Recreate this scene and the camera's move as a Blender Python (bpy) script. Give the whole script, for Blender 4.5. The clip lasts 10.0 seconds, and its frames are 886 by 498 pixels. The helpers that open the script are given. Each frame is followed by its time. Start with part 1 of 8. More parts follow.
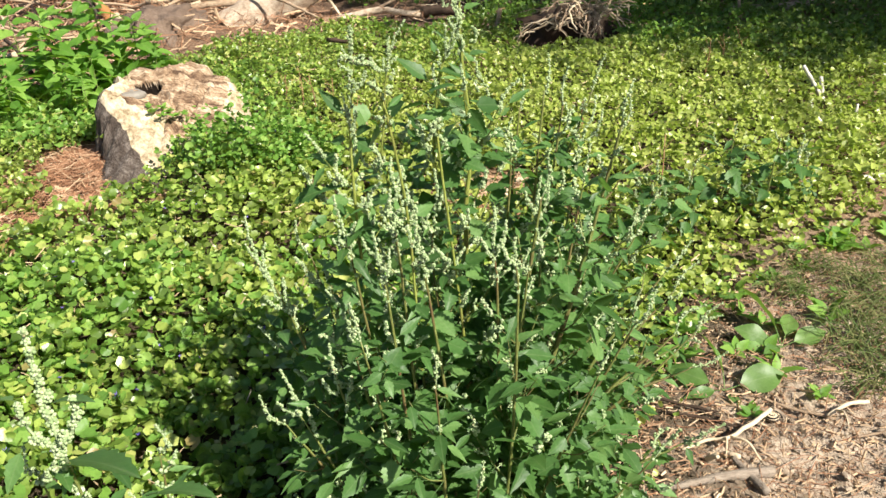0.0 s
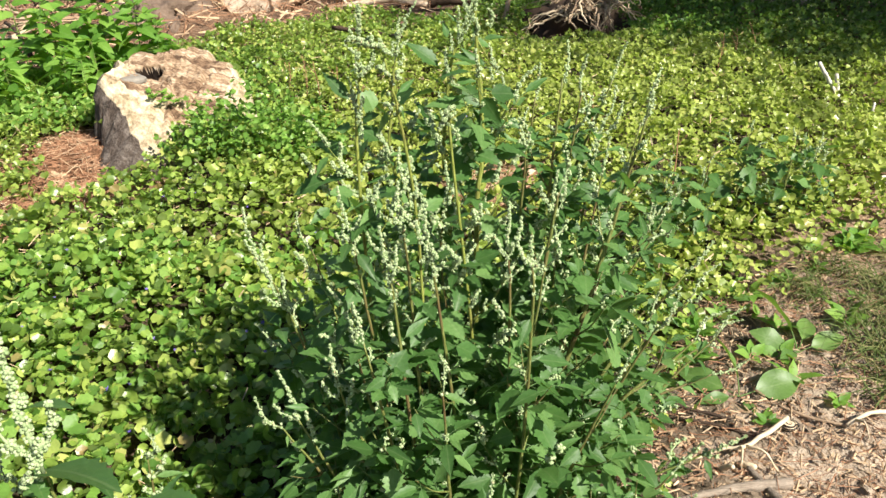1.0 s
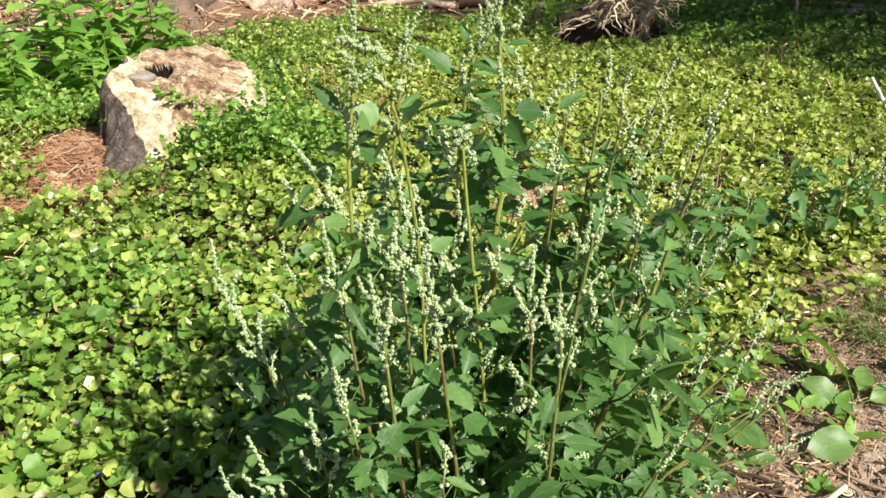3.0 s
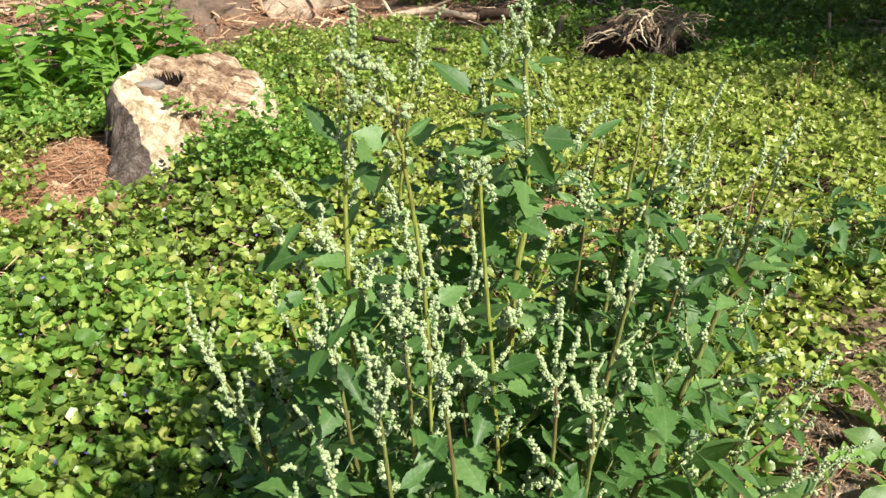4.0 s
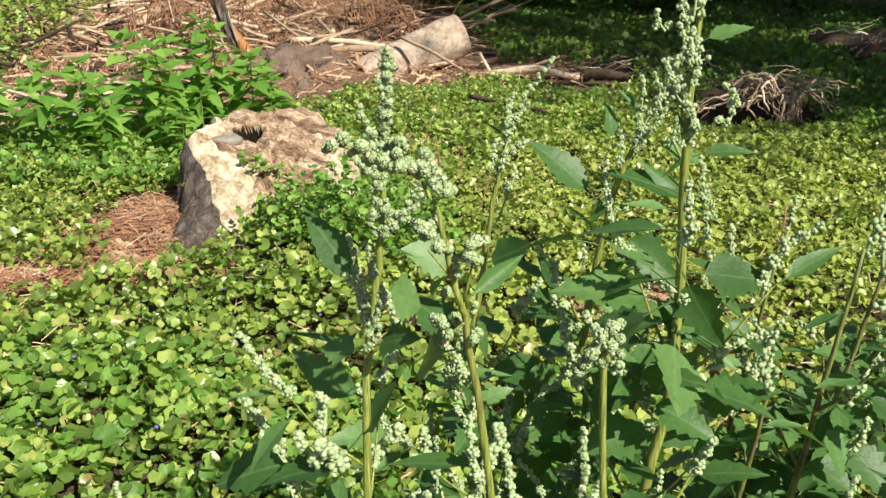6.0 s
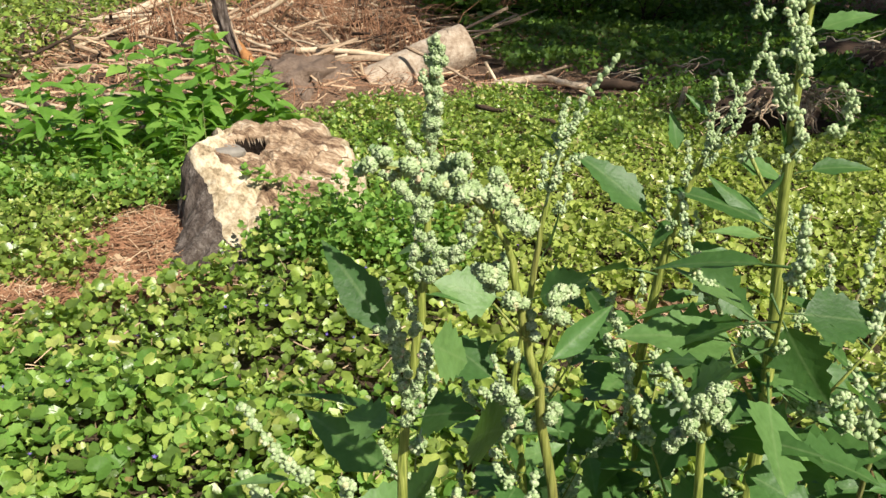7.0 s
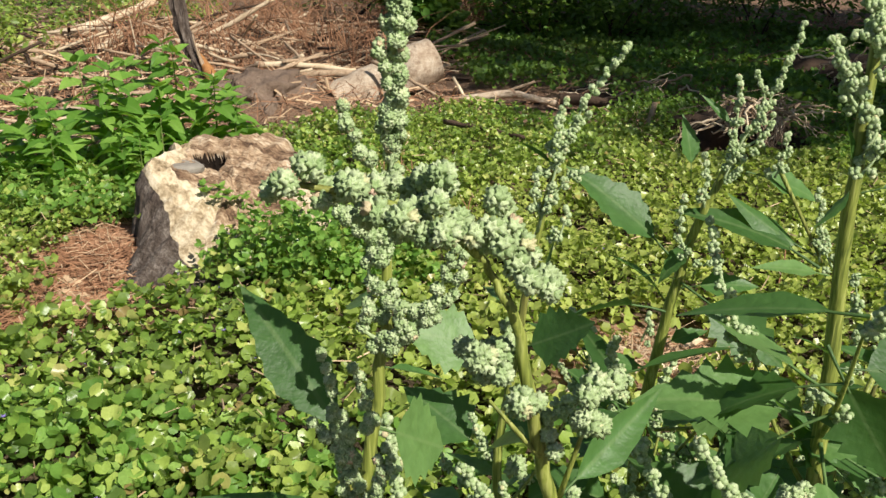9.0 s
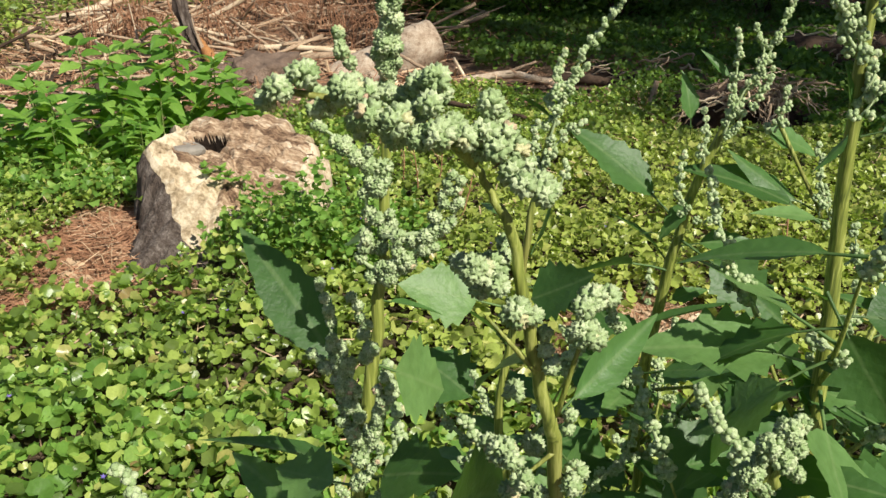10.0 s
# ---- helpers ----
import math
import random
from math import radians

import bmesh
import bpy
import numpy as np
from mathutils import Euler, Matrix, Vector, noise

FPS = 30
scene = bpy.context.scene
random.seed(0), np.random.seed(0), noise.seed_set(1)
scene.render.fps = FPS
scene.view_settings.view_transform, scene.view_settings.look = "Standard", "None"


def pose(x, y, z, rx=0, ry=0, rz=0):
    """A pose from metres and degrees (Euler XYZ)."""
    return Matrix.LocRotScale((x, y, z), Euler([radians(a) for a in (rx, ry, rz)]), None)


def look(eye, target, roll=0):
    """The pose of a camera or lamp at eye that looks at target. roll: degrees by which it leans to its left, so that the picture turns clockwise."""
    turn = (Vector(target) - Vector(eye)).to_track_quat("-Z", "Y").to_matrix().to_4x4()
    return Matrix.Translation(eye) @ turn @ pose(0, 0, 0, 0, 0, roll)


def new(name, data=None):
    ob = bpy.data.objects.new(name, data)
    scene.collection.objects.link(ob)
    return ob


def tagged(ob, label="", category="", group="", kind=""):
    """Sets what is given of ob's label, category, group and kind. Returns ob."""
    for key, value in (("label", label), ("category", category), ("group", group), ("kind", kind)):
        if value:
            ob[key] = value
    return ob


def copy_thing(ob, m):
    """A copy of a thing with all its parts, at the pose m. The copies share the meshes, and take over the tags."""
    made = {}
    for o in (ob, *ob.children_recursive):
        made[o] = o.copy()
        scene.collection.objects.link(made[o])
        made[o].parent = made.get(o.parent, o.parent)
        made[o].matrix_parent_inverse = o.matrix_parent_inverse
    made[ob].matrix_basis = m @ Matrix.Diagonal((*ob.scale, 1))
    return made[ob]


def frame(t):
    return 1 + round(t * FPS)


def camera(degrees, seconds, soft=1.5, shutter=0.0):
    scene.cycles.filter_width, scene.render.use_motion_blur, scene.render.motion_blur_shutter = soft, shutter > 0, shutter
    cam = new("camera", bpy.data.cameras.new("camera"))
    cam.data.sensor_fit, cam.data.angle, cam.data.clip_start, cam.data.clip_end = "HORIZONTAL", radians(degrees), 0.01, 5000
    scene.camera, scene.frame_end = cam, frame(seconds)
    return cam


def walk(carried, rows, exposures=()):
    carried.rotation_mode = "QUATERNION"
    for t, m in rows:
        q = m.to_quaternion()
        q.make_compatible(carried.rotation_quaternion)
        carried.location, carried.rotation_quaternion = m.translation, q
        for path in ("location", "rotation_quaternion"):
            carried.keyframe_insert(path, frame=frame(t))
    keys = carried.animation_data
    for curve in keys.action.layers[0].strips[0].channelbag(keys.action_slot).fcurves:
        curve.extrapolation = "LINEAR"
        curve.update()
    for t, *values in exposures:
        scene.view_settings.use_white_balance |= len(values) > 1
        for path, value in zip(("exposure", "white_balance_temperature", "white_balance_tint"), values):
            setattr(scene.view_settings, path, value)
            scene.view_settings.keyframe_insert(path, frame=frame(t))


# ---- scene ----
cam = camera(56.1, 10.0)
PATH = [
    (0, (0.073, 0.073, 1.133), (0.038, 1.861, 0.239), -3.2),
    (0.5, (0.071, 0.111, 1.12), (0.019, 1.891, 0.209), -3.1),
    (1, (0.061, 0.138, 1.107), (0.022, 1.919, 0.197), -2.2),
    (1.5, (0.05, 0.149, 1.097), (0.028, 1.938, 0.203), -1.8),
    (2, (0.044, 0.187, 1.084), (0.03, 1.978, 0.194), -1.8),
    (2.2, (0.050, 0.234, 1.076), (0.010, 2.015, 0.165), -1.8),
    (3.3, (0.075, 0.362, 1.058), (-0.027, 2.146, 0.159), -0.9),
    (3.5, (0.075, 0.39, 1.052), (-0.03, 2.175, 0.155), -0.6),
    (4, (0.07, 0.465, 1.038), (-0.062, 2.256, 0.158), -0.4),
    (4.5, (0.06, 0.559, 1.02), (-0.172, 2.351, 0.162), 0.1),
    (5, (0.06, 0.636, 1.007), (-0.224, 2.423, 0.155), -0.2),
    (5.5, (0.053, 0.708, 1.0), (-0.268, 2.503, 0.179), -0.3),
    (5.7, (0.05, 0.738, 0.991), (-0.3, 2.547, 0.213), -0.4),
    (6.8, (0.015, 0.843, 0.962), (-0.342, 2.665, 0.219), -0.2),
    (7, (0.007, 0.855, 0.959), (-0.355, 2.68, 0.224), -0.5),
    (7.5, (0.0, 0.887, 0.951), (-0.335, 2.724, 0.235), -0.6),
    (8, (-0.005, 0.926, 0.94), (-0.3, 2.771, 0.225), -0.1),
    (8.5, (-0.011, 0.947, 0.934), (-0.294, 2.797, 0.23), 0.2),
    (9, (-0.01, 0.943, 0.934), (-0.298, 2.794, 0.235), 0.1),
    (9.5, (-0.01, 0.937, 0.934), (-0.296, 2.785, 0.227), -0.5),
    (10, (-0.008, 0.938, 0.922), (-0.3, 2.775, 0.187), -0.5),
]
EXPOSURES = [(0, 1.0), (3.5, 0.93), (5.5, 0.76), (7, 0.67), (9, 0.47), (10, 0.48)]
walk(cam, [(t, look(eye, target, roll)) for t, eye, target, roll in PATH], EXPOSURES)

# ---- world, sun ----
SUN_WAY = Vector((-0.55, 0.47, -0.68)).normalized()
world = bpy.data.worlds.new("sky")
scene.world = world
world.use_nodes = True
wn = world.node_tree
wn.nodes.clear()
sky = wn.nodes.new("ShaderNodeTexSky")
sky.sky_type = "NISHITA"
sky.sun_disc = False
sky.sun_elevation = math.asin(-SUN_WAY.z)
sky.sun_rotation = math.atan2(-SUN_WAY.x, -SUN_WAY.y)
bg = wn.nodes.new("ShaderNodeBackground")
bg.inputs["Strength"].default_value = 0.053
wout = wn.nodes.new("ShaderNodeOutputWorld")
wn.links.new(sky.outputs[0], bg.inputs[0])
wn.links.new(bg.outputs[0], wout.inputs[0])
sun_data = bpy.data.lights.new("sun", "SUN")
sun_data.energy = 5.0
sun_data.angle = radians(0.55)
sun_data.color = (1.0, 0.94, 0.84)
sun = new("sun", sun_data)
sun.matrix_basis = look((6, -5, 8), Vector((6, -5, 8)) + SUN_WAY)


# ---- materials ----
class Nodes:
    """A small builder for node materials."""

    def __init__(self, name):
        self.mat = bpy.data.materials.new(name)
        self.mat.use_nodes = True
        self.tree = self.mat.node_tree
        self.tree.nodes.clear()
        self.out = self.add("ShaderNodeOutputMaterial")

    def add(self, kind, **values):
        node = self.tree.nodes.new(kind)
        for key, value in values.items():
            node.inputs[key.replace("_", " ")].default_value = value
        return node

    def link(self, a, b):
        self.tree.links.new(a, b)

    def coords(self):
        return self.add("ShaderNodeNewGeometry").outputs["Position"]

    def local(self):
        return self.add("ShaderNodeTexCoord").outputs["Object"]

    def noise(self, where, scale, detail=4.0, rough=0.55):
        node = self.add("ShaderNodeTexNoise", Scale=scale, Detail=detail, Roughness=rough)
        self.link(where, node.inputs["Vector"])
        return node.outputs["Fac"]

    def ramp(self, fac, stops):
        node = self.add("ShaderNodeValToRGB")
        ramp = node.color_ramp
        while len(ramp.elements) < len(stops):
            ramp.elements.new(0.5)
        for element, (at, col) in zip(ramp.elements, stops):
            element.position = at
            element.color = (*col, 1.0)
        self.link(fac, node.inputs[0])
        return node.outputs[0]

    def mix(self, fac, a, b, blend="MIX"):
        node = self.tree.nodes.new("ShaderNodeMix")
        node.data_type = "RGBA"
        node.blend_type = blend
        for socket, value in ((node.inputs[0], fac), (node.inputs[6], a), (node.inputs[7], b)):
            if isinstance(value, (int, float)):
                socket.default_value = value
            elif isinstance(value, tuple):
                socket.default_value = (*value, 1.0)
            else:
                self.link(value, socket)
        return node.outputs[2]

    def maths(self, op, a, b=0.0, clamp=False):
        node = self.tree.nodes.new("ShaderNodeMath")
        node.operation = op
        node.use_clamp = clamp
        for socket, value in ((node.inputs[0], a), (node.inputs[1], b)):
            if isinstance(value, (int, float)):
                socket.default_value = value
            else:
                self.link(value, socket)
        return node.outputs[0]

    def patch(self, where, centre, reach, soft, ragged, rough):
        """1 within reach of centre, 0 past it, with a ragged soft edge."""
        far = self.tree.nodes.new("ShaderNodeVectorMath")
        far.operation = "DISTANCE"
        self.link(where, far.inputs[0])
        far.inputs[1].default_value = centre
        d = self.maths("ADD", far.outputs["Value"], self.maths("MULTIPLY", self.maths("SUBTRACT", ragged, 0.5), rough))
        return self.maths("DIVIDE", self.maths("SUBTRACT", reach + soft, d), soft, True)

    def bump(self, height, strength, distance):
        node = self.add("ShaderNodeBump", Strength=strength, Distance=distance)
        self.link(height, node.inputs["Height"])
        return node.outputs[0]

    def surface(self, col, rough=0.7, normal=None, specular=0.4, metal=0.0):
        node = self.add("ShaderNodeBsdfPrincipled", Roughness=rough, Metallic=metal)
        node.inputs["Specular IOR Level"].default_value = specular
        if isinstance(col, tuple):
            node.inputs["Base Color"].default_value = (*col, 1.0)
        else:
            self.link(col, node.inputs["Base Color"])
        if normal is not None:
            self.link(normal, node.inputs["Normal"])
        return node.outputs[0]

    def finish(self, shader):
        self.link(shader, self.out.inputs[0])
        return self.mat


def leaf_material(name, stops, through_col, share, rough, zone=None, per_object=False, specular=0.35):
    n = Nodes(name)
    pos = n.coords()
    if per_object:
        rnd = n.add("ShaderNodeObjectInfo").outputs["Random"]
    else:
        rnd = n.add("ShaderNodeNewGeometry").outputs["Random Per Island"]
    col = n.ramp(rnd, stops)
    if zone:
        scale, low, high, other, *spot = zone
        where = n.ramp(n.noise(pos, scale, 2.0), [(low, (0, 0, 0)), (high, (1, 1, 1))])
        if spot:
            # a yellowing stretch with ragged edges
            where = n.maths("MAXIMUM", n.maths("MULTIPLY", where, 0.35), n.maths("MULTIPLY", n.patch(pos, *spot, n.noise(pos, 2.2, 4.0), 1.6), 0.7))
        col = n.mix(where, col, n.mix(0.75, col, other))
    if per_object:
        # pale midrib and slanting side veins
        part_xyz = n.add("ShaderNodeSeparateXYZ")
        n.link(n.local(), part_xyz.inputs[0])
        off = n.maths("ABSOLUTE", part_xyz.outputs["X"])
        rib = n.ramp(off, [(0.006, (1, 1, 1)), (0.016, (0, 0, 0))])
        slant = n.maths("FRACT", n.maths("MULTIPLY", n.maths("SUBTRACT", part_xyz.outputs["Y"], n.maths("MULTIPLY", off, 1.1)), 9.0))
        vein = n.ramp(slant, [(0.0, (0.55, 0.55, 0.55)), (0.09, (0.0, 0.0, 0.0)), (0.93, (0.0, 0.0, 0.0)), (1.0, (0.55, 0.55, 0.55))])
        col = n.mix(n.maths("MULTIPLY", n.maths("MAXIMUM", rib, n.maths("MULTIPLY", vein, 0.5)), 0.35), col, n.mix(0.5, col, (0.34, 0.42, 0.2)))
        blotch = n.noise(n.local(), 5.0, 3.0)
        col = n.mix(0.5, col, n.ramp(blotch, [(0.3, (0.7, 0.75, 0.72)), (0.7, (1.1, 1.06, 1.0))]), "MULTIPLY")
    fine = n.noise(pos, 260.0, 3.0)
    col = n.mix(0.55, col, n.ramp(fine, [(0.3, (0.55, 0.6, 0.5)), (0.7, (1.0, 1.0, 1.0))]), "MULTIPLY")
    face = n.surface(col, rough, n.bump(fine, 0.25, 0.002), specular)
    lit = n.add("ShaderNodeBsdfTranslucent")
    n.link(n.mix(0.8, col, through_col), lit.inputs[0])
    both = n.add("ShaderNodeMixShader", Fac=share)
    n.link(face, both.inputs[1])
    n.link(lit.outputs[0], both.inputs[2])
    return n.finish(both.outputs[0])


def plain_material(name, stops, scale, rough=0.8, bump=0.4, depth=0.004, stretch=None, per_object=True, specular=0.3, fine=90.0):
    """Noise-mottled matter, with grain along z where stretch is given."""
    n = Nodes(name)
    where = n.local()
    if stretch:
        m = n.add("ShaderNodeMapping")
        m.inputs["Scale"].default_value = stretch
        n.link(where, m.inputs["Vector"])
        where = m.outputs[0]
    a = n.noise(where, scale, 5.0, 0.6)
    b = n.noise(where, fine, 4.0, 0.65)
    col = n.ramp(n.maths("ADD", n.maths("MULTIPLY", a, 0.6), n.maths("MULTIPLY", b, 0.4)), stops)
    rnd = n.add("ShaderNodeObjectInfo").outputs["Random"] if per_object else n.add("ShaderNodeNewGeometry").outputs["Random Per Island"]
    col = n.mix(0.6, col, n.ramp(rnd, [(0.0, (0.62, 0.6, 0.58)), (1.0, (1.15, 1.12, 1.08))]), "MULTIPLY")
    return n.finish(n.surface(col, rough, n.bump(b, bump, depth), specular))


M_IVY = leaf_material("ground_ivy_leaf", [(0.0, (0.034, 0.088, 0.015)), (0.33, (0.105, 0.225, 0.038)), (0.62, (0.25, 0.41, 0.066)), (0.85, (0.44, 0.57, 0.128)), (0.97, (0.54, 0.55, 0.175)), (1.0, (0.27, 0.15, 0.075))],
                      (0.40, 0.56, 0.055), 0.38, 0.34, zone=(0.8, 0.36, 0.60, (0.56, 0.58, 0.145), (0.75, 3.15, 0.0), 1.05, 0.9), specular=0.6)
M_GREEN = leaf_material("low_green_leaf", [(0.0, (0.095, 0.20, 0.035)), (0.6, (0.20, 0.37, 0.065)), (1.0, (0.34, 0.50, 0.12))], (0.30, 0.50, 0.05), 0.34, 0.45)
# deep green leaves, part of the tree shade put into their colour
M_IVY_DEEP = leaf_material("deep_green_shade_leaf", [(0.0, (0.04, 0.10, 0.016)), (0.6, (0.10, 0.215, 0.03)), (1.0, (0.21, 0.34, 0.05))],
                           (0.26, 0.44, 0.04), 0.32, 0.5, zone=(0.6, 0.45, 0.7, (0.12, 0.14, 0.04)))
M_GOOSE = leaf_material("goosefoot_leaf", [(0.0, (0.050, 0.118, 0.031)), (0.6, (0.088, 0.192, 0.051)), (1.0, (0.165, 0.29, 0.092))],
                        (0.21, 0.42, 0.05), 0.28, 0.45, per_object=True, specular=0.3)
M_NETTLE = leaf_material("tall_weed_leaf", [(0.0, (0.10, 0.23, 0.035)), (0.6, (0.18, 0.35, 0.055)), (1.0, (0.28, 0.46, 0.09))],
                         (0.34, 0.58, 0.04), 0.38, 0.5, per_object=True)
M_DOCK = leaf_material("dock_leaf", [(0.0, (0.085, 0.175, 0.042)), (1.0, (0.165, 0.275, 0.07))], (0.26, 0.46, 0.04), 0.24, 0.42, per_object=True)
M_TREE = leaf_material("tree_leaf", [(0.0, (0.03, 0.07, 0.012)), (1.0, (0.08, 0.15, 0.025))], (0.16, 0.3, 0.02), 0.2, 0.55)
M_GRASS = leaf_material("grass_blade", [(0.0, (0.10, 0.16, 0.04)), (0.6, (0.17, 0.22, 0.06)), (1.0, (0.33, 0.28, 0.12))], (0.3, 0.4, 0.06), 0.2, 0.6)
M_STRAW = plain_material("dry_litter", [(0.25, (0.11, 0.05, 0.026)), (0.5, (0.31, 0.16, 0.088)), (0.75, (0.52, 0.34, 0.21))], 8.0, 0.85, per_object=False)
M_CHIP = plain_material("pale_wood_chip", [(0.25, (0.30, 0.19, 0.11)), (0.55, (0.52, 0.38, 0.24)), (0.8, (0.74, 0.66, 0.54))], 14.0, 0.8, per_object=False)


def bud_material():
    n = Nodes("mealy_flower_bud")
    rnd = n.add("ShaderNodeNewGeometry").outputs["Random Per Island"]
    col = n.ramp(rnd, [(0.0, (0.31, 0.43, 0.19)), (0.5, (0.45, 0.56, 0.30)), (0.94, (0.58, 0.67, 0.41)), (0.99, (0.65, 0.63, 0.36)), (1.0, (0.62, 0.44, 0.32))])
    fine = n.noise(n.local(), 1900.0, 2.0, 0.7)
    col = n.mix(0.6, col, n.ramp(fine, [(0.35, (0.62, 0.66, 0.5)), (0.65, (1.12, 1.1, 1.12))]), "MULTIPLY")
    face = n.surface(col, 0.8, n.bump(fine, 0.5, 0.0006), 0.2)
    lit = n.add("ShaderNodeBsdfTranslucent")
    n.link(col, lit.inputs[0])
    both = n.add("ShaderNodeMixShader", Fac=0.22)
    n.link(face, both.inputs[1])
    n.link(lit.outputs[0], both.inputs[2])
    return n.finish(both.outputs[0])


def stem_material(name, stops, low, high):
    n = Nodes(name)
    pos = n.local()
    m = n.add("ShaderNodeMapping")
    m.inputs["Scale"].default_value = (1.0, 1.0, 0.05)
    n.link(pos, m.inputs["Vector"])
    streak = n.noise(m.outputs[0], 900.0, 2.0)
    patch = n.noise(pos, 14.0, 2.0)
    col = n.ramp(streak, stops)
    col = n.mix(n.ramp(patch, [(low, (0, 0, 0)), (high, (0.8, 0.8, 0.8))]), col, (0.13, 0.07, 0.036))
    return n.finish(n.surface(col, 0.55, n.bump(streak, 0.4, 0.001), 0.35))


M_BUD = bud_material()
M_STEM = stem_material("goosefoot_stem", [(0.3, (0.10, 0.13, 0.026)), (0.5, (0.215, 0.25, 0.046)), (0.7, (0.345, 0.375, 0.105))], 0.54, 0.76)
M_BROWNSTEM = stem_material("brown_goosefoot_stem", [(0.3, (0.07, 0.085, 0.02)), (0.5, (0.15, 0.175, 0.042)), (0.7, (0.26, 0.29, 0.10))], 0.44, 0.66)
M_WEEDSTEM = plain_material("weed_stem", [(0.3, (0.09, 0.13, 0.035)), (0.7, (0.2, 0.24, 0.07))], 30.0, 0.6)
M_STICK = plain_material("weathered_stick", [(0.25, (0.17, 0.11, 0.07)), (0.5, (0.36, 0.26, 0.17)), (0.78, (0.56, 0.46, 0.35))], 9.0, 0.85, 0.6, 0.004, (6.0, 6.0, 6.0))
M_GREYSTICK = plain_material("grey_driftwood", [(0.25, (0.13, 0.10, 0.075)), (0.5, (0.28, 0.23, 0.18)), (0.78, (0.47, 0.41, 0.34))], 30.0, 0.9, 0.9, 0.004, (1.0, 6.0, 6.0))
M_PALE = plain_material("bare_pale_wood", [(0.25, (0.45, 0.33, 0.2)), (0.55, (0.66, 0.54, 0.38)), (0.8, (0.82, 0.74, 0.6))], 11.0, 0.75, 0.4, 0.003)
M_BLEACHED = plain_material("bleached_stick", [(0.25, (0.55, 0.50, 0.43)), (0.55, (0.74, 0.70, 0.63)), (0.8, (0.84, 0.81, 0.75))], 11.0, 0.8, 0.4, 0.003)
M_DARKSTICK = plain_material("dark_rotten_wood", [(0.25, (0.025, 0.017, 0.012)), (0.55, (0.075, 0.048, 0.031)), (0.8, (0.16, 0.105, 0.07))], 9.0, 0.9, 0.7, 0.006)
M_ORANGE = plain_material("split_orange_wood", [(0.3, (0.22, 0.09, 0.03)), (0.6, (0.42, 0.2, 0.07)), (0.8, (0.55, 0.33, 0.15))], 12.0, 0.8, 0.5, 0.004, (4.0, 4.0, 0.8))
# rotten wood of the stump's hollow, blackened with the shade inside it
M_ROT_SHADE = plain_material("rotten_hollow_shade", [(0.3, (0.010, 0.007, 0.005)), (0.6, (0.03, 0.018, 0.011)), (0.8, (0.07, 0.042, 0.025))], 14.0, 0.95, 0.8, 0.008)
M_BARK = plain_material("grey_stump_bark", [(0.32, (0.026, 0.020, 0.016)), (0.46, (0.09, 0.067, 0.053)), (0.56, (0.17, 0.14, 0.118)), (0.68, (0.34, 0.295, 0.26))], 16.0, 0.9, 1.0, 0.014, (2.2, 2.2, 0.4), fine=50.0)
M_STUMP = plain_material("weathered_stump_wood", [(0.34, (0.12, 0.085, 0.045)), (0.45, (0.34, 0.265, 0.165)), (0.54, (0.52, 0.44, 0.31)), (0.72, (0.70, 0.63, 0.50))], 9.0, 0.8, 0.7, 0.010, (2.6, 2.6, 0.20), fine=34.0)
M_TOP = plain_material("rotten_stump_top", [(0.36, (0.045, 0.027, 0.017)), (0.44, (0.165, 0.10, 0.06)), (0.51, (0.31, 0.215, 0.135)), (0.57, (0.46, 0.35, 0.24)), (0.65, (0.66, 0.57, 0.44))], 13.0, 0.85, 1.0, 0.012, (0.5, 2.4, 1.0), fine=60.0)
M_STONE = plain_material("grey_stone", [(0.3, (0.2, 0.18, 0.15)), (0.7, (0.38, 0.35, 0.30))], 20.0, 0.8)
M_LOGBARK = plain_material("pale_log_bark", [(0.30, (0.16, 0.105, 0.07)), (0.42, (0.38, 0.285, 0.20)), (0.54, (0.55, 0.45, 0.34)), (0.7, (0.70, 0.61, 0.49))], 14.0, 0.85, 0.9, 0.012, fine=45.0)
M_LOGEND = plain_material("sawn_log_end", [(0.35, (0.12, 0.075, 0.045)), (0.5, (0.30, 0.21, 0.14)), (0.68, (0.52, 0.42, 0.30))], 14.0, 0.8)
M_EARTH = plain_material("bare_grey_earth", [(0.25, (0.085, 0.058, 0.042)), (0.5, (0.19, 0.135, 0.10)), (0.75, (0.33, 0.25, 0.19))], 7.0, 0.95, 0.9, 0.02, fine=60.0)
M_FLOWER = leaf_material("violet_petal", [(0.0, (0.16, 0.12, 0.5)), (1.0, (0.30, 0.22, 0.66))], (0.4, 0.3, 0.8), 0.3, 0.6)
M_SHELLDARK = plain_material("black_stripe", [(0.3, (0.02, 0.015, 0.012)), (0.7, (0.05, 0.04, 0.03))], 60.0, 0.4)


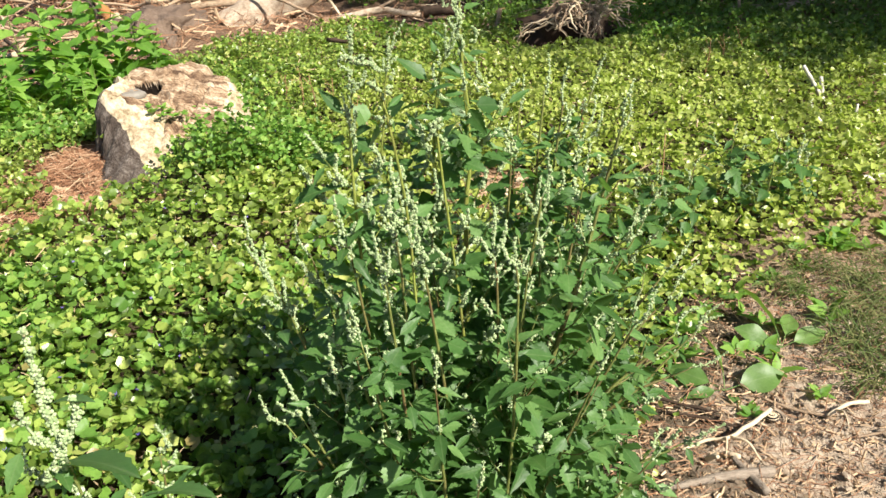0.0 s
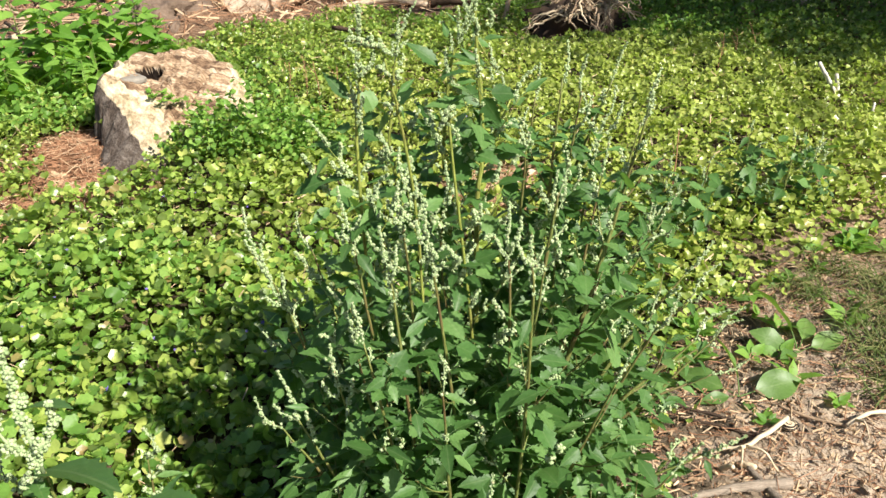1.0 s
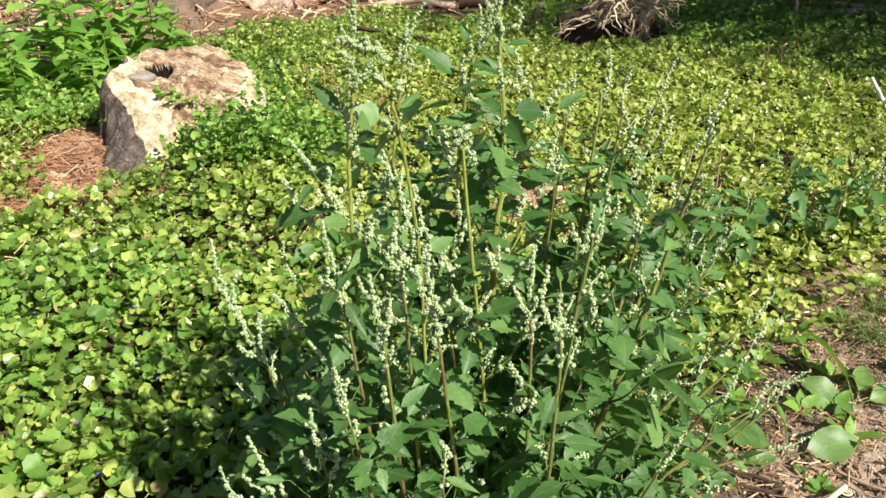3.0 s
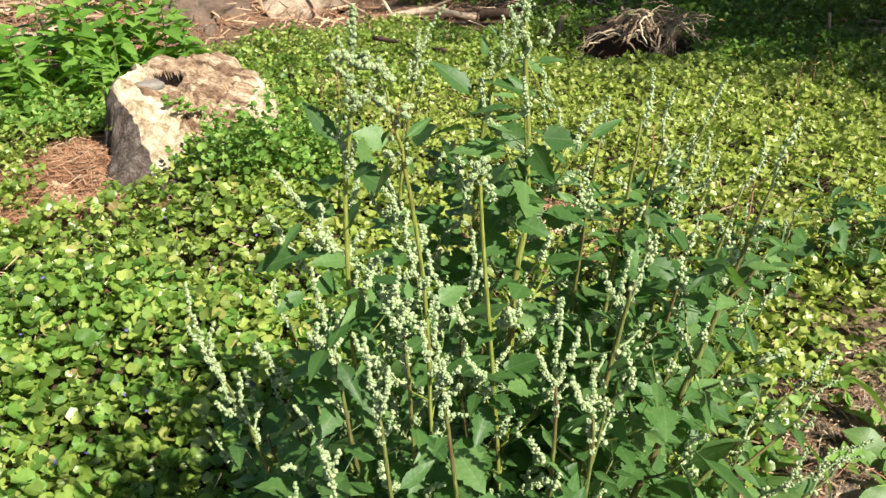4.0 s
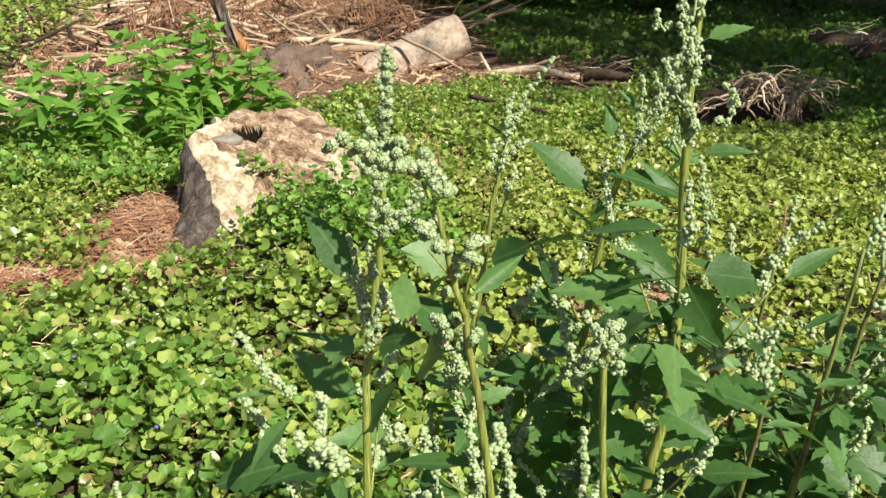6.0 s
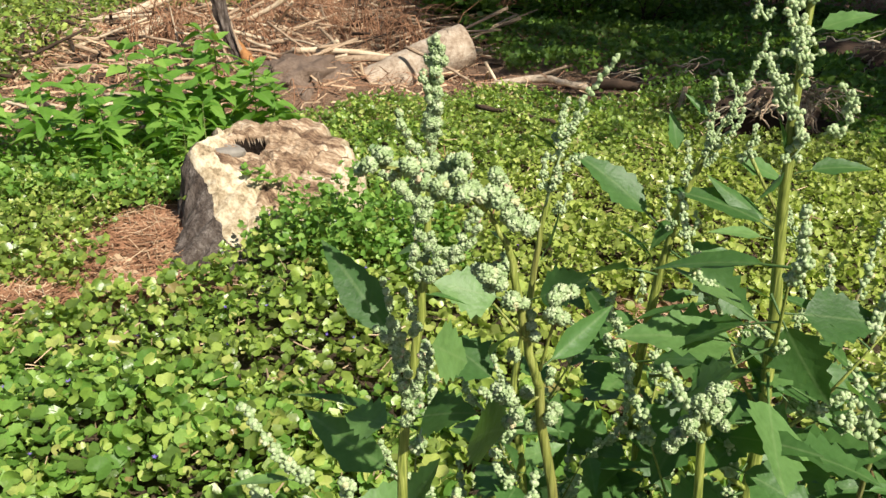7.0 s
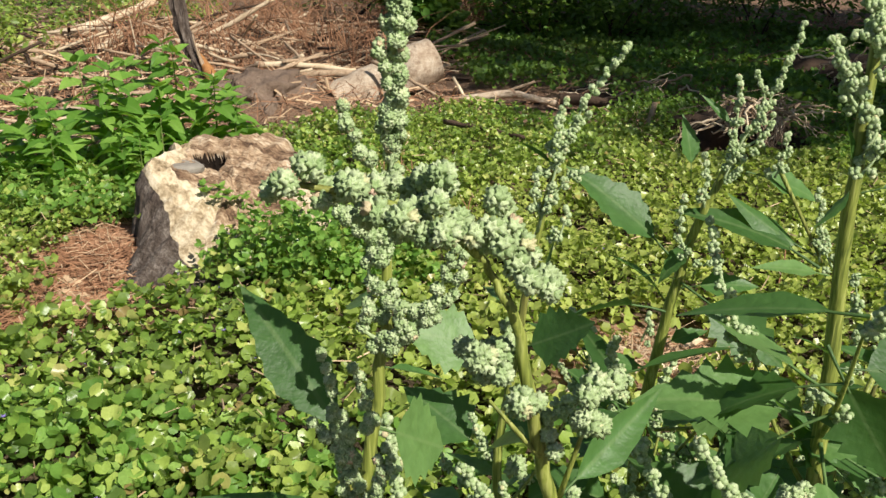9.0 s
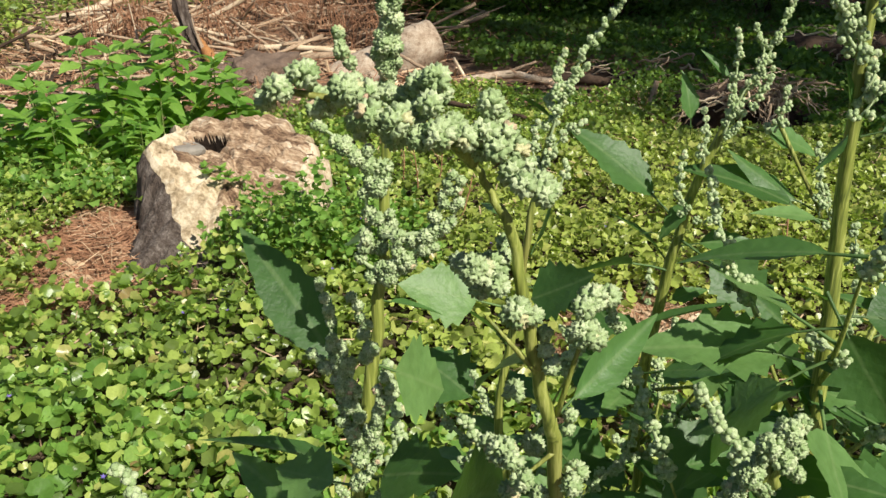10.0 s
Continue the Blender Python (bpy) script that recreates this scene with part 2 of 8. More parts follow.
def ground_material():
    n = Nodes("woodland_soil")
    pos = n.coords()
    sep = n.add("ShaderNodeSeparateXYZ")
    n.link(pos, sep.inputs[0])
    big = n.noise(pos, 1.6, 3.0)
    mid = n.noise(pos, 9.0, 5.0, 0.65)
    fine = n.noise(pos, 75.0, 5.0, 0.7)
    litter = n.ramp(fine, [(0.3, (0.07, 0.042, 0.027)), (0.5, (0.19, 0.115, 0.072)), (0.72, (0.38, 0.27, 0.185))])
    sand = n.ramp(n.maths("ADD", n.maths("MULTIPLY", mid, 0.45), n.maths("MULTIPLY", fine, 0.55)),
                  [(0.33, (0.15, 0.10, 0.07)), (0.47, (0.37, 0.285, 0.205)), (0.62, (0.55, 0.445, 0.335)), (0.8, (0.68, 0.58, 0.46))])
    humus = n.ramp(fine, [(0.3, (0.03, 0.022, 0.014)), (0.7, (0.10, 0.075, 0.045))])
    # sandy soil lies to the east of the weeds, humus under the creeper, dry litter between
    east = n.maths("SUBTRACT", sep.outputs["X"], n.maths("MULTIPLY", sep.outputs["Y"], 0.55))
    east = n.maths("ADD", east, n.maths("MULTIPLY", n.maths("SUBTRACT", mid, 0.5), 0.8))
    sandy = n.ramp(n.maths("ADD", east, 0.76, True), [(0.36, (0, 0, 0)), (0.72, (1, 1, 1))])
    # the bare patch ends a few metres off
    sandy = n.mix(n.patch(pos, (1.4, 2.0, 0.0), 2.2, 1.0, big, 2.2), (0, 0, 0), sandy)
    north = n.maths("MULTIPLY", n.maths("SUBTRACT", sep.outputs["Y"], 4.4), 0.5, True)
    col = n.mix(n.ramp(n.maths("ADD", n.maths("ADD", n.maths("MULTIPLY", big, 0.6), n.maths("MULTIPLY", mid, 0.4)), north), [(0.52, (0, 0, 0)), (0.70, (1, 1, 1))]), humus, litter)
    south = n.ramp(n.maths("MULTIPLY", n.maths("SUBTRACT", n.maths("ADD", sep.outputs["Y"], n.maths("MULTIPLY", mid, 0.8)), 1.7), 0.5, True), [(0.30, (1, 1, 1)), (0.62, (0, 0, 0))])
    crust = n.ramp(n.maths("ADD", n.maths("MULTIPLY", mid, 0.5), n.maths("MULTIPLY", fine, 0.5)), [(0.34, (0.10, 0.055, 0.032)), (0.5, (0.27, 0.165, 0.10)), (0.66, (0.46, 0.33, 0.22))])
    needles = n.ramp(fine, [(0.3, (0.16, 0.072, 0.04)), (0.48, (0.40, 0.21, 0.12)), (0.68, (0.58, 0.40, 0.27))])
    for spot, reach in (((-1.38, 3.02, 0.0), 0.32), ((-1.52, 2.60, 0.0), 0.18), ((0.22, 2.72, 0.0), 0.16)):
        col = n.mix(n.patch(pos, spot, reach, 0.14, mid, 0.2), col, needles)
    col = n.mix(sandy, col, n.mix(south, crust, sand))
    height = n.maths("ADD", n.maths("MULTIPLY", fine, 0.6), n.maths("MULTIPLY", n.noise(pos, 210.0, 3.0), 0.4))
    return n.finish(n.surface(col, 0.95, n.bump(height, 1.0, 0.016), 0.15))


M_GROUND = ground_material()


# ---- mesh helpers ----
def mesh_of(name, verts, faces, mat, smooth=True):
    me = bpy.data.meshes.new(name)
    me.from_pydata([tuple(v) for v in verts], [], faces)
    me.materials.append(mat)
    if smooth:
        me.polygons.foreach_set("use_smooth", [True] * len(me.polygons))
    me.update()
    return me


def tri_mesh(name, verts, tris, mat, smooth=True):
    """A mesh from arrays of vertices and triangles."""
    verts, tris = np.asarray(verts, np.float32), np.asarray(tris, np.int32)
    me = bpy.data.meshes.new(name)
    me.vertices.add(len(verts))
    me.vertices.foreach_set("co", verts.ravel())
    me.loops.add(tris.size)
    me.loops.foreach_set("vertex_index", tris.ravel())
    me.polygons.add(len(tris))
    me.polygons.foreach_set("loop_start", np.arange(0, tris.size, 3, dtype=np.int32))
    me.polygons.foreach_set("use_smooth", np.full(len(tris), smooth))
    me.materials.append(mat)
    me.update(calc_edges=True)
    me.validate()
    return me


def scatter(tv, tf, mats, locs):
    """Copies of one small triangle shape, joined: tv (k,3), tf (f,3), mats (n,3,3), locs (n,3)."""
    v = np.einsum("nij,kj->nki", mats, tv) + locs[:, None, :]
    f = tf[None, :, :] + (np.arange(len(locs)) * len(tv))[:, None, None]
    return v.reshape(-1, 3), f.reshape(-1, 3)


def joined(chunks):
    vs, fs, k = [], [], 0
    for v, f in chunks:
        vs.append(np.asarray(v))
        fs.append(np.asarray(f) + k)
        k += len(v)
    return np.concatenate(vs), np.concatenate(fs)


def turns(rng, n, tilt, size):
    """Random leaf poses: turned about z, tilted by about tilt radians, scaled by size (n,)."""
    a, b, c = rng.uniform(0, 2 * np.pi, n), rng.uniform(0, 2 * np.pi, n), np.abs(rng.normal(0, tilt, n))
    ca, sa, o, z = np.cos(a), np.sin(a), np.ones(n), np.zeros(n)
    rz = np.stack([np.stack([ca, -sa, z], 1), np.stack([sa, ca, z], 1), np.stack([z, z, o], 1)], 1)
    ux, uy, cc, sc = np.cos(b), np.sin(b), np.cos(c), np.sin(c)
    t = 1 - cc
    rt = np.stack([np.stack([t * ux * ux + cc, t * ux * uy, sc * uy], 1), np.stack([t * ux * uy, t * uy * uy + cc, -sc * ux], 1), np.stack([-sc * uy, sc * ux, cc], 1)], 1)
    return np.einsum("nij,njk->nik", rt, rz) * np.asarray(size)[:, None, None]


def spline(points, count):
    """Catmull-Rom through points, as an array."""
    p = np.array(points, float)
    if len(p) == 2:
        return p[0] + (p[1] - p[0]) * np.linspace(0, 1, count)[:, None]
    q = np.vstack([2 * p[0] - p[1], p, 2 * p[-1] - p[-2]])
    out = []
    for s in np.linspace(0, len(p) - 1 - 1e-6, count):
        i, t = int(s), s - int(s)
        a, b, c, d = q[i:i + 4]
        out.append(0.5 * (2 * b + (c - a) * t + (2 * a - 5 * b + 4 * c - d) * t * t + (3 * b - a - 3 * c + d) * t ** 3))
    return np.array(out)


def tube(pts, radii, sides=6, ridge=0.0, caps=True, rough=0.0, rng=None):
    """A tapered round bar along pts, as vertices and triangles."""
    pts = np.asarray(pts, float)
    n = len(pts)
    tan = np.gradient(pts, axis=0)
    tan /= np.linalg.norm(tan, axis=1)[:, None] + 1e-12
    up = np.array((0.0, 0.0, 1.0)) if abs(tan[0][2]) < 0.9 else np.array((1.0, 0.0, 0.0))
    verts = []
    for i in range(n):
        side = np.cross(up, tan[i])
        side /= np.linalg.norm(side) + 1e-12
        up = np.cross(tan[i], side)
        for k in range(sides):
            a = 2 * np.pi * k / sides
            r = radii[i] * (1 + (ridge if k % 2 else -ridge))
            if rng is not None:
                r *= 1 + rng.uniform(-rough, rough)
            verts.append(pts[i] + r * (math.cos(a) * side + math.sin(a) * up))
    tris = []
    for i in range(n - 1):
        for k in range(sides):
            a, b = i * sides + k, i * sides + (k + 1) % sides
            tris += [(a, b, b + sides), (a, b + sides, a + sides)]
    if caps:
        verts += [pts[0], pts[-1]]
        for k in range(sides):
            tris += [(len(verts) - 2, (k + 1) % sides, k), (len(verts) - 1, (n - 1) * sides + k, (n - 1) * sides + (k + 1) % sides)]
    return np.array(verts), np.array(tris)


def facing(at, way, normal, size=1.0):
    """A pose with y along way and z near normal."""
    y = Vector(way).normalized()
    x = y.cross(Vector(normal))
    if x.length < 1e-5:
        x = y.cross(Vector((0.3, 0.9, 0.2)))
    x.normalize()
    z = x.cross(y)
    return Matrix.Translation(at) @ Matrix((x, y, z)).transposed().to_4x4() @ Matrix.Scale(size, 4)


def thing(name, at, label, category, group="", kind=""):
    """An empty at the base of a thing."""
    ob = new(name)
    ob.empty_display_size = 0.05
    ob.location = at
    return tagged(ob, label, category, group, kind)


def single(name, me, label, category, group="", kind="", at=None):
    ob = new(name, me)
    if at is not None:
        ob.location = at
    return tagged(ob, label, category, group, kind)


def attach(name, me, parent, world_pose=None, label=""):
    """A part under a thing, at a pose in the world (or with its mesh in world places); or a piece under such a part with its mesh in world places."""
    ob = new(name, me)
    ob.parent = parent
    m = world_pose if world_pose is not None else Matrix()
    ob.matrix_basis = m if parent.parent else Matrix.Translation(-parent.location) @ m
    if label:
        ob["label"] = label
    return ob


def wave(x, y, s=1.0, seed=0.0):
    return noise.noise(Vector((x * s + seed, y * s - seed, seed * 0.37)))


# ---- ground ----
def spread(lo, hi, step, far, grow):
    mid = list(np.arange(lo, hi + step / 2, step))
    left, right, d = [], [], step
    a, b = lo, hi
    while a > -far:
        d *= grow
        a -= d
        left.append(a)
    d = step
    while b < far:
        d *= grow
        b += d
        right.append(b)
    return np.array(left[::-1] + mid + right)


def sandy(x, y):
    """How far a place lies inside the bare sandy strip: above 0 is bare."""
    edge = np.interp(y, [0.0, 1.2, 1.55, 1.78, 1.99, 2.14, 2.30, 2.45, 3.1, 3.6, 4.2, 9.0], [0.32, 0.38, 0.54, 0.66, 0.81, 1.02, 1.32, 1.60, 1.95, 2.10, 2.7, 3.8])
    return x - edge


def ground_height(x, y):
    z = 0.030 * wave(x, y, 0.9) + 0.012 * wave(x, y, 3.1, 4.0)
    near = 1.0 if abs(x) < 4 and 0 < y < 8 else 0.0
    z += near * 0.007 * wave(x, y, 11.0, 2.0)
    if near and sandy(x, y) > -0.15:
        z += 0.009 * abs(wave(x, y, 9.0, 7.0))
    # the trodden sand lies lower, with a lumpy crust
    z -= 0.032 * math.exp(-(((x - 0.72) / 0.36) ** 2 + ((y - 1.45) / 0.36) ** 2))
    if 0.3 < x < 1.4 and 1.1 < y < 2.15:
        k = min(1.0, max(0.0, (sandy(x, y) + 0.05) / 0.15)) * min(1.0, (1.4 - x) / 0.1, (2.15 - y) / 0.1)
        z += k * (0.017 * abs(wave(x, y, 19.0, 3.0)) + 0.012 * wave(x, y, 40.0, 5.0))
    # an earth bank behind the old stump
    z += 0.13 * math.exp(-(((x + 1.86) / 0.34) ** 2 + ((y - 5.62) / 0.38) ** 2))
    z += 0.16 * math.exp(-(((x + 2.9) / 1.3) ** 2 + ((y - 7.6) / 1.1) ** 2))
    # heaped needles at the foot of the stump
    z += 0.05 * math.exp(-(((x + 1.30) / 0.14) ** 2 + ((y - 3.12) / 0.20) ** 2))
    # hollow under the torn roots
    z -= 0.07 * math.exp(-(((x - 0.78) / 0.30) ** 2 + ((y - 4.88) / 0.20) ** 2))
    return z


def denser(rows, lo, hi, step):
    """Closer grid lines between lo and hi."""
    return np.concatenate([rows[rows < lo - 0.01], np.arange(lo, hi, step), rows[rows > hi + 0.01]])


gx = denser(spread(-3.4, 3.2, 0.045, 320.0, 1.22), 0.36, 1.30, 0.012)
gy = denser(spread(0.4, 6.6, 0.045, 320.0, 1.22), 1.15, 2.05, 0.012)
verts = [(x, y, ground_height(x, y)) for y in gy for x in gx]
w = len(gx)
faces = [(j * w + i, j * w + i + 1, (j + 1) * w + i + 1, (j + 1) * w + i) for j in range(len(gy) - 1) for i in range(w - 1)]
single("ground", mesh_of("ground", verts, faces, M_GROUND), "sandy woodland soil strewn with brown needles and litter", "ground", kind="structure")


# ---- creeping groundcover ----
def kidney(points=9):
    """A round scalloped leaf, cupped and rippled, with its notch at the stalk."""
    v = [(0.0, -0.10, -0.12)]
    for ring, reach in ((0, 0.27), (1, 0.5)):
        for i in range(points):
            a = math.radians(-62 + (304.0) * i / (points - 1))
            r = reach * (1 + (0.035 if i % 2 else -0.035) * ring) * (1.0 if 0 < i < points - 1 else 0.84)
            z = 0.10 * ring + 0.10 * math.sin(a) * reach * 2 + 0.24 * math.cos(2 * a) * reach + (0.045 if i % 2 else -0.03) * (1.0 if ring else 0.5)
            v.append((r * math.cos(a) * 1.06, r * math.sin(a) - 0.05 * (1 - ring), z - 0.03))
    f = [(0, i, i + 1) for i in range(1, points)]
    for i in range(1, points):
        f += [(i, i + points, i + points + 1), (i, i + points + 1, i + 1)]
    return np.array(v), np.array(f)


STUMP = Vector((-1.045, 3.375, 0.0))
BARE = [(-1.46, 3.25, 0.11), (-1.40, 3.08, 0.14), (-1.31, 2.90, 0.12), (-1.21, 2.78, 0.08), (-1.46, 2.61, 0.08), (-1.57, 2.59, 0.09), (-1.68, 2.57, 0.10), (0.22, 2.70, 0.09), (0.02, 2.52, 0.05), (0.34, 2.80, 0.06), (0.18, 1.15, 0.20), (-1.17, 2.92, 0.12), (-1.10, 3.03, 0.10), (-1.25, 3.05, 0.12), (0.78, 4.90, 0.22), (0.62, 4.95, 0.12), (0.95, 4.97, 0.14)]


def creeper_cover(x, y):
    """How thickly the creeper stands at a place, from 0 to 1."""
    d = 1.0
    s = float(sandy(x, y)) + 0.16 * wave(x, y, 2.6, 3.0) + 0.08 * wave(x, y, 9.0, 6.0)
    d *= min(1.0, max(0.0, -s / 0.30 + 0.12))
    back = np.interp(x, [-4, -2.2, -1.6, -1.2, -0.4, 0.4, 0.9, 1.4, 2.5, 4], [3.55, 3.75, 4.6, 5.25, 5.65, 5.35, 5.05, 5.1, 4.75, 4.4]) + 0.16 * wave(x, y, 2.2, 9.0)
    d *= min(1.0, max(0.0, (back - y) / 0.15))
    for bx, by, br in BARE:
        q = math.hypot(x - bx, y - by) + 0.05 * wave(x, y, 12.0, 1.0)
        d *= min(1.0, max(0.0, (q - br) / 0.05))
    if math.hypot(x - STUMP.x, y - STUMP.y) < 0.26:
        d = 0.0
    if x < -2.0 or y < 1.1:
        d *= min(1.0, max(0.35, (x + 2.5 + 0.6 * wave(x, y, 1.3, 4.0)) / 0.4)) * min(1.0, max(0.35, (y - 0.9 + 0.3 * wave(x, y, 1.3, 5.0)) / 0.2))
    return d * (0.75 + 0.25 * min(1.0, max(0.0, 0.5 + 1.6 * wave(x, y, 4.0, 5.0))))


def creeper_height(x, y):
    h = 0.080 + 0.05 * wave(x, y, 2.7, 8.0) + 0.055 * wave(x, y, 8.5, 2.0) + 0.045 * wave(x, y, 19.0, 5.0)
    # it climbs against the front of the stump
    h += 0.10 * math.exp(-(((x + 0.78) / 0.22) ** 2 + ((y - 3.06) / 0.14) ** 2))
    return max(0.02, h)


def creeper(name, mat, rows, seed, tilt, tv, tf, label):
    """rows: x0, x1, y0, y1, leaves per square metre, leaf width low and high, cover and height functions."""
    rng = np.random.default_rng(seed)
    chunks = []
    for x0, x1, y0, y1, per, low, high, cover, height in rows:
        n = int((x1 - x0) * (y1 - y0) * per)
        xs, ys, keep = rng.uniform(x0, x1, n), rng.uniform(y0, y1, n), rng.uniform(0, 1, n)
        spots = [(x, y, ground_height(x, y), height(x, y)) for x, y, k in zip(xs, ys, keep) if k < cover(x, y)]
        p = np.array(spots)
        m = len(p)
        lift = rng.uniform(0.0, 1.0, m) ** 0.55
        locs = np.stack([p[:, 0], p[:, 1], p[:, 2] + 0.012 + p[:, 3] * lift], 1)
        size = rng.uniform(low, high, m) * (0.7 + 0.4 * lift)
        chunks.append(scatter(tv, tf, turns(rng, m, tilt, size), locs))
    v, f = joined(chunks)
    return single(name, tri_mesh(name, v, f, mat), label, "groundcover", kind="stuff")


KV, KF = kidney(11)
KV3, KF3 = kidney(5)
creeper("ground_ivy", M_IVY, [
    (-2.6, 0.3, 0.9, 2.9, 5200, 0.010, 0.036, creeper_cover, creeper_height),
    (0.3, 1.9, 1.0, 2.9, 6500, 0.008, 0.028, creeper_cover, creeper_height),
], 11, 1.0, KV, KF, "bright yellow-green carpet of small round creeping leaves")
creeper("near_ground_ivy", M_GREEN, [(-1.7, 0.3, 1.15, 2.3, 2100, 0.018, 0.038, creeper_cover, creeper_height)], 17, 1.0, *kidney(17), "fresh green round scalloped leaves beside the weeds")
creeper("far_ground_ivy", M_IVY, [
    (-3.2, 2.4, 2.9, 5.8, 8200, 0.010, 0.032, creeper_cover, creeper_height),
], 15, 0.85, KV3, KF3, "yellow-green carpet of small creeping leaves behind the weeds")


def outer_cover(x, y):
    """The creeper thins out round the clearing."""
    if -2.0 < x < 1.2 and 1.1 < y < 2.9 or -2.6 < x < 2.2 and 2.9 <= y < 5.6:
        return 0.0
    d = math.hypot(x + 1.0, y - 1.4) + 1.1 * wave(x, y, 0.7, 2.0) + 0.4 * wave(x, y, 2.4, 7.0)
    c = min(1.0, max(0.0, (4.3 - d) / 1.3))
    if math.hypot(x - 1.4, y - 2.0) + 0.7 * wave(x, y, 0.9, 3.0) < 2.5:
        c *= min(1.0, max(0.0, -(float(sandy(x, y)) + 0.3 * wave(x, y, 2.6, 3.0)) / 0.3))
    back = np.interp(x, [-4, -2.2, -1.6], [3.55, 3.75, 4.6]) + 0.3 * wave(x, y, 2.2, 9.0)
    return c * min(1.0, max(0.0, (back - y) / 0.3)) * (0.55 + 0.45 * min(1.0, max(0.0, 0.5 + 2.0 * wave(x, y, 1.9, 5.0))))


def far_cover(x, y):
    d = min(1.0, max(0.0, (y - np.interp(x, [-3, -0.6, 0.2, 0.9, 1.6, 3.5], [12, 6.2, 5.85, 5.75, 5.3, 4.6])) / 0.3)) * min(1.0, max(0.0, (10.5 - y + 2 * wave(x, y, 0.5, 4.0)) / 1.0))
    return d * (0.45 + 0.55 * min(1.0, max(0.0, 0.55 + 2.2 * wave(x, y, 1.1, 5.0))))


def far_height(x, y):
    return 0.06 + 0.16 * abs(wave(x, y, 1.3, 3.0)) + 0.07 * abs(wave(x, y, 5.0, 1.0))


creeper("outer_ground_ivy", M_IVY, [(-6.5, 4.5, -4.5, 4.2, 1300, 0.024, 0.050, outer_cover, creeper_height)], 19, 0.8, KV3, KF3, "yellow-green creeping leaves thinning out round the clearing")
creeper("undergrowth", M_IVY_DEEP, [(-1.2, 4.2, 4.8, 10.5, 1500, 0.025, 0.06, far_cover, far_height)], 12, 0.95, KV3, KF3, "low undergrowth with tree shade put into its dim green")


def fringe_cover(x, y):
    """Growth along the edge behind the creeper, tree shade put into its deeper green."""
    near = np.interp(x, [0.2, 0.9, 1.5, 2.4, 3.5], [5.3, 4.55, 4.2, 3.9, 3.6]) + 0.35 * wave(x, y, 1.7, 6.0)
    return 0.75 * min(1.0, max(0.0, (y - near) / 0.45)) * min(1.0, max(0.0, (5.9 - y) / 0.4)) * (0.0 if math.hypot(x - 0.78, y - 4.9) < 0.3 else 1.0)


creeper("edge_undergrowth", M_IVY_DEEP, [(0.2, 3.6, 3.4, 5.9, 3800, 0.014, 0.036, fringe_cover, lambda x, y: creeper_height(x, y) + 0.05)], 23, 1.0, KV3, KF3, "low growth along the creeper's edge, tree shade put into its deep green")


def foot_cover(x, y):
    return 1.0 if ((x + 0.66) / 0.34) ** 2 + ((y - 3.05) / 0.21) ** 2 + 0.4 * wave(x, y, 14.0, 2.0) < 1.0 and math.hypot(x - STUMP.x, y - STUMP.y) > 0.27 else 0.0


def foot_height(x, y):
    return 0.275 * max(0.25, 1.0 - 0.7 * ((x + 0.70) / 0.38) ** 2) * max(0.2, 0.72 + 1.0 * wave(x, y, 17.0, 3.0))


creeper("stump_foot_weeds", M_GREEN, [(-1.10, -0.34, 2.80, 3.34, 9000, 0.010, 0.030, foot_cover, foot_height)], 16, 1.0, KV, KF, "leafy green weeds growing up the stump's front")


def flowers():
    """Tiny violet blossoms among the creeper."""
    rng = np.random.default_rng(5)
    v = [(0, 0, -0.2)]
    for i in range(10):
        a, r = 2 * math.pi * i / 10, 0.5 if i % 2 else 0.2
        v.append((r * math.cos(a), r * math.sin(a), 0.15 if i % 2 else 0.0))
    f = [(0, i, i % 10 + 1) for i in range(1, 11)]
    locs = []
    while len(locs) < 190:
        x, y = rng.uniform(-1.7, 0.3), rng.uniform(1.2, 3.3)
        if creeper_cover(x, y) > 0.6:
            locs.append((x, y, ground_height(x, y) + creeper_height(x, y) * rng.uniform(0.75, 1.08)))
    locs = np.array(locs)
    a, b = scatter(np.array(v), np.array(f), turns(rng, len(locs), 0.8, rng.uniform(0.009, 0.015, len(locs))), locs)
    single("violet_blossoms", tri_mesh("violet_blossoms", a, b, M_FLOWER), "tiny violet-blue blossoms dotted among the creeper", "flower", kind="stuff")


flowers()


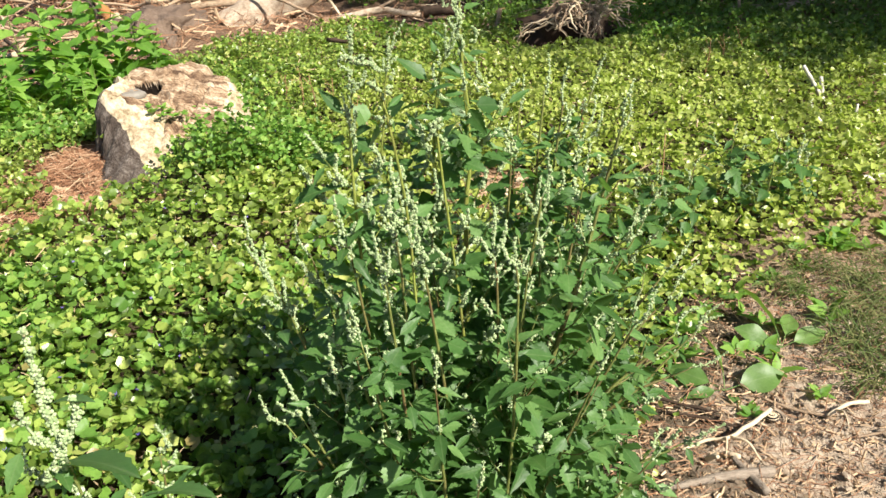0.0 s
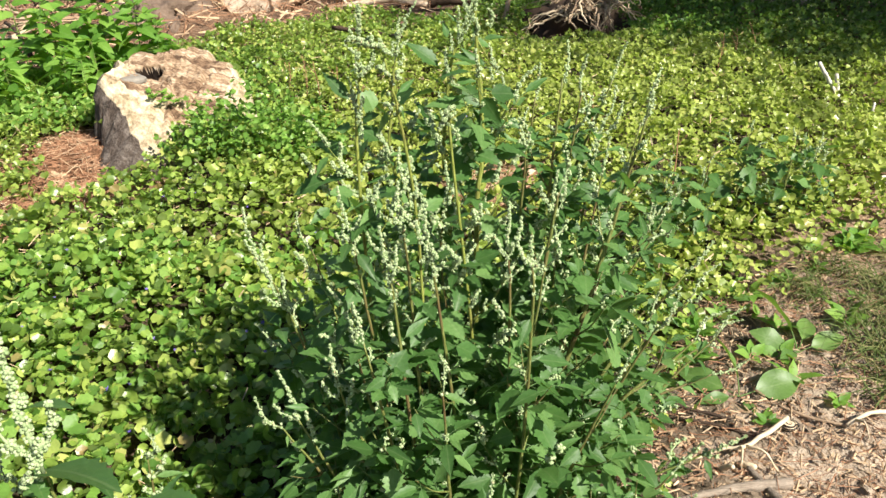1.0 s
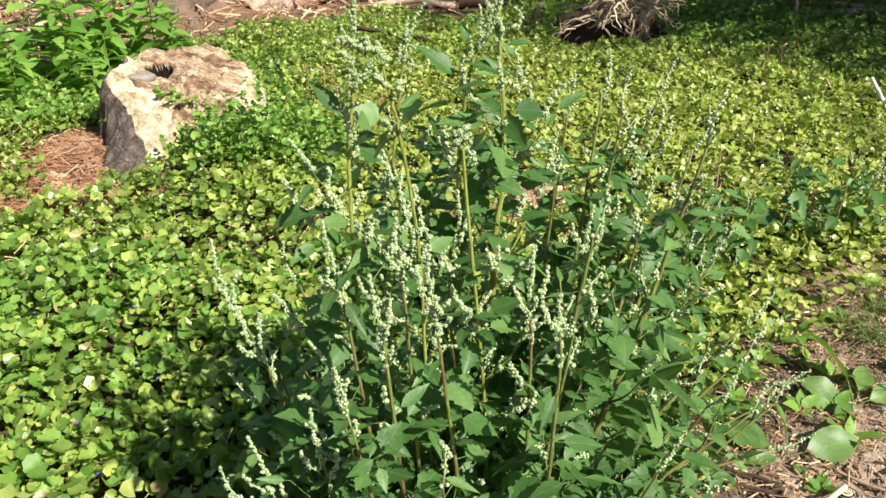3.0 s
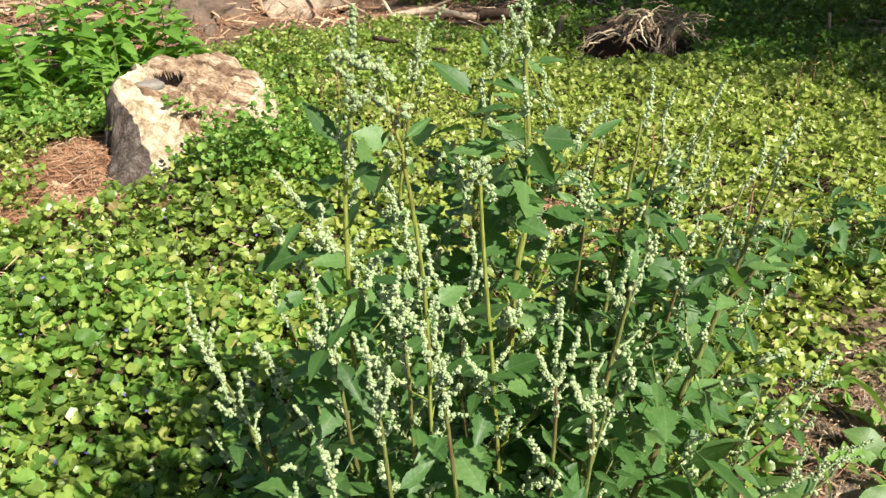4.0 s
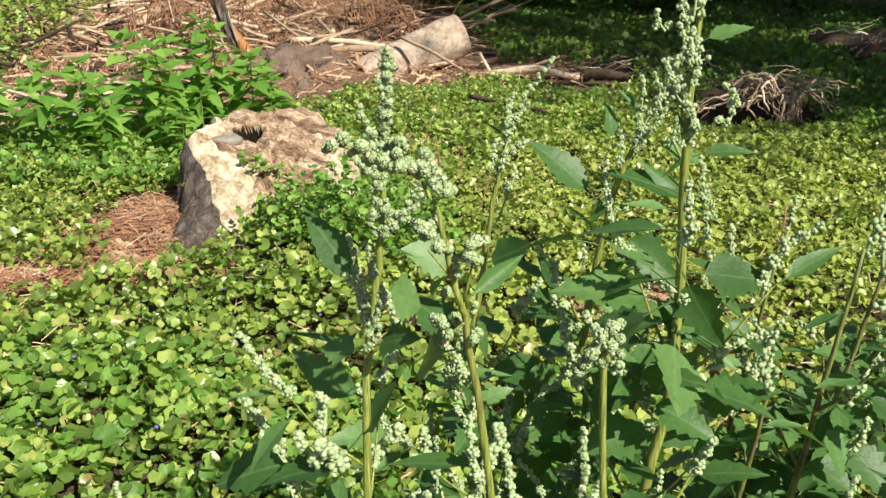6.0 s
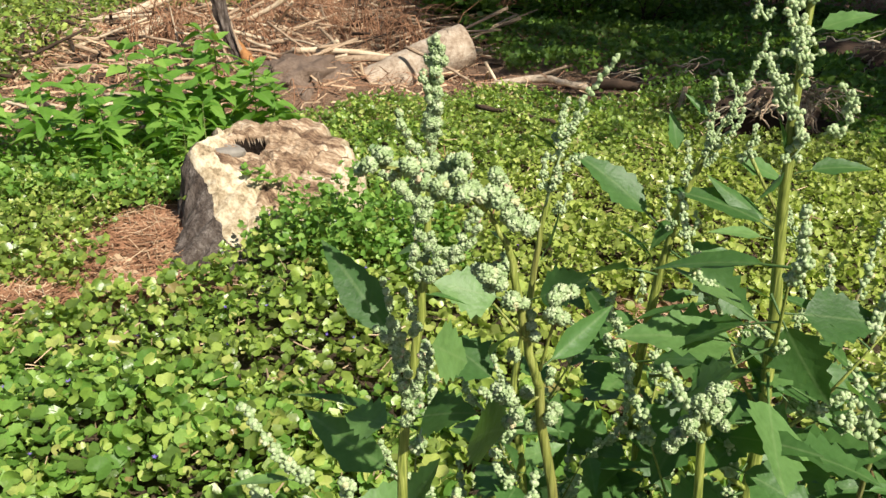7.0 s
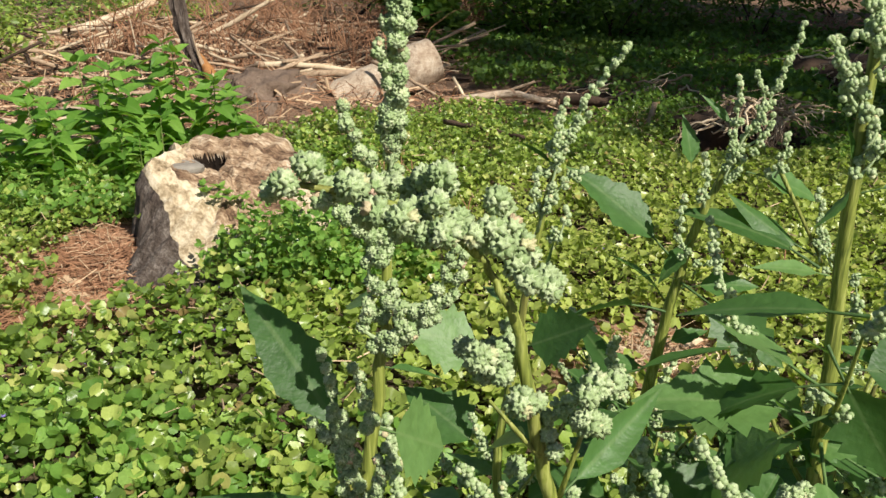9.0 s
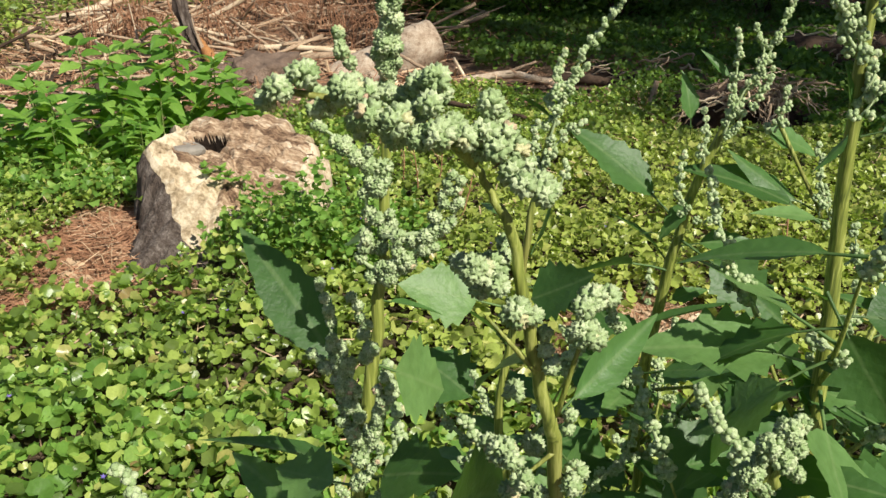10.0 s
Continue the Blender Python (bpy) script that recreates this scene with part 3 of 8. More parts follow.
# ---- the old stump ----
def stump():
    cx, cy = STUMP.x, STUMP.y
    gz = ground_height(cx, cy) - 0.03
    root = thing("tree_stump", (cx, cy, gz), "weathered pale tree stump with a rotten hollow top", "tree stump")
    seg = 150

    def radius(a, h):
        """a: the angle, h: 0 at the ground, 1 at the rim."""
        r = 0.252 + 0.020 * math.sin(2 * a + 0.7) + 0.016 * math.sin(5 * a + 2.0) + 0.010 * math.sin(9 * a + 1.0)
        r -= 0.020 * max(0.0, math.cos(4.5 * (a - math.radians(282)))) ** 30 + 0.014 * max(0.0, math.cos(5.5 * (a - math.radians(258)))) ** 40
        flare = (1 - h) ** 2.2
        r += 0.30 * (1 - h) * max(0.0, math.cos(a - math.radians(256))) ** 10 + flare * (0.035 + 0.04 * max(0.0, math.cos(a - math.radians(330))) ** 3)
        if h > 0.86:
            r -= 0.010 * ((h - 0.86) / 0.14) ** 2
        return r + 0.010 * noise.noise(Vector((math.cos(a) * 9, math.sin(a) * 9, h * 1.6))) + 0.005 * noise.noise(Vector((math.cos(a) * 34, math.sin(a) * 34, h * 2.6)))

    def rim(a):
        # the cut leans down to the front and to the east
        return 0.248 + 0.066 * math.sin(a) - 0.030 * math.cos(a) - 0.030 * max(0.0, math.cos(a)) + 0.038 * math.exp(-((math.sin(0.5 * (a - math.radians(198)))) / 0.24) ** 2) - 0.060 * math.exp(-((math.sin(0.5 * (a - math.radians(290)))) / 0.30) ** 2) + 0.020 * noise.noise(Vector((math.cos(a) * 3, math.sin(a) * 3, 5.0))) + 0.018 * noise.noise(Vector((math.cos(a) * 7, math.sin(a) * 7, 2.0))) + 0.010 * noise.noise(Vector((math.cos(a) * 31, math.sin(a) * 31, 4.0)))

    rings = 22
    vs, fs = [], []
    for j in range(rings + 1):
        h = j / rings
        for i in range(seg):
            a = 2 * math.pi * i / seg
            r = radius(a, h) - (0.012 if j == rings else 0.0)
            vs.append((cx + r * math.cos(a), cy + r * math.sin(a), gz + h * (rim(a) + 0.03)))
    for j in range(rings):
        for i in range(seg):
            k = (i + 1) % seg
            fs.append((j * seg + i, j * seg + k, (j + 1) * seg + k, (j + 1) * seg + i))
    attach("body", mesh_of("stump_body", vs, fs, M_STUMP), root)
    # the broken cut face, with a hollow and cracks
    def hollow(x, y):
        return max(0.0, 1 - ((x + 0.112) / 0.064) ** 2 - ((y - 0.050 - 0.15 * x) / 0.036) ** 2 + 0.3 * noise.noise(Vector((x * 30, y * 30, 1.0))))

    def sunk(x, y):
        q = min(1.0, 1.6 * hollow(x, y))
        return q * q * (3 - 2 * q)

    vs, fs, flat, steps = [], [], [], 60
    for j in range(steps + 1):
        for i in range(seg):
            a = 2 * math.pi * i / seg
            f = j / steps
            r = (radius(a, 1.0) - 0.012) * f
            x, y = r * math.cos(a), r * math.sin(a)
            flat.append((x, y))
            z = gz + 0.03 + (0.258 - 0.10 * x + 0.22 * y) * (1 - f ** 3) + rim(a) * f ** 3
            rough = 0.014 * noise.noise(Vector((x * 9, y * 14, 2.0))) + 0.013 * noise.noise(Vector((x * 26, y * 40, 8.0))) + 0.007 * noise.noise(Vector((x * 80, y * 110, 3.0)))
            z += rough * (1 - f ** 6) - 0.012 * (1 - f ** 4)
            z -= 0.075 * sunk(x, y)
            z += 0.026 * math.exp(-(((x + 0.06) / 0.12) ** 2 + ((y - 0.105) / 0.034) ** 2))
            z += 0.016 * math.exp(-(((x - 0.02) / 0.05) ** 2 + ((y - 0.02) / 0.05) ** 2)) + 0.014 * math.exp(-(((x - 0.13) / 0.05) ** 2 + ((y - 0.06) / 0.04) ** 2))
            z += 0.010 * abs(noise.noise(Vector((x * 46, y * 18, 6.0)))) * (1 - f ** 6)
            z -= 0.010 * math.exp(-(((x - 0.10) / 0.10) ** 2 + ((y + 0.12) / 0.07) ** 2))
            z -= 0.012 * math.exp(-(((x + 0.06) / 0.08) ** 2 + ((y + 0.035) / 0.05) ** 2))
            z -= 0.022 * math.exp(-((y + 0.05 + 0.5 * x + 0.02 * math.sin(x * 30)) / 0.010) ** 2) * (1 - f ** 5)
            z -= 0.018 * math.exp(-((x - 0.11 - 0.4 * y) / 0.008) ** 2) * (1 - f ** 5)
            # the hollow runs back under the ledge
            vs.append((cx + x, cy + y + 0.040 * sunk(x, y), z))
    for j in range(steps):
        for i in range(seg):
            k = (i + 1) % seg
            fs.append((j * seg + i, (j + 1) * seg + i, (j + 1) * seg + k, j * seg + k))
    me = mesh_of("stump_cut_face", vs, fs, M_TOP)
    me.materials.append(M_ROT_SHADE)
    me.materials.append(M_STUMP)
    for p in me.polygons:
        x, y = [sum(flat[i][k] for i in p.vertices) / len(p.vertices) for k in (0, 1)]
        n = noise.noise(Vector((x * 10, y * 10, 3.0))) + 0.5 * noise.noise(Vector((x * 40, y * 40, 3.0)))
        if hollow(x, y) > 0.16:
            p.material_index = 1
        elif x < -0.175 + 0.05 * n - 0.2 * max(0.0, y) or (y < -0.14 + 0.07 * n and x < 0.0) or x > 0.195 + 0.08 * n:
            p.material_index = 2
    attach("cut_face", me, root, label="crumbling brown cut face with a dark rotten hollow")
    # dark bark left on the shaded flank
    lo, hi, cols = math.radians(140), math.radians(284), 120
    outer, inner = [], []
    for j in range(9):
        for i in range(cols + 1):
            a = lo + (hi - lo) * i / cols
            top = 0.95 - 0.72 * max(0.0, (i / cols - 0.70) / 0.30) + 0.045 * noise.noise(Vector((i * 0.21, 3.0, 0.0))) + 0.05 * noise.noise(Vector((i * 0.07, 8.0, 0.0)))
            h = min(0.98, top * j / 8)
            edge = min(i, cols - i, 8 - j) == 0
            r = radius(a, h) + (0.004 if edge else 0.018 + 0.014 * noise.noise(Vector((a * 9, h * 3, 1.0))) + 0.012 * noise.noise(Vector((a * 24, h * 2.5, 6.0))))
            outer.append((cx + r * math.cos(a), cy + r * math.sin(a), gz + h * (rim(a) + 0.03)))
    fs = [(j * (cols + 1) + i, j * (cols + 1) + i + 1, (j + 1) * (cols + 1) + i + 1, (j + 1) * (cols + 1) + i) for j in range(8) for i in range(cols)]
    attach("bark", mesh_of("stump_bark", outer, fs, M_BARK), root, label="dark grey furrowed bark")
    # a stone lying beside the hollow
    bm = bmesh.new()
    bmesh.ops.create_icosphere(bm, subdivisions=3, radius=1.0)
    for v in bm.verts:
        v.co = Vector((v.co.x * 0.044 * (1.15 - 0.35 * v.co.y), v.co.y * 0.036, max(-0.5, min(0.30 - 0.35 * v.co.x, v.co.z)) * 0.034)) * (1 + 0.30 * noise.noise(v.co * 1.5))
    me = bpy.data.meshes.new("stone")
    bm.to_mesh(me)
    bm.free()
    me.materials.append(M_STONE)
    ob = single("stone", me, "flat grey stone lying on the stump beside its hollow", "stone")
    ob.matrix_basis = pose(cx - 0.150, cy - 0.035, gz + 0.290, 6, -8, 25)


stump()


# ---- sticks, logs and brush ----
def stick_mesh(name, points, r0, r1, mat, seed, sides=7, wobble=0.012, count=14):
    rng = np.random.default_rng(seed)
    pts = spline(points, count)
    length = np.linalg.norm(pts[-1] - pts[0])
    pts[1:-1] += rng.normal(0, wobble * length * 0.25, (count - 2, 3))
    v, f = tube(pts, np.linspace(r0, r1, count) * rng.uniform(0.88, 1.12, count), sides, rough=0.08, rng=rng)
    return tri_mesh(name, v, f, mat)


def stick(points, r0, r1, mat, seed, label, name="stick", group="", forks=()):
    base = points[0]
    ob = thing(name, base, label, "branch" if name == "branch" else "stick", group)
    attach("shaft", stick_mesh(name, points, r0, r1, mat, seed), ob)
    pts = spline(points, 20)
    for k, (share, way, r) in enumerate(forks):
        p = pts[int(share * 19)]
        attach("twig", stick_mesh("twig", [p, p + np.array(way) * 0.55 + np.array((0, 0, 0.02)), p + np.array(way)], r, r * 0.4, mat, seed + 50 + k, 6, count=8), ob)
    return ob


def on_ground(x, y, lift):
    return (x, y, ground_height(x, y) + lift)


BRUSH = "dead sticks in the clearing"
def lying(*points):
    """Points lifted clear of the soil where they dip into it."""
    return [(x, y, max(z, ground_height(x, y) + 0.012)) for x, y, z in points]


# long barked branch and sticks along the back of the creeper
stick(lying((-0.66, 5.76, 0.05), (-0.38, 5.75, 0.096), (-0.28, 5.75, 0.084), (-0.10, 5.72, 0.055)), 0.026, 0.019, M_LOGBARK, 1, "long pale fallen branch lying along the clearing edge", "branch", BRUSH)
stick(lying((-0.08, 5.74, 0.07), (0.04, 5.71, 0.085), (0.20, 5.68, 0.07)), 0.038, 0.030, M_DARKSTICK, 38, "dark rotten branch piece behind the creeper", "branch", BRUSH)
stick(lying((0.175, 5.40, 0.075), (0.28, 5.2, 0.055), (0.394, 5.0, 0.03)), 0.011, 0.008, M_STICK, 2, "thin grey stick slanting across the brush", group=BRUSH, forks=[(0.2, (-0.10, 0.02, 0.03), 0.006), (0.5, (0.06, 0.06, 0.05), 0.005)])
stick(lying((0.37, 5.15, 0.01), (0.38, 5.17, 0.09), (0.398, 5.2, 0.17)), 0.017, 0.014, M_STICK, 3, "short broken stick standing upright in the brush", group=BRUSH)
stick(lying((-0.611, 4.85, 0.112), (-0.40, 4.72, 0.11), (-0.213, 4.60, 0.105)), 0.013, 0.009, M_DARKSTICK, 4, "dark stick half sunk in green creeper", group=BRUSH)
# sticks against the sawn log
stick(lying((-2.10, 6.3, 0.148), (-1.742, 6.3, 0.15), (-1.425, 6.3, 0.12)), 0.022, 0.017, M_PALE, 5, "pale peeled stick leaning towards the sawn log", group=BRUSH)
stick(lying((-1.834, 6.1, 0.107), (-1.60, 6.15, 0.125), (-1.388, 6.2, 0.118)), 0.020, 0.026, M_STICK, 6, "grey branch stub lying beside the sawn log", group=BRUSH)
stick([(-1.22, 5.92, 0.24), (-0.95, 5.80, 0.15), (-0.70, 5.66, 0.04)], 0.013, 0.008, M_STICK, 7, "curved dark twig against the sawn log", group=BRUSH)
stick([(-0.72, 5.90, 0.16), (-0.66, 5.84, 0.08), (-0.60, 5.80, 0.02)], 0.010, 0.008, M_PALE, 8, "short pale splinter leaning on the log", group=BRUSH)
# sunlit sticks in the dry brush
stick(lying((-4.628, 8.0, 0.12), (-4.367, 8.0, 0.17), (-4.162, 8.1, 0.25), (-3.78, 8.3, 0.41)), 0.050, 0.034, M_PALE, 9, "sunlit pale birch pole lying over dry brush", "branch", BRUSH)
stick(lying((-3.698, 6.9, 0.08), (-3.56, 6.95, 0.16), (-3.427, 7.0, 0.26)), 0.036, 0.032, M_PALE, 10, "thick peeled stick leaning out of the brush", group=BRUSH)
stick(lying((-2.92, 7.3, 0.20), (-2.662, 7.35, 0.324), (-2.35, 7.4, 0.50)), 0.022, 0.018, M_PALE, 11, "long slanting pale stick in dry brush", group=BRUSH)
stick(lying((-4.10, 5.9, 0.02), (-3.486, 5.9, 0.06), (-3.10, 6.0, 0.09)), 0.018, 0.012, M_STICK, 12, "long grey stick lying on brown needles", group=BRUSH, forks=[(0.35, (-0.10, -0.14, 0.05), 0.009)])
stick(lying((-3.451, 5.8, 0.02), (-3.33, 5.85, 0.05), (-3.20, 5.9, 0.05)), 0.014, 0.011, M_PALE, 39, "short pale stick lying on brown needles", group=BRUSH)
stick(lying((-3.72, 5.58, 0.0), (-3.70, 5.62, 0.05), (-3.675, 5.66, 0.10)), 0.018, 0.014, M_PALE, 40, "short white broken stick in the brush", group=BRUSH)
stick(lying((-3.12, 6.9, 0.16), (-3.03, 6.92, 0.19), (-2.955, 6.95, 0.225)), 0.013, 0.011, M_PALE, 41, "pale split stick on the bank", group=BRUSH)
stick(lying((-3.75, 7.7, 0.22), (-3.56, 7.75, 0.27), (-3.36, 7.8, 0.31)), 0.024, 0.020, M_STICK, 42, "grey stick lying over dry brush", group=BRUSH)
stick([on_ground(-3.3, 5.1, 0.03), on_ground(-2.7, 5.0, 0.05), on_ground(-2.2, 5.15, 0.05)], 0.016, 0.010, M_DARKSTICK, 13, "dark twig lying on brown needles", group=BRUSH)
stick(lying((-5.2, 7.3, 0.06), (-4.9, 7.3, 0.08), (-4.60, 7.3, 0.08)), 0.024, 0.020, M_PALE, 14, "split yellowish stick in the brush", group=BRUSH)
stick(lying((-4.80, 7.4, 0.06), (-4.55, 7.4, 0.10), (-4.32, 7.4, 0.12)), 0.028, 0.022, M_PALE, 15, "split yellowish stick in the brush", group=BRUSH)
stick(lying((-5.5, 7.8, 0.09), (-5.2, 7.8, 0.10), (-4.93, 7.8, 0.09)), 0.022, 0.018, M_STICK, 43, "grey split stick in the brush", group=BRUSH)
# branches on the east side of the clearing
stick(lying((1.80, 5.35, 0.05), (2.25, 5.35, 0.07), (2.60, 5.36, 0.06), (3.0, 5.36, 0.05)), 0.030, 0.020, M_LOGBARK, 16, "pale barked fallen branch on the green edge", "branch", BRUSH, [(0.5, (0.14, -0.10, 0.04), 0.010)])
stick(lying((2.10, 5.48, 0.10), (2.44, 5.30, 0.08), (2.80, 5.05, 0.05)), 0.022, 0.014, M_STICK, 17, "slanting fallen branch over green creeper", "branch", BRUSH, [(0.4, (0.12, 0.10, 0.06), 0.008), (0.7, (0.10, -0.12, 0.03), 0.007)])
stick(lying((1.98, 4.79, 0.05), (2.28, 4.85, 0.06), (2.70, 4.98, 0.08)), 0.018, 0.011, M_LOGBARK, 18, "thin fallen branch half sunk in green creeper", "branch", BRUSH, [(0.6, (0.06, 0.12, 0.03), 0.006)])
stick(lying((2.35, 5.72, 0.10), (2.70, 5.66, 0.09), (3.10, 5.58, 0.06)), 0.020, 0.014, M_STICK, 44, "grey fallen branch on the green edge", "branch", BRUSH)
stick(lying((1.82, 5.10, 0.02), (1.81, 5.11, 0.11), (1.797, 5.12, 0.21)), 0.012, 0.009, M_STICK, 19, "short upright broken stick", group=BRUSH)
stick(lying((1.70, 3.60, 0.0), (1.645, 3.60, 0.085), (1.590, 3.60, 0.165)), 0.010, 0.008, M_BLEACHED, 20, "short white peeled stick in the creeper", group=BRUSH)
stick(lying((1.702, 3.61, 0.0), (1.692, 3.615, 0.05), (1.680, 3.62, 0.108)), 0.009, 0.008, M_BLEACHED, 21, "short white peeled stick in the creeper", group=BRUSH)
stick([on_ground(1.70, 3.30, 0.0), on_ground(1.705, 3.31, 0.04), on_ground(1.71, 3.32, 0.085)], 0.007, 0.005, M_BLEACHED, 22, "short white peeled stick on bare soil", group=BRUSH)
stick([on_ground(2.05, 4.0, 0.02), on_ground(2.2, 4.1, 0.09), on_ground(2.35, 4.2, 0.12)], 0.014, 0.010, M_PALE, 23, "pale stick on needles at the bare strip", group=BRUSH)
stick([on_ground(2.25, 3.78, 0.02), on_ground(2.24, 3.90, 0.08), on_ground(2.22, 4.02, 0.13)], 0.012, 0.009, M_PALE, 24, "pale stick on needles at the bare strip", group=BRUSH)
# the near sand
stick([on_ground(0.430, 1.255, 0.004), on_ground(0.55, 1.285, 0.014), on_ground(0.656, 1.302, 0.018)], 0.0055, 0.0120, M_GREYSTICK, 25, "weathered grey stick lying on the sand", group=BRUSH)
stick([on_ground(0.50, 1.37, 0.010), on_ground(0.56, 1.390, 0.020), on_ground(0.605, 1.390, 0.024), on_ground(0.712, 1.477, 0.035)], 0.003, 0.0052, M_PALE, 26, "thin forked pale twig on the sand", group=BRUSH, forks=[(0.62, (-0.012, -0.045, -0.012), 0.003), (0.64, (0.045, -0.055, -0.014), 0.0035)])
stick([on_ground(0.592, 1.345, 0.012), on_ground(0.606, 1.30, 0.014), on_ground(0.622, 1.24, 0.010)], 0.0065, 0.008, M_GREYSTICK, 27, "short pale stick crossing another on the sand", group=BRUSH)
stick([on_ground(0.835, 1.478, 0.012), on_ground(0.88, 1.492, 0.018), on_ground(0.93, 1.503, 0.016)], 0.004, 0.0045, M_PALE, 28, "pale snapped twig on the sand", group=BRUSH, forks=[(0.25, (0.005, -0.055, -0.006), 0.003)])
stick([on_ground(0.72, 1.545, 0.010), on_ground(0.78, 1.51, 0.014), on_ground(0.845, 1.48, 0.010)], 0.003, 0.0035, M_STICK, 34, "thin grey twig on the sand", group=BRUSH)
stick([on_ground(0.86, 1.406, 0.008), on_ground(0.90, 1.412, 0.012), on_ground(0.95, 1.420, 0.010)], 0.003, 0.003, M_STICK, 35, "thin grey twig on the sand", group=BRUSH)
stick([on_ground(0.545, 1.345, 0.006), on_ground(0.552, 1.335, 0.020), on_ground(0.556, 1.325, 0.034)], 0.007, 0.004, M_PALE, 36, "pale wood splinter beside a stick", group=BRUSH)
stick([on_ground(0.585, 1.365, 0.006), on_ground(0.590, 1.352, 0.014), on_ground(0.604, 1.338, 0.020)], 0.008, 0.005, M_PALE, 37, "pale wood splinter beside a stick", group=BRUSH)
stick([on_ground(0.46, 1.56, 0.010), on_ground(0.56, 1.52, 0.014), on_ground(0.64, 1.49, 0.010)], 0.004, 0.003, M_DARKSTICK, 29, "thin brown twig on needles", group=BRUSH)
stick([on_ground(0.50, 1.50, 0.010), on_ground(0.58, 1.475, 0.012), on_ground(0.66, 1.44, 0.010)], 0.0035, 0.003, M_DARKSTICK, 30, "thin brown twig on needles", group=BRUSH)
stick([on_ground(0.385, 1.20, 0.008), on_ground(0.40, 1.27, 0.03), on_ground(0.41, 1.36, 0.05)], 0.0025, 0.002, M_STICK, 31, "thin pale twig at the edge of the weeds", group=BRUSH)
stick([on_ground(1.38, 2.60, 0.025), on_ground(1.45, 2.61, 0.03), on_ground(1.54, 2.61, 0.025)], 0.015, 0.013, M_BLEACHED, 32, "short white peeled stick at the creeper edge", group=BRUSH)


def sawn_log():
    """A short log, lying with its sawn end to the east."""
    a, b = np.array((-1.47, 5.92, -0.02)), np.array((-0.90, 6.27, 0.215))
    root = thing("sawn_log", (-1.1, 6.2, 0.0), "short pale log with a sawn end lying in dry brush", "log")
    pts = a + (b - a) * np.linspace(0, 1, 16)[:, None]
    rad = np.linspace(0.120, 0.148, 16) * (1 + 0.04 * np.sin(np.arange(16) * 1.7))
    rad[-1] *= 0.90
    rad[-2] *= 0.97
    rng = np.random.default_rng(3)
    v, f = tube(pts, rad, 28, caps=False, rough=0.025, rng=rng)
    attach("bark", tri_mesh("log_bark", v, f, M_LOGBARK), root)
    way = (b - a) / np.linalg.norm(b - a)
    for end, name in ((b - 0.004 * way, "sawn_end"), (a + 0.004 * way, "sawn_end")):
        disc, tri = tube([end - way * 0.01, end, end + way * 0.002], [0.128, 0.130, 0.122], 28, rough=0.015, rng=rng)
        attach(name, tri_mesh(name, disc, tri, M_LOGEND), root, label="pale sawn end grain")


sawn_log()


def broken_stem():
    """A dark snapped trunk with split orange wood, rising from the bank."""
    base = on_ground(-2.15, 5.86, -0.02)
    root = thing("broken_trunk", base, "dark snapped sapling trunk with split orange wood", "tree stump")
    trunk_rng = np.random.default_rng(46)
    trunk_line = spline([base, (-2.27, 5.93, 0.10), (-2.37, 5.95, 0.23), (-2.41, 5.95, 0.34), (-2.45, 5.96, 0.54), (-2.47, 5.98, 0.95)], 30)
    trunk_wide = np.interp(np.linspace(0, 1, 30), [0, 0.25, 0.5, 1], [0.062, 0.048, 0.040, 0.046])
    attach("trunk", tri_mesh("trunk", *tube(trunk_line, trunk_wide, 14, 0.10, rough=0.16, rng=trunk_rng), M_BARK, False), root)
    for dx, dz, r in ((0.05, 0.30, 0.016), (-0.05, 0.24, 0.014), (0.08, 0.20, 0.012)):
        attach("splinter", stick_mesh("splinter", [(-2.30 + dx, 5.90, 0.08), (-2.36 + dx, 5.90, 0.08 + 0.5 * dz), (-2.40 + dx, 5.91, 0.08 + dz)], r, 0.003, M_STICK, 47 + int(100 * dz), 6, 0.03, 8), root, label="long grey splinter")
    attach("split_wood", stick_mesh("split_wood", [(-2.195, 5.83, 0.10), (-2.29, 5.92, 0.19), (-2.385, 5.99, 0.275)], 0.050, 0.014, M_ORANGE, 42, 8, 0.02, 12), root, label="torn orange wood")
    attach("root", stick_mesh("root", [(-2.15, 5.80, 0.14), (-2.09, 5.72, 0.10), (-2.06, 5.64, 0.04)], 0.026, 0.016, M_PALE, 43, 8, 0.02, 10), root, label="cream peeled root")
    attach("side_branch", stick_mesh("side_branch", [(-2.48, 6.09, 0.48), (-2.55, 6.05, 0.62), (-2.60, 6.03, 0.8)], 0.022, 0.014, M_STICK, 44, 8, 0.02, 10), root)


broken_stem()


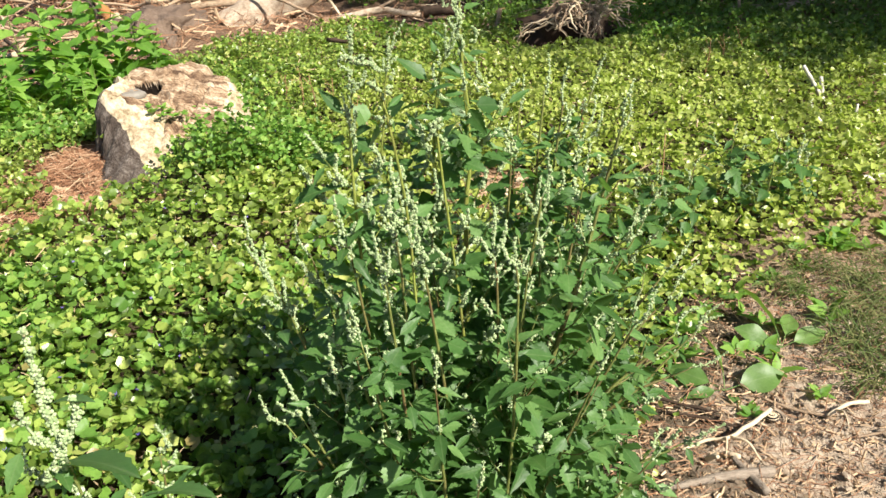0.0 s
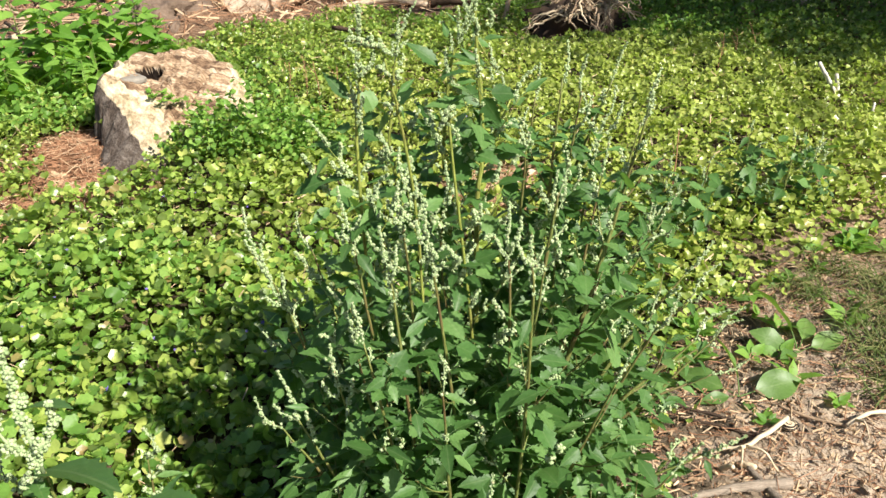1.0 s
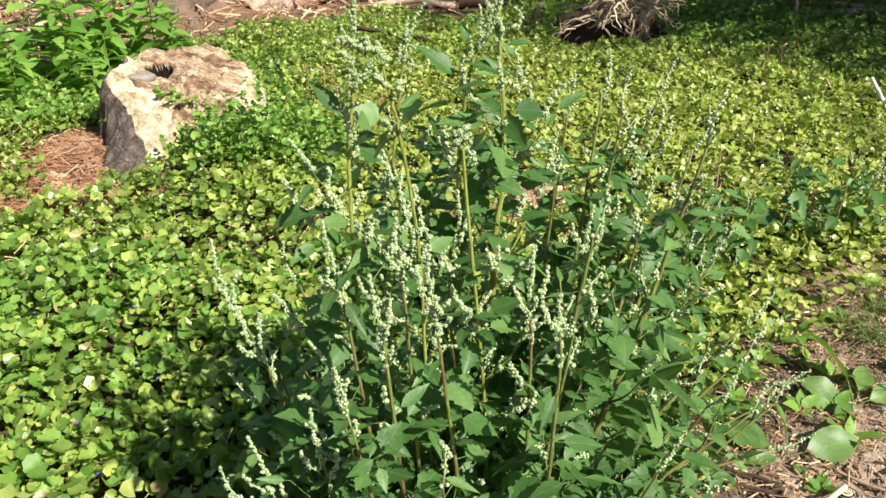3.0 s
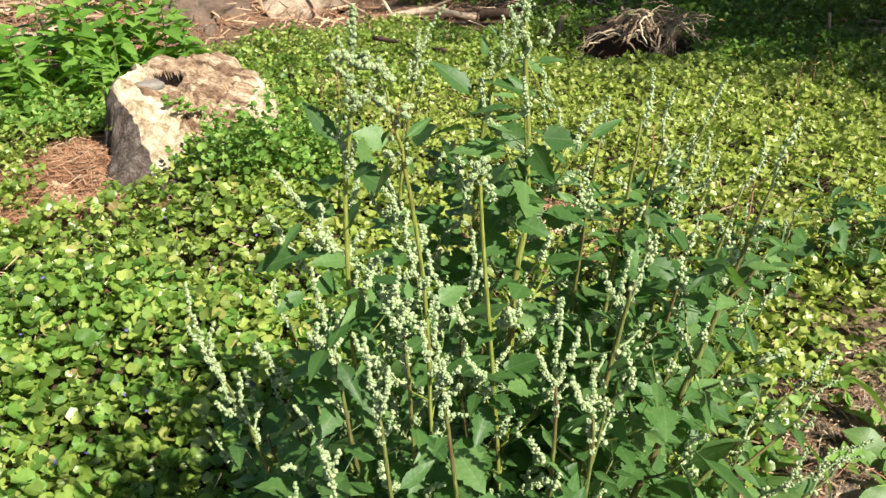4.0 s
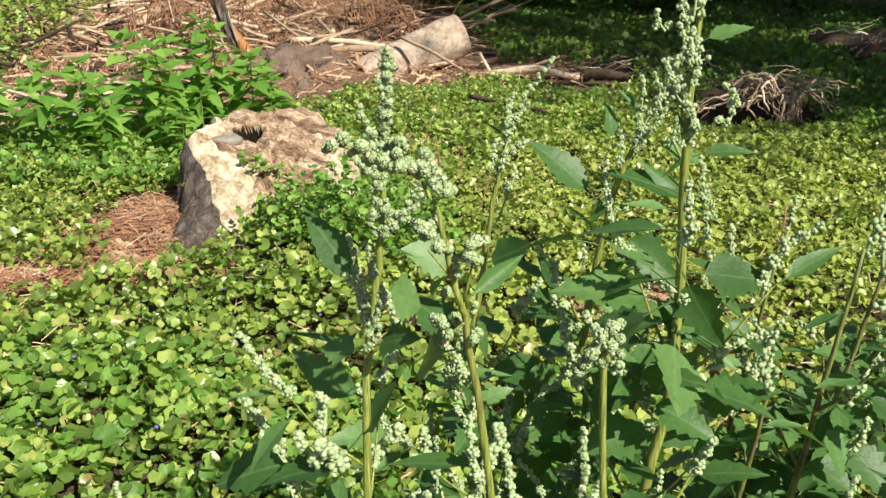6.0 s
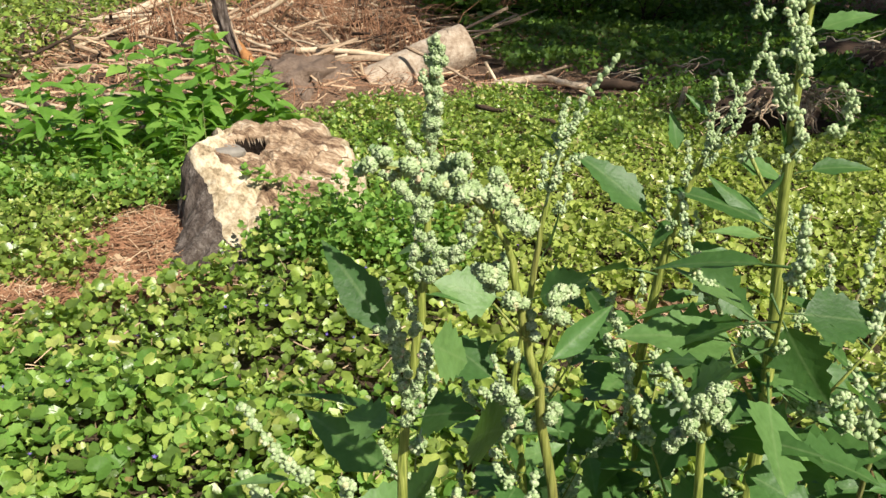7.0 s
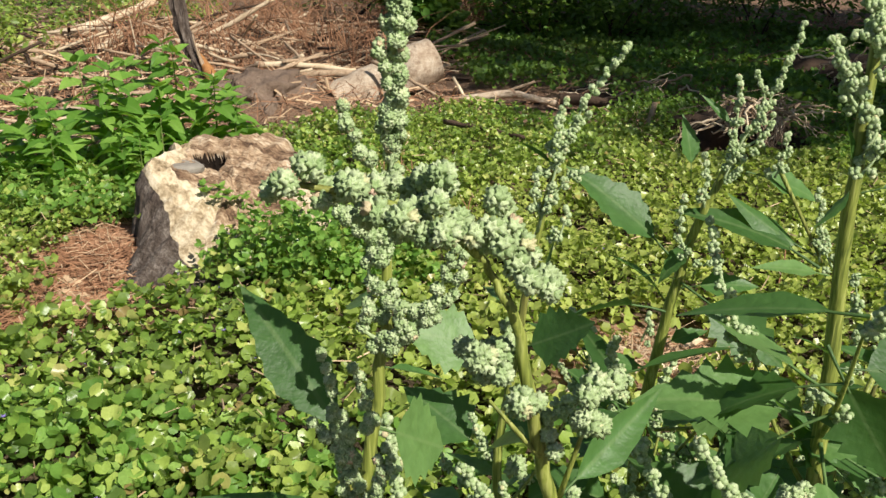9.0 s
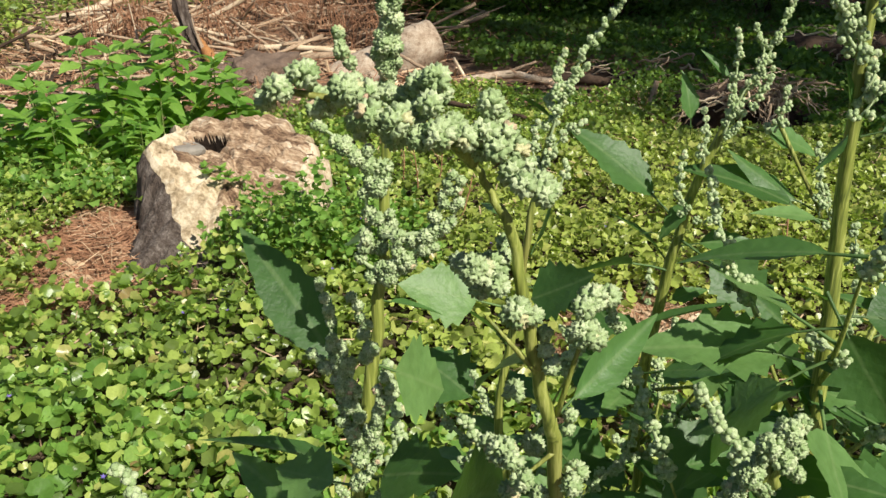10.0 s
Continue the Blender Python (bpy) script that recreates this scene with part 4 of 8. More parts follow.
def root_mass(cx, cy, wide, high, count, seed, label):
    """Torn roots over a dark mass that stands in for a shaded hollow."""
    rng = np.random.default_rng(seed)
    root = thing("torn_roots", (cx, cy, 0.0), label, "roots")
    bm = bmesh.new()
    bmesh.ops.create_icosphere(bm, subdivisions=4, radius=1.0)
    for v in bm.verts:
        k = 1 + 0.40 * noise.noise(v.co * 1.7 + Vector((seed, 0, 0))) + 0.22 * noise.noise(v.co * 4.5) + 0.10 * noise.noise(v.co * 12.0)
        v.co = Vector((v.co.x * wide * k, v.co.y * wide * 0.6 * k, max(-0.1, v.co.z) * high * 0.75 * k)) + Vector((cx, cy + 0.24, -0.03))
    for f in bm.faces:
        f.smooth = True
    me = bpy.data.meshes.new("soil")
    bm.to_mesh(me)
    bm.free()
    # dark colour gives the mass the look of shade behind the roots
    me.materials.append(M_DARKSTICK)
    attach("soil", me, root, label="dark mass in place of a shaded hollow")
    for i in range(count):
        a = rng.uniform(math.radians(170), math.radians(385))
        reach = wide * rng.uniform(0.7, 1.3)
        p = np.array((cx + rng.uniform(-0.5, 0.9) * wide, cy + 0.04 + rng.uniform(-0.05, 0.08), high * rng.uniform(0.55, 1.0)))
        q = p + np.array((reach * math.cos(a) * 0.7 - 0.05, -abs(reach * math.sin(a)) * 0.45 - 0.05, rng.uniform(-0.9, 0.25) * high))
        q[2] = max(q[2], 0.03)
        m = 0.5 * (p + q) + np.array((rng.normal(0, 0.03), -0.03, rng.uniform(-0.02, 0.06)))
        r = rng.choice([0.0035, 0.005, 0.008])
        attach("root", stick_mesh("root", [p, m, q], r, r * 0.4, M_PALE if i % 3 == 0 else M_STICK, seed * 100 + i, 6, 0.10, 12), root)


root_mass(0.78, 4.92, 0.30, 0.25, 64, 7, "tangle of torn tree roots over a dark hollow")
root_mass(1.75, 6.6, 0.55, 0.30, 22, 8, "low mound of dark torn roots in shade")
root_mass(0.30, 5.95, 0.38, 0.16, 16, 9, "dark rotting brush heap behind fallen branches")


def litter(name, mat, n, seed, spot, length, width, label, lift=0.012, flat=0.25):
    """Loose needles, stalks or chips, each a three-sided sliver."""
    rng = np.random.default_rng(seed)
    tv = np.array([(-0.5, 0, 0), (-0.5, 1, 0.0), (-0.5, 0.5, 0.9), (0.5, 0.1, 0), (0.5, 0.9, 0.0), (0.5, 0.5, 0.7)], float)
    tf = np.array([(0, 3, 4), (0, 4, 1), (1, 4, 5), (1, 5, 2), (2, 5, 3), (2, 3, 0), (0, 1, 2), (3, 5, 4)])
    locs, size = [], []
    while len(locs) < n:
        x, y = spot(rng)
        if x is None:
            continue
        locs.append((x, y, ground_height(x, y) + lift * rng.uniform(0.1, 1.0)))
    locs = np.array(locs)
    ln, wd = rng.uniform(*length, n), rng.uniform(*width, n)
    a, t = rng.uniform(0, 2 * np.pi, n), rng.normal(0, flat, n)
    ex = np.stack([np.cos(a) * np.cos(t), np.sin(a) * np.cos(t), np.sin(t)], 1)
    ey = np.stack([-np.sin(a), np.cos(a), np.zeros(n)], 1)
    ez = np.cross(ex, ey)
    mats = np.stack([ex * ln[:, None], ey * wd[:, None], ez * wd[:, None] * 0.6], 2)
    v, f = scatter(tv, tf, mats, locs)
    single(name, tri_mesh(name, v, f, mat, False), label, "litter", kind="stuff")


def spot_sand(rng):
    x, y = rng.uniform(0.2, 3.6), rng.uniform(-0.2, 5.2)
    d = math.hypot(x - 1.3, (y - 2.4) * 0.8) + 0.9 * wave(x, y, 1.1, 4.0) + 0.5 * rng.random()
    return (x, y) if sandy(x, y) > -0.1 and d < 1.9 else (None, None)


def spot_stump(rng):
    bx, by, br = BARE[rng.integers(0, 7)]
    return rng.normal(bx, br * 0.6), rng.normal(by, br * 0.6)


def spot_brush(rng):
    x, y = rng.uniform(-7.5, 0.0), rng.uniform(3.4, 11.5)
    if math.hypot((x + 2.8) / 1.2, y - 6.6) + 0.9 * wave(x, y, 0.8, 4.0) + 0.8 * rng.random() > 3.4:
        return None, None
    if x > -0.85 and y > 5.95 or math.hypot((x + 1.82) * 1.3, y - 5.48) < 0.18 + 0.22 * rng.random():
        return None, None
    return (x, y) if y > np.interp(x, [-6, -2.6, -1.6, -0.6, 0.0], [3.6, 3.9, 5.0, 5.6, 5.7]) else (None, None)


def spot_near(rng):
    x, y = rng.uniform(0.32, 1.3), rng.uniform(1.05, 2.5)
    return (x, y) if sandy(x, y) > -0.12 else (None, None)


litter("brown_needles", M_STRAW, 5200, 21, spot_stump, (0.03, 0.10), (0.0018, 0.0042), "red-brown needles heaped at the stump's foot", 0.03)
litter("dry_needles", M_STRAW, 15000, 22, spot_sand, (0.012, 0.065), (0.0008, 0.0024), "brown needles and stalks strewn over the sand", 0.014)
litter("pale_needles", M_CHIP, 380, 29, spot_stump, (0.03, 0.11), (0.0015, 0.004), "pale dry needles and straws by the stump", 0.04, 0.35)
litter("pale_stalks", M_CHIP, 420, 28, lambda rng: (rng.normal(0.24, 0.09), rng.normal(2.70, 0.08)), (0.015, 0.07), (0.001, 0.004), "tan dead stalks and splinters in a bare spot", 0.045, 0.4)
litter("fine_litter", M_CHIP, 4200, 23, spot_near, (0.003, 0.030), (0.0008, 0.006), "pale crumbs of bark and grit on the sand", 0.010, 0.4)
litter("brush_litter", M_STRAW, 6500, 24, spot_brush, (0.04, 0.26), (0.002, 0.007), "dry brown stalks and twigs matted over the ground", 0.10, 0.45)
litter("brush_chips", M_CHIP, 3000, 25, spot_brush, (0.03, 0.16), (0.004, 0.020), "pale splintered wood strewn in the dry brush", 0.09, 0.4)


def loose_sticks(name, mat, n, seed, label, length, radius):
    """Crossed dead sticks heaped in the brush."""
    rng = np.random.default_rng(seed)
    chunks = []
    while len(chunks) < n:
        x, y = spot_brush(rng)
        if x is None or math.hypot(x + 1.82, y - 5.6) < 0.5 or math.hypot(x + 1.1, y - 6.0) < 0.65 or rng.random() > 0.35 + max(0.0, wave(x, y, 0.8, 6.0)):
            continue
        a, ln, r = rng.uniform(-1.2, 1.3) + (math.pi if rng.random() < 0.5 else 0), rng.uniform(*length), rng.uniform(*radius)
        p = np.array(on_ground(x, y, rng.uniform(0.01, 0.16)))
        rise = rng.normal(0.06, 0.24)
        d = np.array((math.cos(a), math.sin(a), rise)) * ln * 0.5
        pts = spline([p - d, p + rng.normal(0, 0.03, 3) * ln, p + d], 8)
        chunks.append(tube(pts, np.linspace(r, r * rng.uniform(0.4, 0.9), 8), 6, rough=0.15, rng=rng))
    v, f = joined(chunks)
    single(name, tri_mesh(name, v, f, mat), label, "sticks", kind="stuff")


loose_sticks("brush_sticks", M_STICK, 210, 31, "grey dead sticks heaped in the dry brush", (0.25, 1.0), (0.006, 0.018))
loose_sticks("split_sticks", M_PALE, 90, 32, "pale split sticks heaped in the dry brush", (0.15, 0.8), (0.006, 0.020))
loose_sticks("rotten_sticks", M_DARKSTICK, 130, 33, "dark rotten sticks heaped in the dry brush", (0.2, 0.9), (0.006, 0.022))


def spot_back(rng):
    x, y = rng.uniform(-2.0, 5.5), rng.uniform(5.4, 14.0)
    d = math.hypot((x - 1.6) / 0.8, (y - 9.0) * 0.8) + 0.9 * wave(x, y, 0.7, 3.0) + 0.6 * rng.random()
    return (x, y) if d < 3.4 and (x > -0.9 or y > 7.0) else (None, None)


litter("shade_litter", M_STRAW, 4000, 26, spot_back, (0.06, 0.3), (0.003, 0.008), "brown twigs and stalks on shaded ground", 0.09, 0.3)


def clods():
    """Lumps of sandy soil, each a small uneven stone shape."""
    rng = np.random.default_rng(44)
    bm = bmesh.new()
    bmesh.ops.create_icosphere(bm, subdivisions=1, radius=0.5)
    tv = np.array([tuple(v.co * (1 + 1.1 * noise.noise(v.co * 3.1 + Vector((1.7, 0.3, 0))))) for v in bm.verts])
    tf = np.array([[v.index for v in f.verts] for f in bm.faces])
    bm.free()
    locs = []
    while len(locs) < 2400:
        x, y = (rng.uniform(0.3, 1.3), rng.uniform(1.0, 2.0)) if len(locs) < 1700 else (rng.uniform(0.5, 2.6), rng.uniform(1.9, 4.2))
        if sandy(x, y) > -0.06 and wave(x, y, 5.0, 3.0) > -0.25:
            locs.append((x, y, ground_height(x, y) + 0.001))
    n = len(locs)
    size = 0.004 + 0.018 * rng.random(n) ** 3.0
    mats = turns(rng, n, 0.5, size)
    mats[:, 2, :] *= 0.7
    v, f = scatter(tv, tf, mats, np.array(locs))
    single("soil_clods", tri_mesh("soil_clods", v, f, M_GROUND, False), "loose lumps of pale sandy soil", "soil", kind="stuff")


clods()


def spot_creeper(rng):
    x, y = rng.uniform(-1.8, 1.6), rng.uniform(1.2, 4.8)
    return (x, y) if creeper_cover(x, y) > 0.5 else (None, None)


litter("dead_bits", M_CHIP, 1500, 27, spot_creeper, (0.010, 0.05), (0.001, 0.005), "small tan dead stalks and leaf bits on the creeper", 0.11, 0.5)


def chips():
    """Split white wood lying behind the tall weeds."""
    rng = np.random.default_rng(8)
    for i in range(13):
        x, y = (rng.normal(0.24, 0.06), rng.normal(2.70, 0.06)) if i < 9 else (rng.normal(0.02, 0.035), rng.normal(2.52, 0.04))
        a, ln = rng.uniform(0, 2 * math.pi), rng.uniform(0.025, 0.06)
        p = np.array(on_ground(x, y, 0.025 + 0.02 * rng.random()))
        d = np.array((math.cos(a), math.sin(a), rng.normal(0, 0.2))) * ln * 0.5
        v, f = tube(spline([p - d, p + np.array((0, 0, 0.004)), p + d], 7), np.array([0.004, 0.006, 0.008, 0.008, 0.008, 0.006, 0.003]) * rng.uniform(0.6, 1.2), 5, rough=0.25, rng=rng)
        single("wood_chip", tri_mesh("wood_chip", v - p, f, M_PALE, False), "white split wood chip on bare soil", "wood chip", "wood chips in the bare spot", at=tuple(p))


chips()


def stump_chips():
    rng = np.random.default_rng(18)
    for i in range(12):
        x, y = rng.normal(-1.27, 0.08), rng.normal(2.80, 0.06)
        a, ln = rng.normal(0.2, 0.5), rng.uniform(0.03, 0.10)
        p = np.array(on_ground(x, y, 0.020))
        d = np.array((math.cos(a), math.sin(a), rng.normal(0, 0.12))) * ln * 0.5
        v, f = tube(spline([p - d, p + np.array((0, 0, 0.004)), p + d], 7), np.array([0.004, 0.010, 0.013, 0.013, 0.012, 0.009, 0.004]), 5, rough=0.25, rng=rng)
        single("bark_chip", tri_mesh("bark_chip", v - p, f, M_CHIP, False), "flat brown bark chip on needles by the stump", "wood chip", "bark chips at the stump", at=tuple(p))
    for x, y in ((-1.655, 5.30), (-1.74, 5.36), (-1.95, 5.2), (-2.0, 5.34)):
        p = np.array(on_ground(x, y, 0.012))
        v, f = tube(spline([p - (0.025, 0, 0), p + (0, 0, 0.006), p + (0.025, 0.01, 0)], 7), np.array([0.006, 0.014, 0.018, 0.018, 0.016, 0.012, 0.004]), 6, rough=0.2, rng=rng)
        single("wood_chip", tri_mesh("wood_chip", v - p, f, M_PALE, False), "small white wood chip on the grey earth bank", "wood chip", "white chips on the bank", at=tuple(p))


stump_chips()


def earth_bank():
    bm = bmesh.new()
    bmesh.ops.create_icosphere(bm, subdivisions=5, radius=1.0)
    for v in bm.verts:
        k = 1 + 0.30 * noise.noise(v.co * 1.8) + 0.16 * noise.noise(v.co * 5.0) + 0.07 * noise.noise(v.co * 14.0)
        v.co = Vector((v.co.x * 0.31 * k, v.co.y * 0.42 * k, max(-0.3, v.co.z) * 0.18 * k))
    for f in bm.faces:
        f.smooth = True
    me = bpy.data.meshes.new("earth_mound")
    bm.to_mesh(me)
    bm.free()
    me.materials.append(M_EARTH)
    single("earth_mound", me, "bare grey-brown mound of earth behind the stump", "mound", at=(-1.83, 5.66, 0.03))


earth_bank()


# ---- leaves ----
def leaf_shape(wide, teeth, fold, droop, rows=11, stalk=0.30, widest=0.36, twist=0.0, ripple=0.05, curve=0.45):
    """A leaf one long, with its stalk, as vertices and triangles: base at 0, tip at y = 1."""
    v, f = [], []
    for i in range(rows + 1):
        t = i / rows
        if t < widest:
            w = math.sin(0.5 * math.pi * t / widest) ** 0.9
        else:
            q = (t - widest) / (1 - widest)
            w = (1 - curve) * (1 - q) ** 0.95 + curve * math.cos(0.5 * math.pi * q) ** 0.9
        w *= wide * (1 + (teeth if i % 2 else -teeth) * (0.3 + 0.7 * math.sin(math.pi * t)))
        w = max(w, 0.004)
        y = stalk + (1 - stalk) * t
        z = -droop * y * y
        lift = fold * w + ripple * w * math.sin(9.0 * t + 1.0)
        right = fold * w + ripple * w * math.sin(8.0 * t + 3.0)
        tw = twist * t
        v += [(-w, y - 0.04 * w, z + lift - tw * w), (-w * 0.5, y, z + 0.42 * lift - 0.02 * w - 0.5 * tw * w), (0, y, z), (w * 0.5, y, z + 0.42 * right - 0.02 * w + 0.5 * tw * w), (w, y - 0.04 * w, z + right + tw * w)]
    for i in range(rows):
        for k in range(4):
            a, b = i * 5 + k, (i + 1) * 5 + k
            f += [(a, a + 1, b + 1), (a, b + 1, b)]
    pts = [(0, 0, 0), (0, stalk * 0.5, -droop * (stalk * 0.5) ** 2 - 0.004), (0, stalk + 0.03, -droop * stalk * stalk - 0.004)]
    tv, tf = tube(pts, [0.014, 0.011, 0.009], 4, caps=False)
    return joined([(np.array(v), np.array(f)), (tv, tf)])


def leaf_set(name, mat, specs):
    return [tri_mesh(name, *leaf_shape(*s), mat) for s in specs]


GOOSE_BROAD = leaf_set("goosefoot_leaf", M_GOOSE, [(0.27, 0.16, 0.18, 0.22, 13), (0.24, 0.20, 0.30, 0.35, 13), (0.29, 0.13, 0.10, 0.10, 13), (0.25, 0.18, 0.22, 0.55, 13, 0.34), (0.26, 0.15, 0.15, -0.12, 13)])
GOOSE_MID = leaf_set("goosefoot_leaf", M_GOOSE, [(0.145, 0.07, 0.12, 0.12, 15, 0.20, 0.40), (0.18, 0.12, 0.2, 0.25, 13, 0.22, 0.38)])
GOOSE_NARROW = leaf_set("goosefoot_leaf", M_GOOSE, [(0.13, 0.06, 0.25, 0.20, 9, 0.18), (0.16, 0.10, 0.3, 0.35, 9, 0.22), (0.12, 0.03, 0.4, 0.05, 9, 0.15), (0.19, 0.12, 0.2, 0.3, 11, 0.25)])
NETTLE_LEAVES = leaf_set("tall_weed_leaf", M_NETTLE, [(0.24, 0.07, 0.15, 0.30, 13, 0.12, 0.34, 0.0, 0.10, 0.75), (0.22, 0.06, 0.25, 0.5, 13, 0.12, 0.36, 0.0, 0.10, 0.7), (0.26, 0.07, 0.2, 0.15, 13, 0.10, 0.35, 0.0, 0.08, 0.75)])
DOCK_LEAVES = leaf_set("dock_leaf", M_DOCK, [(0.21, 0.015, 0.20, 0.40, 23, 0.28, 0.46, 0.1, 0.16, 0.9), (0.24, 0.02, 0.12, 0.22, 23, 0.25, 0.50, -0.1, 0.14, 0.9), (0.17, 0.015, 0.35, 0.5, 23, 0.3, 0.45, 0.0, 0.16, 0.9)])


# ---- flower spikes ----
def bud_shape():
    """A five-keeled bud: raised keels round a sunken crown, half a unit in radius."""
    v, f = [], []
    for h, r, rib in ((-0.35, 0.30, 0.0), (0.05, 0.50, 0.26), (0.40, 0.40, 0.30), (0.36, 0.20, 0.10)):
        for k in range(10):
            a = 2 * math.pi * k / 10
            q = r * (1 + (rib if k % 2 == 0 else -rib))
            v.append((q * math.cos(a), q * math.sin(a), h + (0.07 if k % 2 == 0 else -0.12) * (h > 0)))
    v.append((0, 0, 0.02))
    for j in range(3):
        for k in range(10):
            a, b = j * 10 + k, j * 10 + (k + 1) % 10
            f += [(a, b, b + 10), (a, b + 10, a + 10)]
    f += [(40, 30 + k, 30 + (k + 1) % 10) for k in range(10)]
    return np.array(v), np.array(f)


BUD_V, BUD_F = bud_shape()
KNOB_V = np.array([(0, 0, -0.45)] + [(math.cos(a) * 0.5, math.sin(a) * 0.5, 0.02) for a in np.arange(5) * 2 * np.pi / 5] + [(0, 0, 0.46)])
KNOB_F = np.array([(0, (k + 1) % 5 + 1, k + 1) for k in range(5)] + [(6, k + 1, (k + 1) % 5 + 1) for k in range(5)])
BLOB_V = np.array([(math.cos(a) * r, math.sin(a) * r, h) for h, r in ((-0.4, 0.28), (0.05, 0.5), (0.38, 0.27)) for a in np.arange(5) * 2 * np.pi / 5] + [(0, 0, 0.42)])
BLOB_F = np.array([(j * 5 + k, j * 5 + (k + 1) % 5, (j + 1) * 5 + (k + 1) % 5) for j in range(2) for k in range(5)] + [(j * 5 + k, (j + 1) * 5 + (k + 1) % 5, (j + 1) * 5 + k) for j in range(2) for k in range(5)] + [(15, 10 + k, 10 + (k + 1) % 5) for k in range(5)])


def outward(ways, sizes):
    """Turns that send z along each way."""
    mats = []
    for wv, s in zip(ways, sizes):
        z = np.array(wv) / np.linalg.norm(wv)
        x = np.cross((0.31, 0.2, 0.93), z)
        x /= np.linalg.norm(x) + 1e-9
        mats.append(np.stack([x, np.cross(z, x), z], 1) * s)
    return np.array(mats)


def glomerule(rng, centre, r, fine, plain=False):
    """A ball of buds."""
    n = min(80, max(8, int((2.0 if plain else 3.0) * (2 * r / fine) ** 2 * rng.uniform(0.85, 1.1)))) if fine else rng.integers(3, 6)
    ways = []
    for i in range(n):
        z = 1 - 2 * (i + 0.5) / n
        a = i * 2.39996 + rng.uniform(0, 0.5)
        q = math.sqrt(1 - z * z)
        ways.append((q * math.cos(a), q * math.sin(a), z))
    ways = np.array(ways) + rng.normal(0, 0.10, (n, 3))
    size = fine * rng.uniform(0.9, 1.2, n) if fine else r * rng.uniform(1.0, 1.42, n)
    locs = np.array(centre) + ways * ((r - 0.3 * fine) if fine else r * 0.6) * rng.uniform(0.95, 1.05, (n, 1))
    full = fine and not plain
    out = scatter(BUD_V if full else (BLOB_V if fine else KNOB_V), BUD_F if full else (BLOB_F if fine else KNOB_F), outward(ways, size), locs)
    if fine:
        core = scatter(BLOB_V, BLOB_F, np.eye(3)[None] * (r - 0.3 * fine) * 1.9, np.array([centre]))
        out = joined([out, core])
    return out


def spike_chunks(rng, points, r, fine, gap=1.5, bare=0.0, plain=False, apart=(0.55, 1.05)):
    """Glomeruli up a stalk that runs through points; they shrink to the tip."""
    pts = spline(points, 40)
    step = np.linalg.norm(np.diff(pts, axis=0), axis=1)
    along = np.concatenate([[0], np.cumsum(step)])
    total = along[-1]
    chunks = [tube(pts[::4], np.linspace(r * 0.34, r * 0.14, 10), 5) if fine else tube(pts[::13], np.linspace(r * 0.34, r * 0.16, 4), 4)]
    s, k = total * bare, 0
    while s < total:
        share = s / total
        q = r * (1.0 - 0.5 * share ** 1.5) * rng.uniform(0.75, 1.2)
        at = np.array([np.interp(s, along, pts[:, i]) for i in range(3)])
        side = rng.normal(0, 1, 3)
        chunks.append(glomerule(rng, at + side / np.linalg.norm(side) * q * rng.uniform(*apart) * (1 - 0.5 * share), q, fine, plain))
        s += q * gap * rng.uniform(0.45, 0.95)
        k += 1
    chunks.append(glomerule(rng, pts[-1], r * 0.55, fine, plain))
    return chunks


SPIKES = {}
rng_s = np.random.default_rng(77)
for length in (0.018, 0.032, 0.05, 0.075):
    SPIKES[length] = []
    for k in range(3):
        bend = rng_s.normal(0, 0.12, 2) * length
        v, f = joined(spike_chunks(rng_s, [(0, 0, 0), (bend[0], length * 0.5, bend[1]), (bend[0] * 0.2, length, bend[1] * 0.2)], 0.0052, False, 2.3, 0.12))
        SPIKES[length].append(tri_mesh("flower_spike", v, f, M_BUD))


FINE = {}
for length in SPIKES:
    FINE[length] = []
    for k in range(2):
        bend = rng_s.normal(0, 0.14, 2) * length
        v, f = joined(spike_chunks(rng_s, [(0, 0, 0), (bend[0], length * 0.5, bend[1]), (bend[0] * 0.2, length, bend[1] * 0.2)], 0.0040, 0.0028, 2.5, 0.12, True))
        FINE[length].append(tri_mesh("flower_spike", v, f, M_BUD))


NEAR = []


def add_spike(root, at, way, length, rng):
    stock = FINE if root in NEAR else SPIKES
    key = min(stock, key=lambda q: abs(q - length))
    me = stock[key][rng.integers(0, len(stock[key]))]
    attach("flower_spike", me, root, facing(at, way, rng.normal(0, 1, 3), length / key if 0.6 < length / key < 1.5 else 1.0))


def add_leaf(root, meshes, at, way, size, rng, normal=None, name="leaf"):
    if normal is None:
        normal = Vector((rng.normal(0.15, 0.4), rng.normal(-0.2, 0.4), 1.0))
    attach(name, meshes[rng.integers(0, len(meshes))], root, facing(at, way, normal, size))


